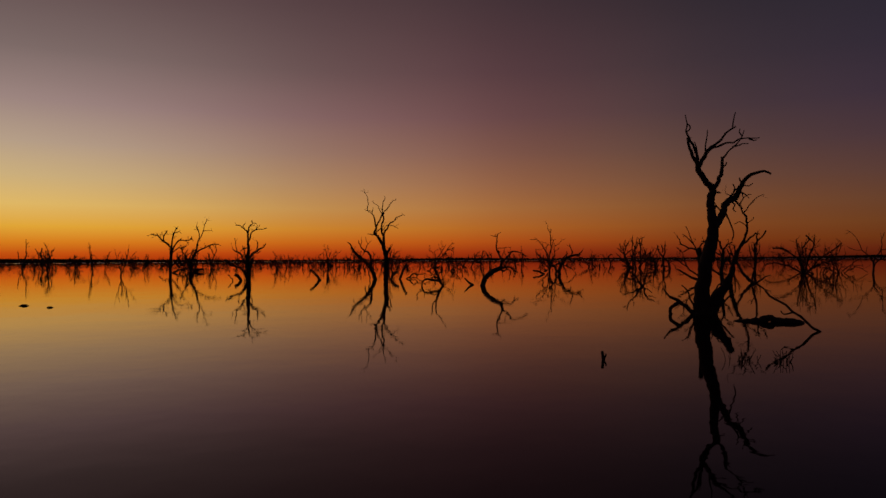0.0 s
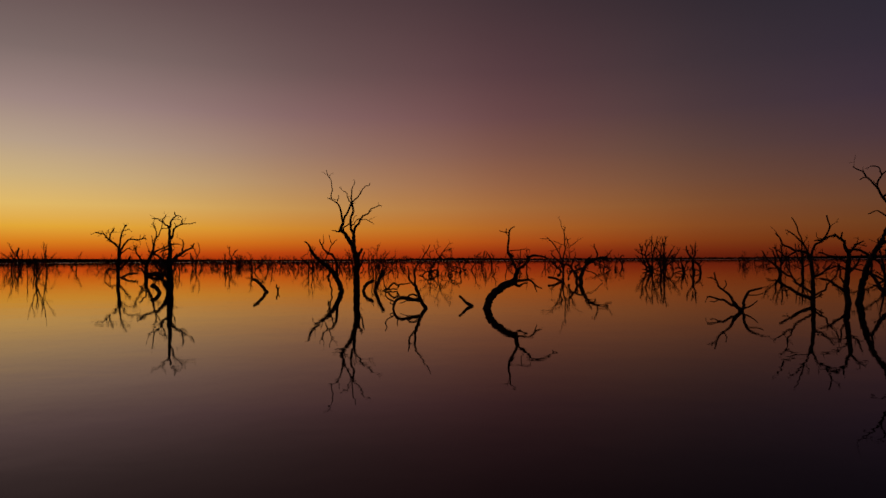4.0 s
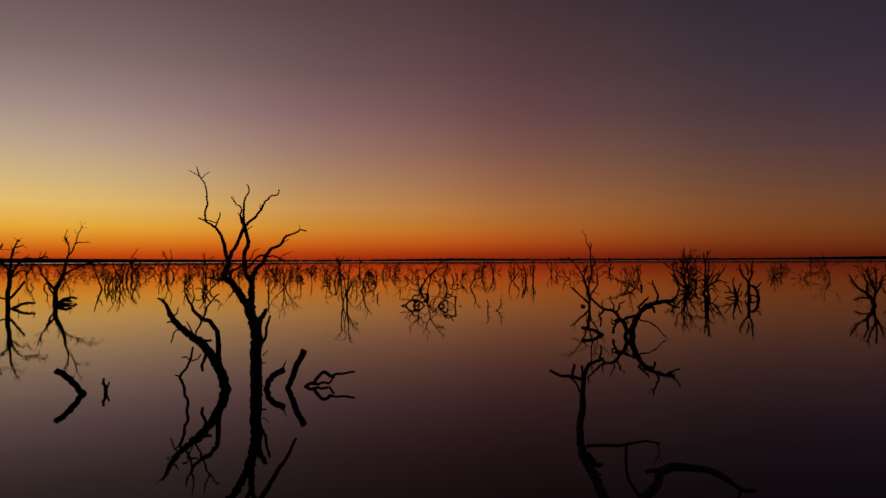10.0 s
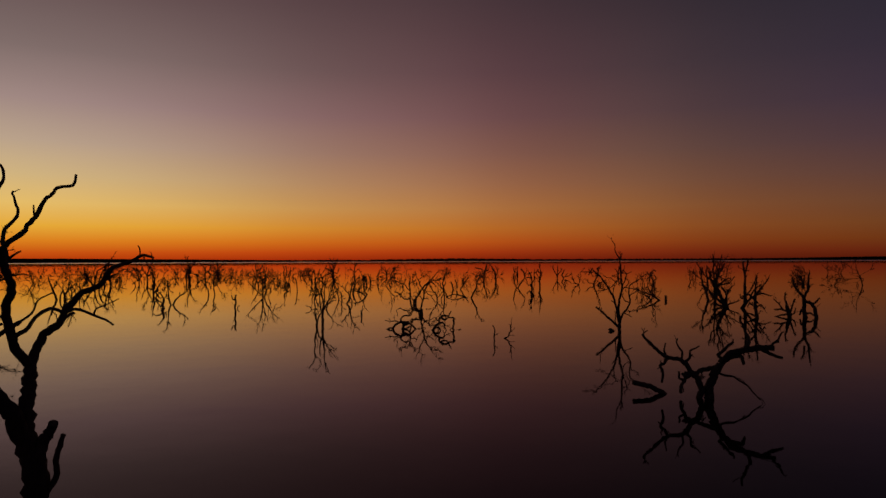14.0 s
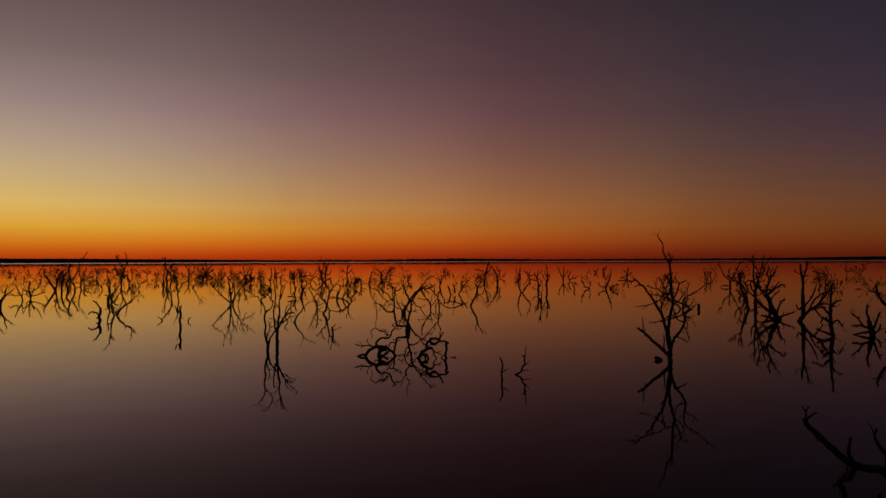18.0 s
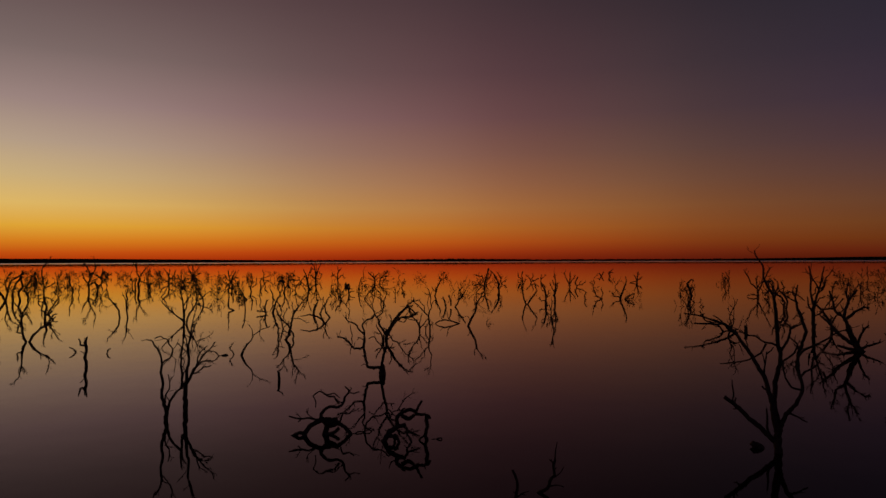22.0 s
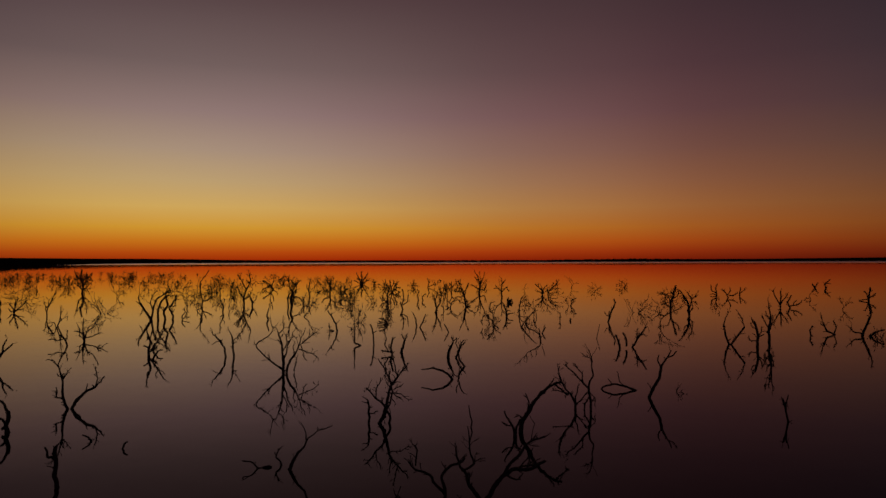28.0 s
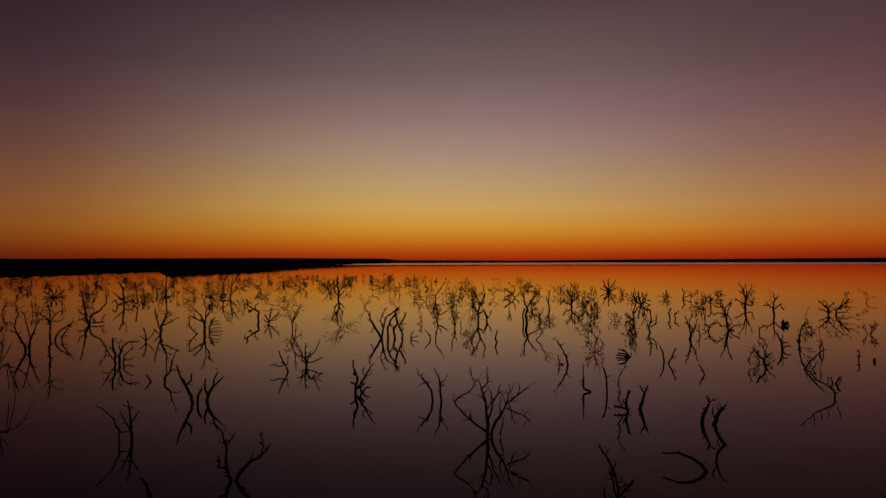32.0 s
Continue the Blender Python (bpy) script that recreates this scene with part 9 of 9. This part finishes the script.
GROVES.append(("stick", (
    (9.9, 167.9, 0.4, 1.0), (9.1, 168.8, 0.8, 0.7), (1.1, 208.5, 1.9, 1.5), (-57.2, 114.9, 3.5, 0.9), (-116.9, 270.6, 3.1, 3.1),
)))

seed = 200
for style, spots in GROVES:
    for x, y, h, w in spots:
        seed += 1
        dead_tree(x, y, h, max(w, 0.3), style, seed, near=math.hypot(x, y - 112) < 95)

# the far wood: thinning out across the lake
def far_wood():
    rng = random.Random(77)
    made = []
    tries = 0
    while len(made) < 520 and tries < 40000:
        tries += 1
        az, d = rng.uniform(-36, 72), 90 + 430 * rng.random() ** 0.8
        x, y = 4 - math.sin(radians(az)) * d, 108 + math.cos(radians(az)) * d
        thick = 1.3 if 12 < az < 37 and d < 330 else 1.0 if az > 0 else 0.5 if az > -10 else 0.16
        if az > 36 and rng.random() < 0.5:          # crowded towards the near bank
            d = rng.uniform(330, 640)
            x, y = 4 - math.sin(radians(az)) * d, 108 + math.cos(radians(az)) * d
            thick = 1.4
        elif d > 330:
            thick *= 0.45
        thick *= 0.35 + 1.3 * max(0.0, noise.noise((x * 0.016, y * 0.016, 1.7)) + 0.4)
        if rng.random() > thick or d < 120 or shore_distance(az) < d + 60:
            continue
        if az < 27 and d > 300 + 6 * max(0.0, az - 15):
            continue
        if any((x - a) ** 2 + (y - b) ** 2 < 26 for a, b in made + OLD):
            continue
        made.append((x, y))
    thin = random.Random(5)
    made = [p for p in made if thin.random() > (0.62 if math.hypot(p[0] - 4, p[1] - 108) < 330 and p[0] > -160 else 0.22)]
    made.sort(key=lambda p: math.hypot(p[0] - 4, p[1] - 115))
    for n, (x, y) in enumerate(made[:45]):
        style = ("bush", "vase", "bush", "pair", "single", "vase", "bush")[n % 7]
        h = rng.uniform(2.3, 4.3)
        dead_tree(x, y, h, h * (rng.uniform(0.9, 1.5) if style in ("bush", "vase") else rng.uniform(0.35, 0.7)), style, 700 + n, near=False)
    bank = []
    for _ in range(110):                                       # drowned scrub all along the near bank
        az = rng.uniform(41, 70)
        d = shore_distance(az) * rng.uniform(0.8, 0.99)
        bank.append((-math.sin(radians(az)) * d, 60 + math.cos(radians(az)) * d))
    joined_trees(bank, "bank_dead_trees", "dead scrub standing in the water along the bank", 3.0, 7.0)
    joined_trees(made[45:], "far_dead_trees", "far scatter of small dead trees standing in the lake")


OLD = [(x, y) for _, spots in GROVES for x, y, *_ in spots]
far_wood()

# tufts of dead reeds just above the water
def reed_tuft(x, y, width, seed):
    rng = random.Random(seed)
    sh = Shape()
    for _ in range(26):
        p = Vector((rng.gauss(0, width * 0.28), rng.gauss(0, width * 0.28), -0.08))
        d = Vector((rng.gauss(0, 0.35), rng.gauss(0, 0.35), 1))
        limb_mesh(sh, grow(rng, p, d, rng.uniform(0.12, 0.3), 0.008, 0.003, 3, 0.2, 0), 3)
    ob = new("reed_tuft", sh.mesh("reed_tuft", WOOD))
    ob.location = (x, y, 0)
    tagged(ob, "small tuft of dead reeds breaking the water", "reeds", kind="stuff")


reed_tuft(5.14, 11.94, 0.42, 61)
reed_tuft(5.72, 11.78, 0.36, 62)
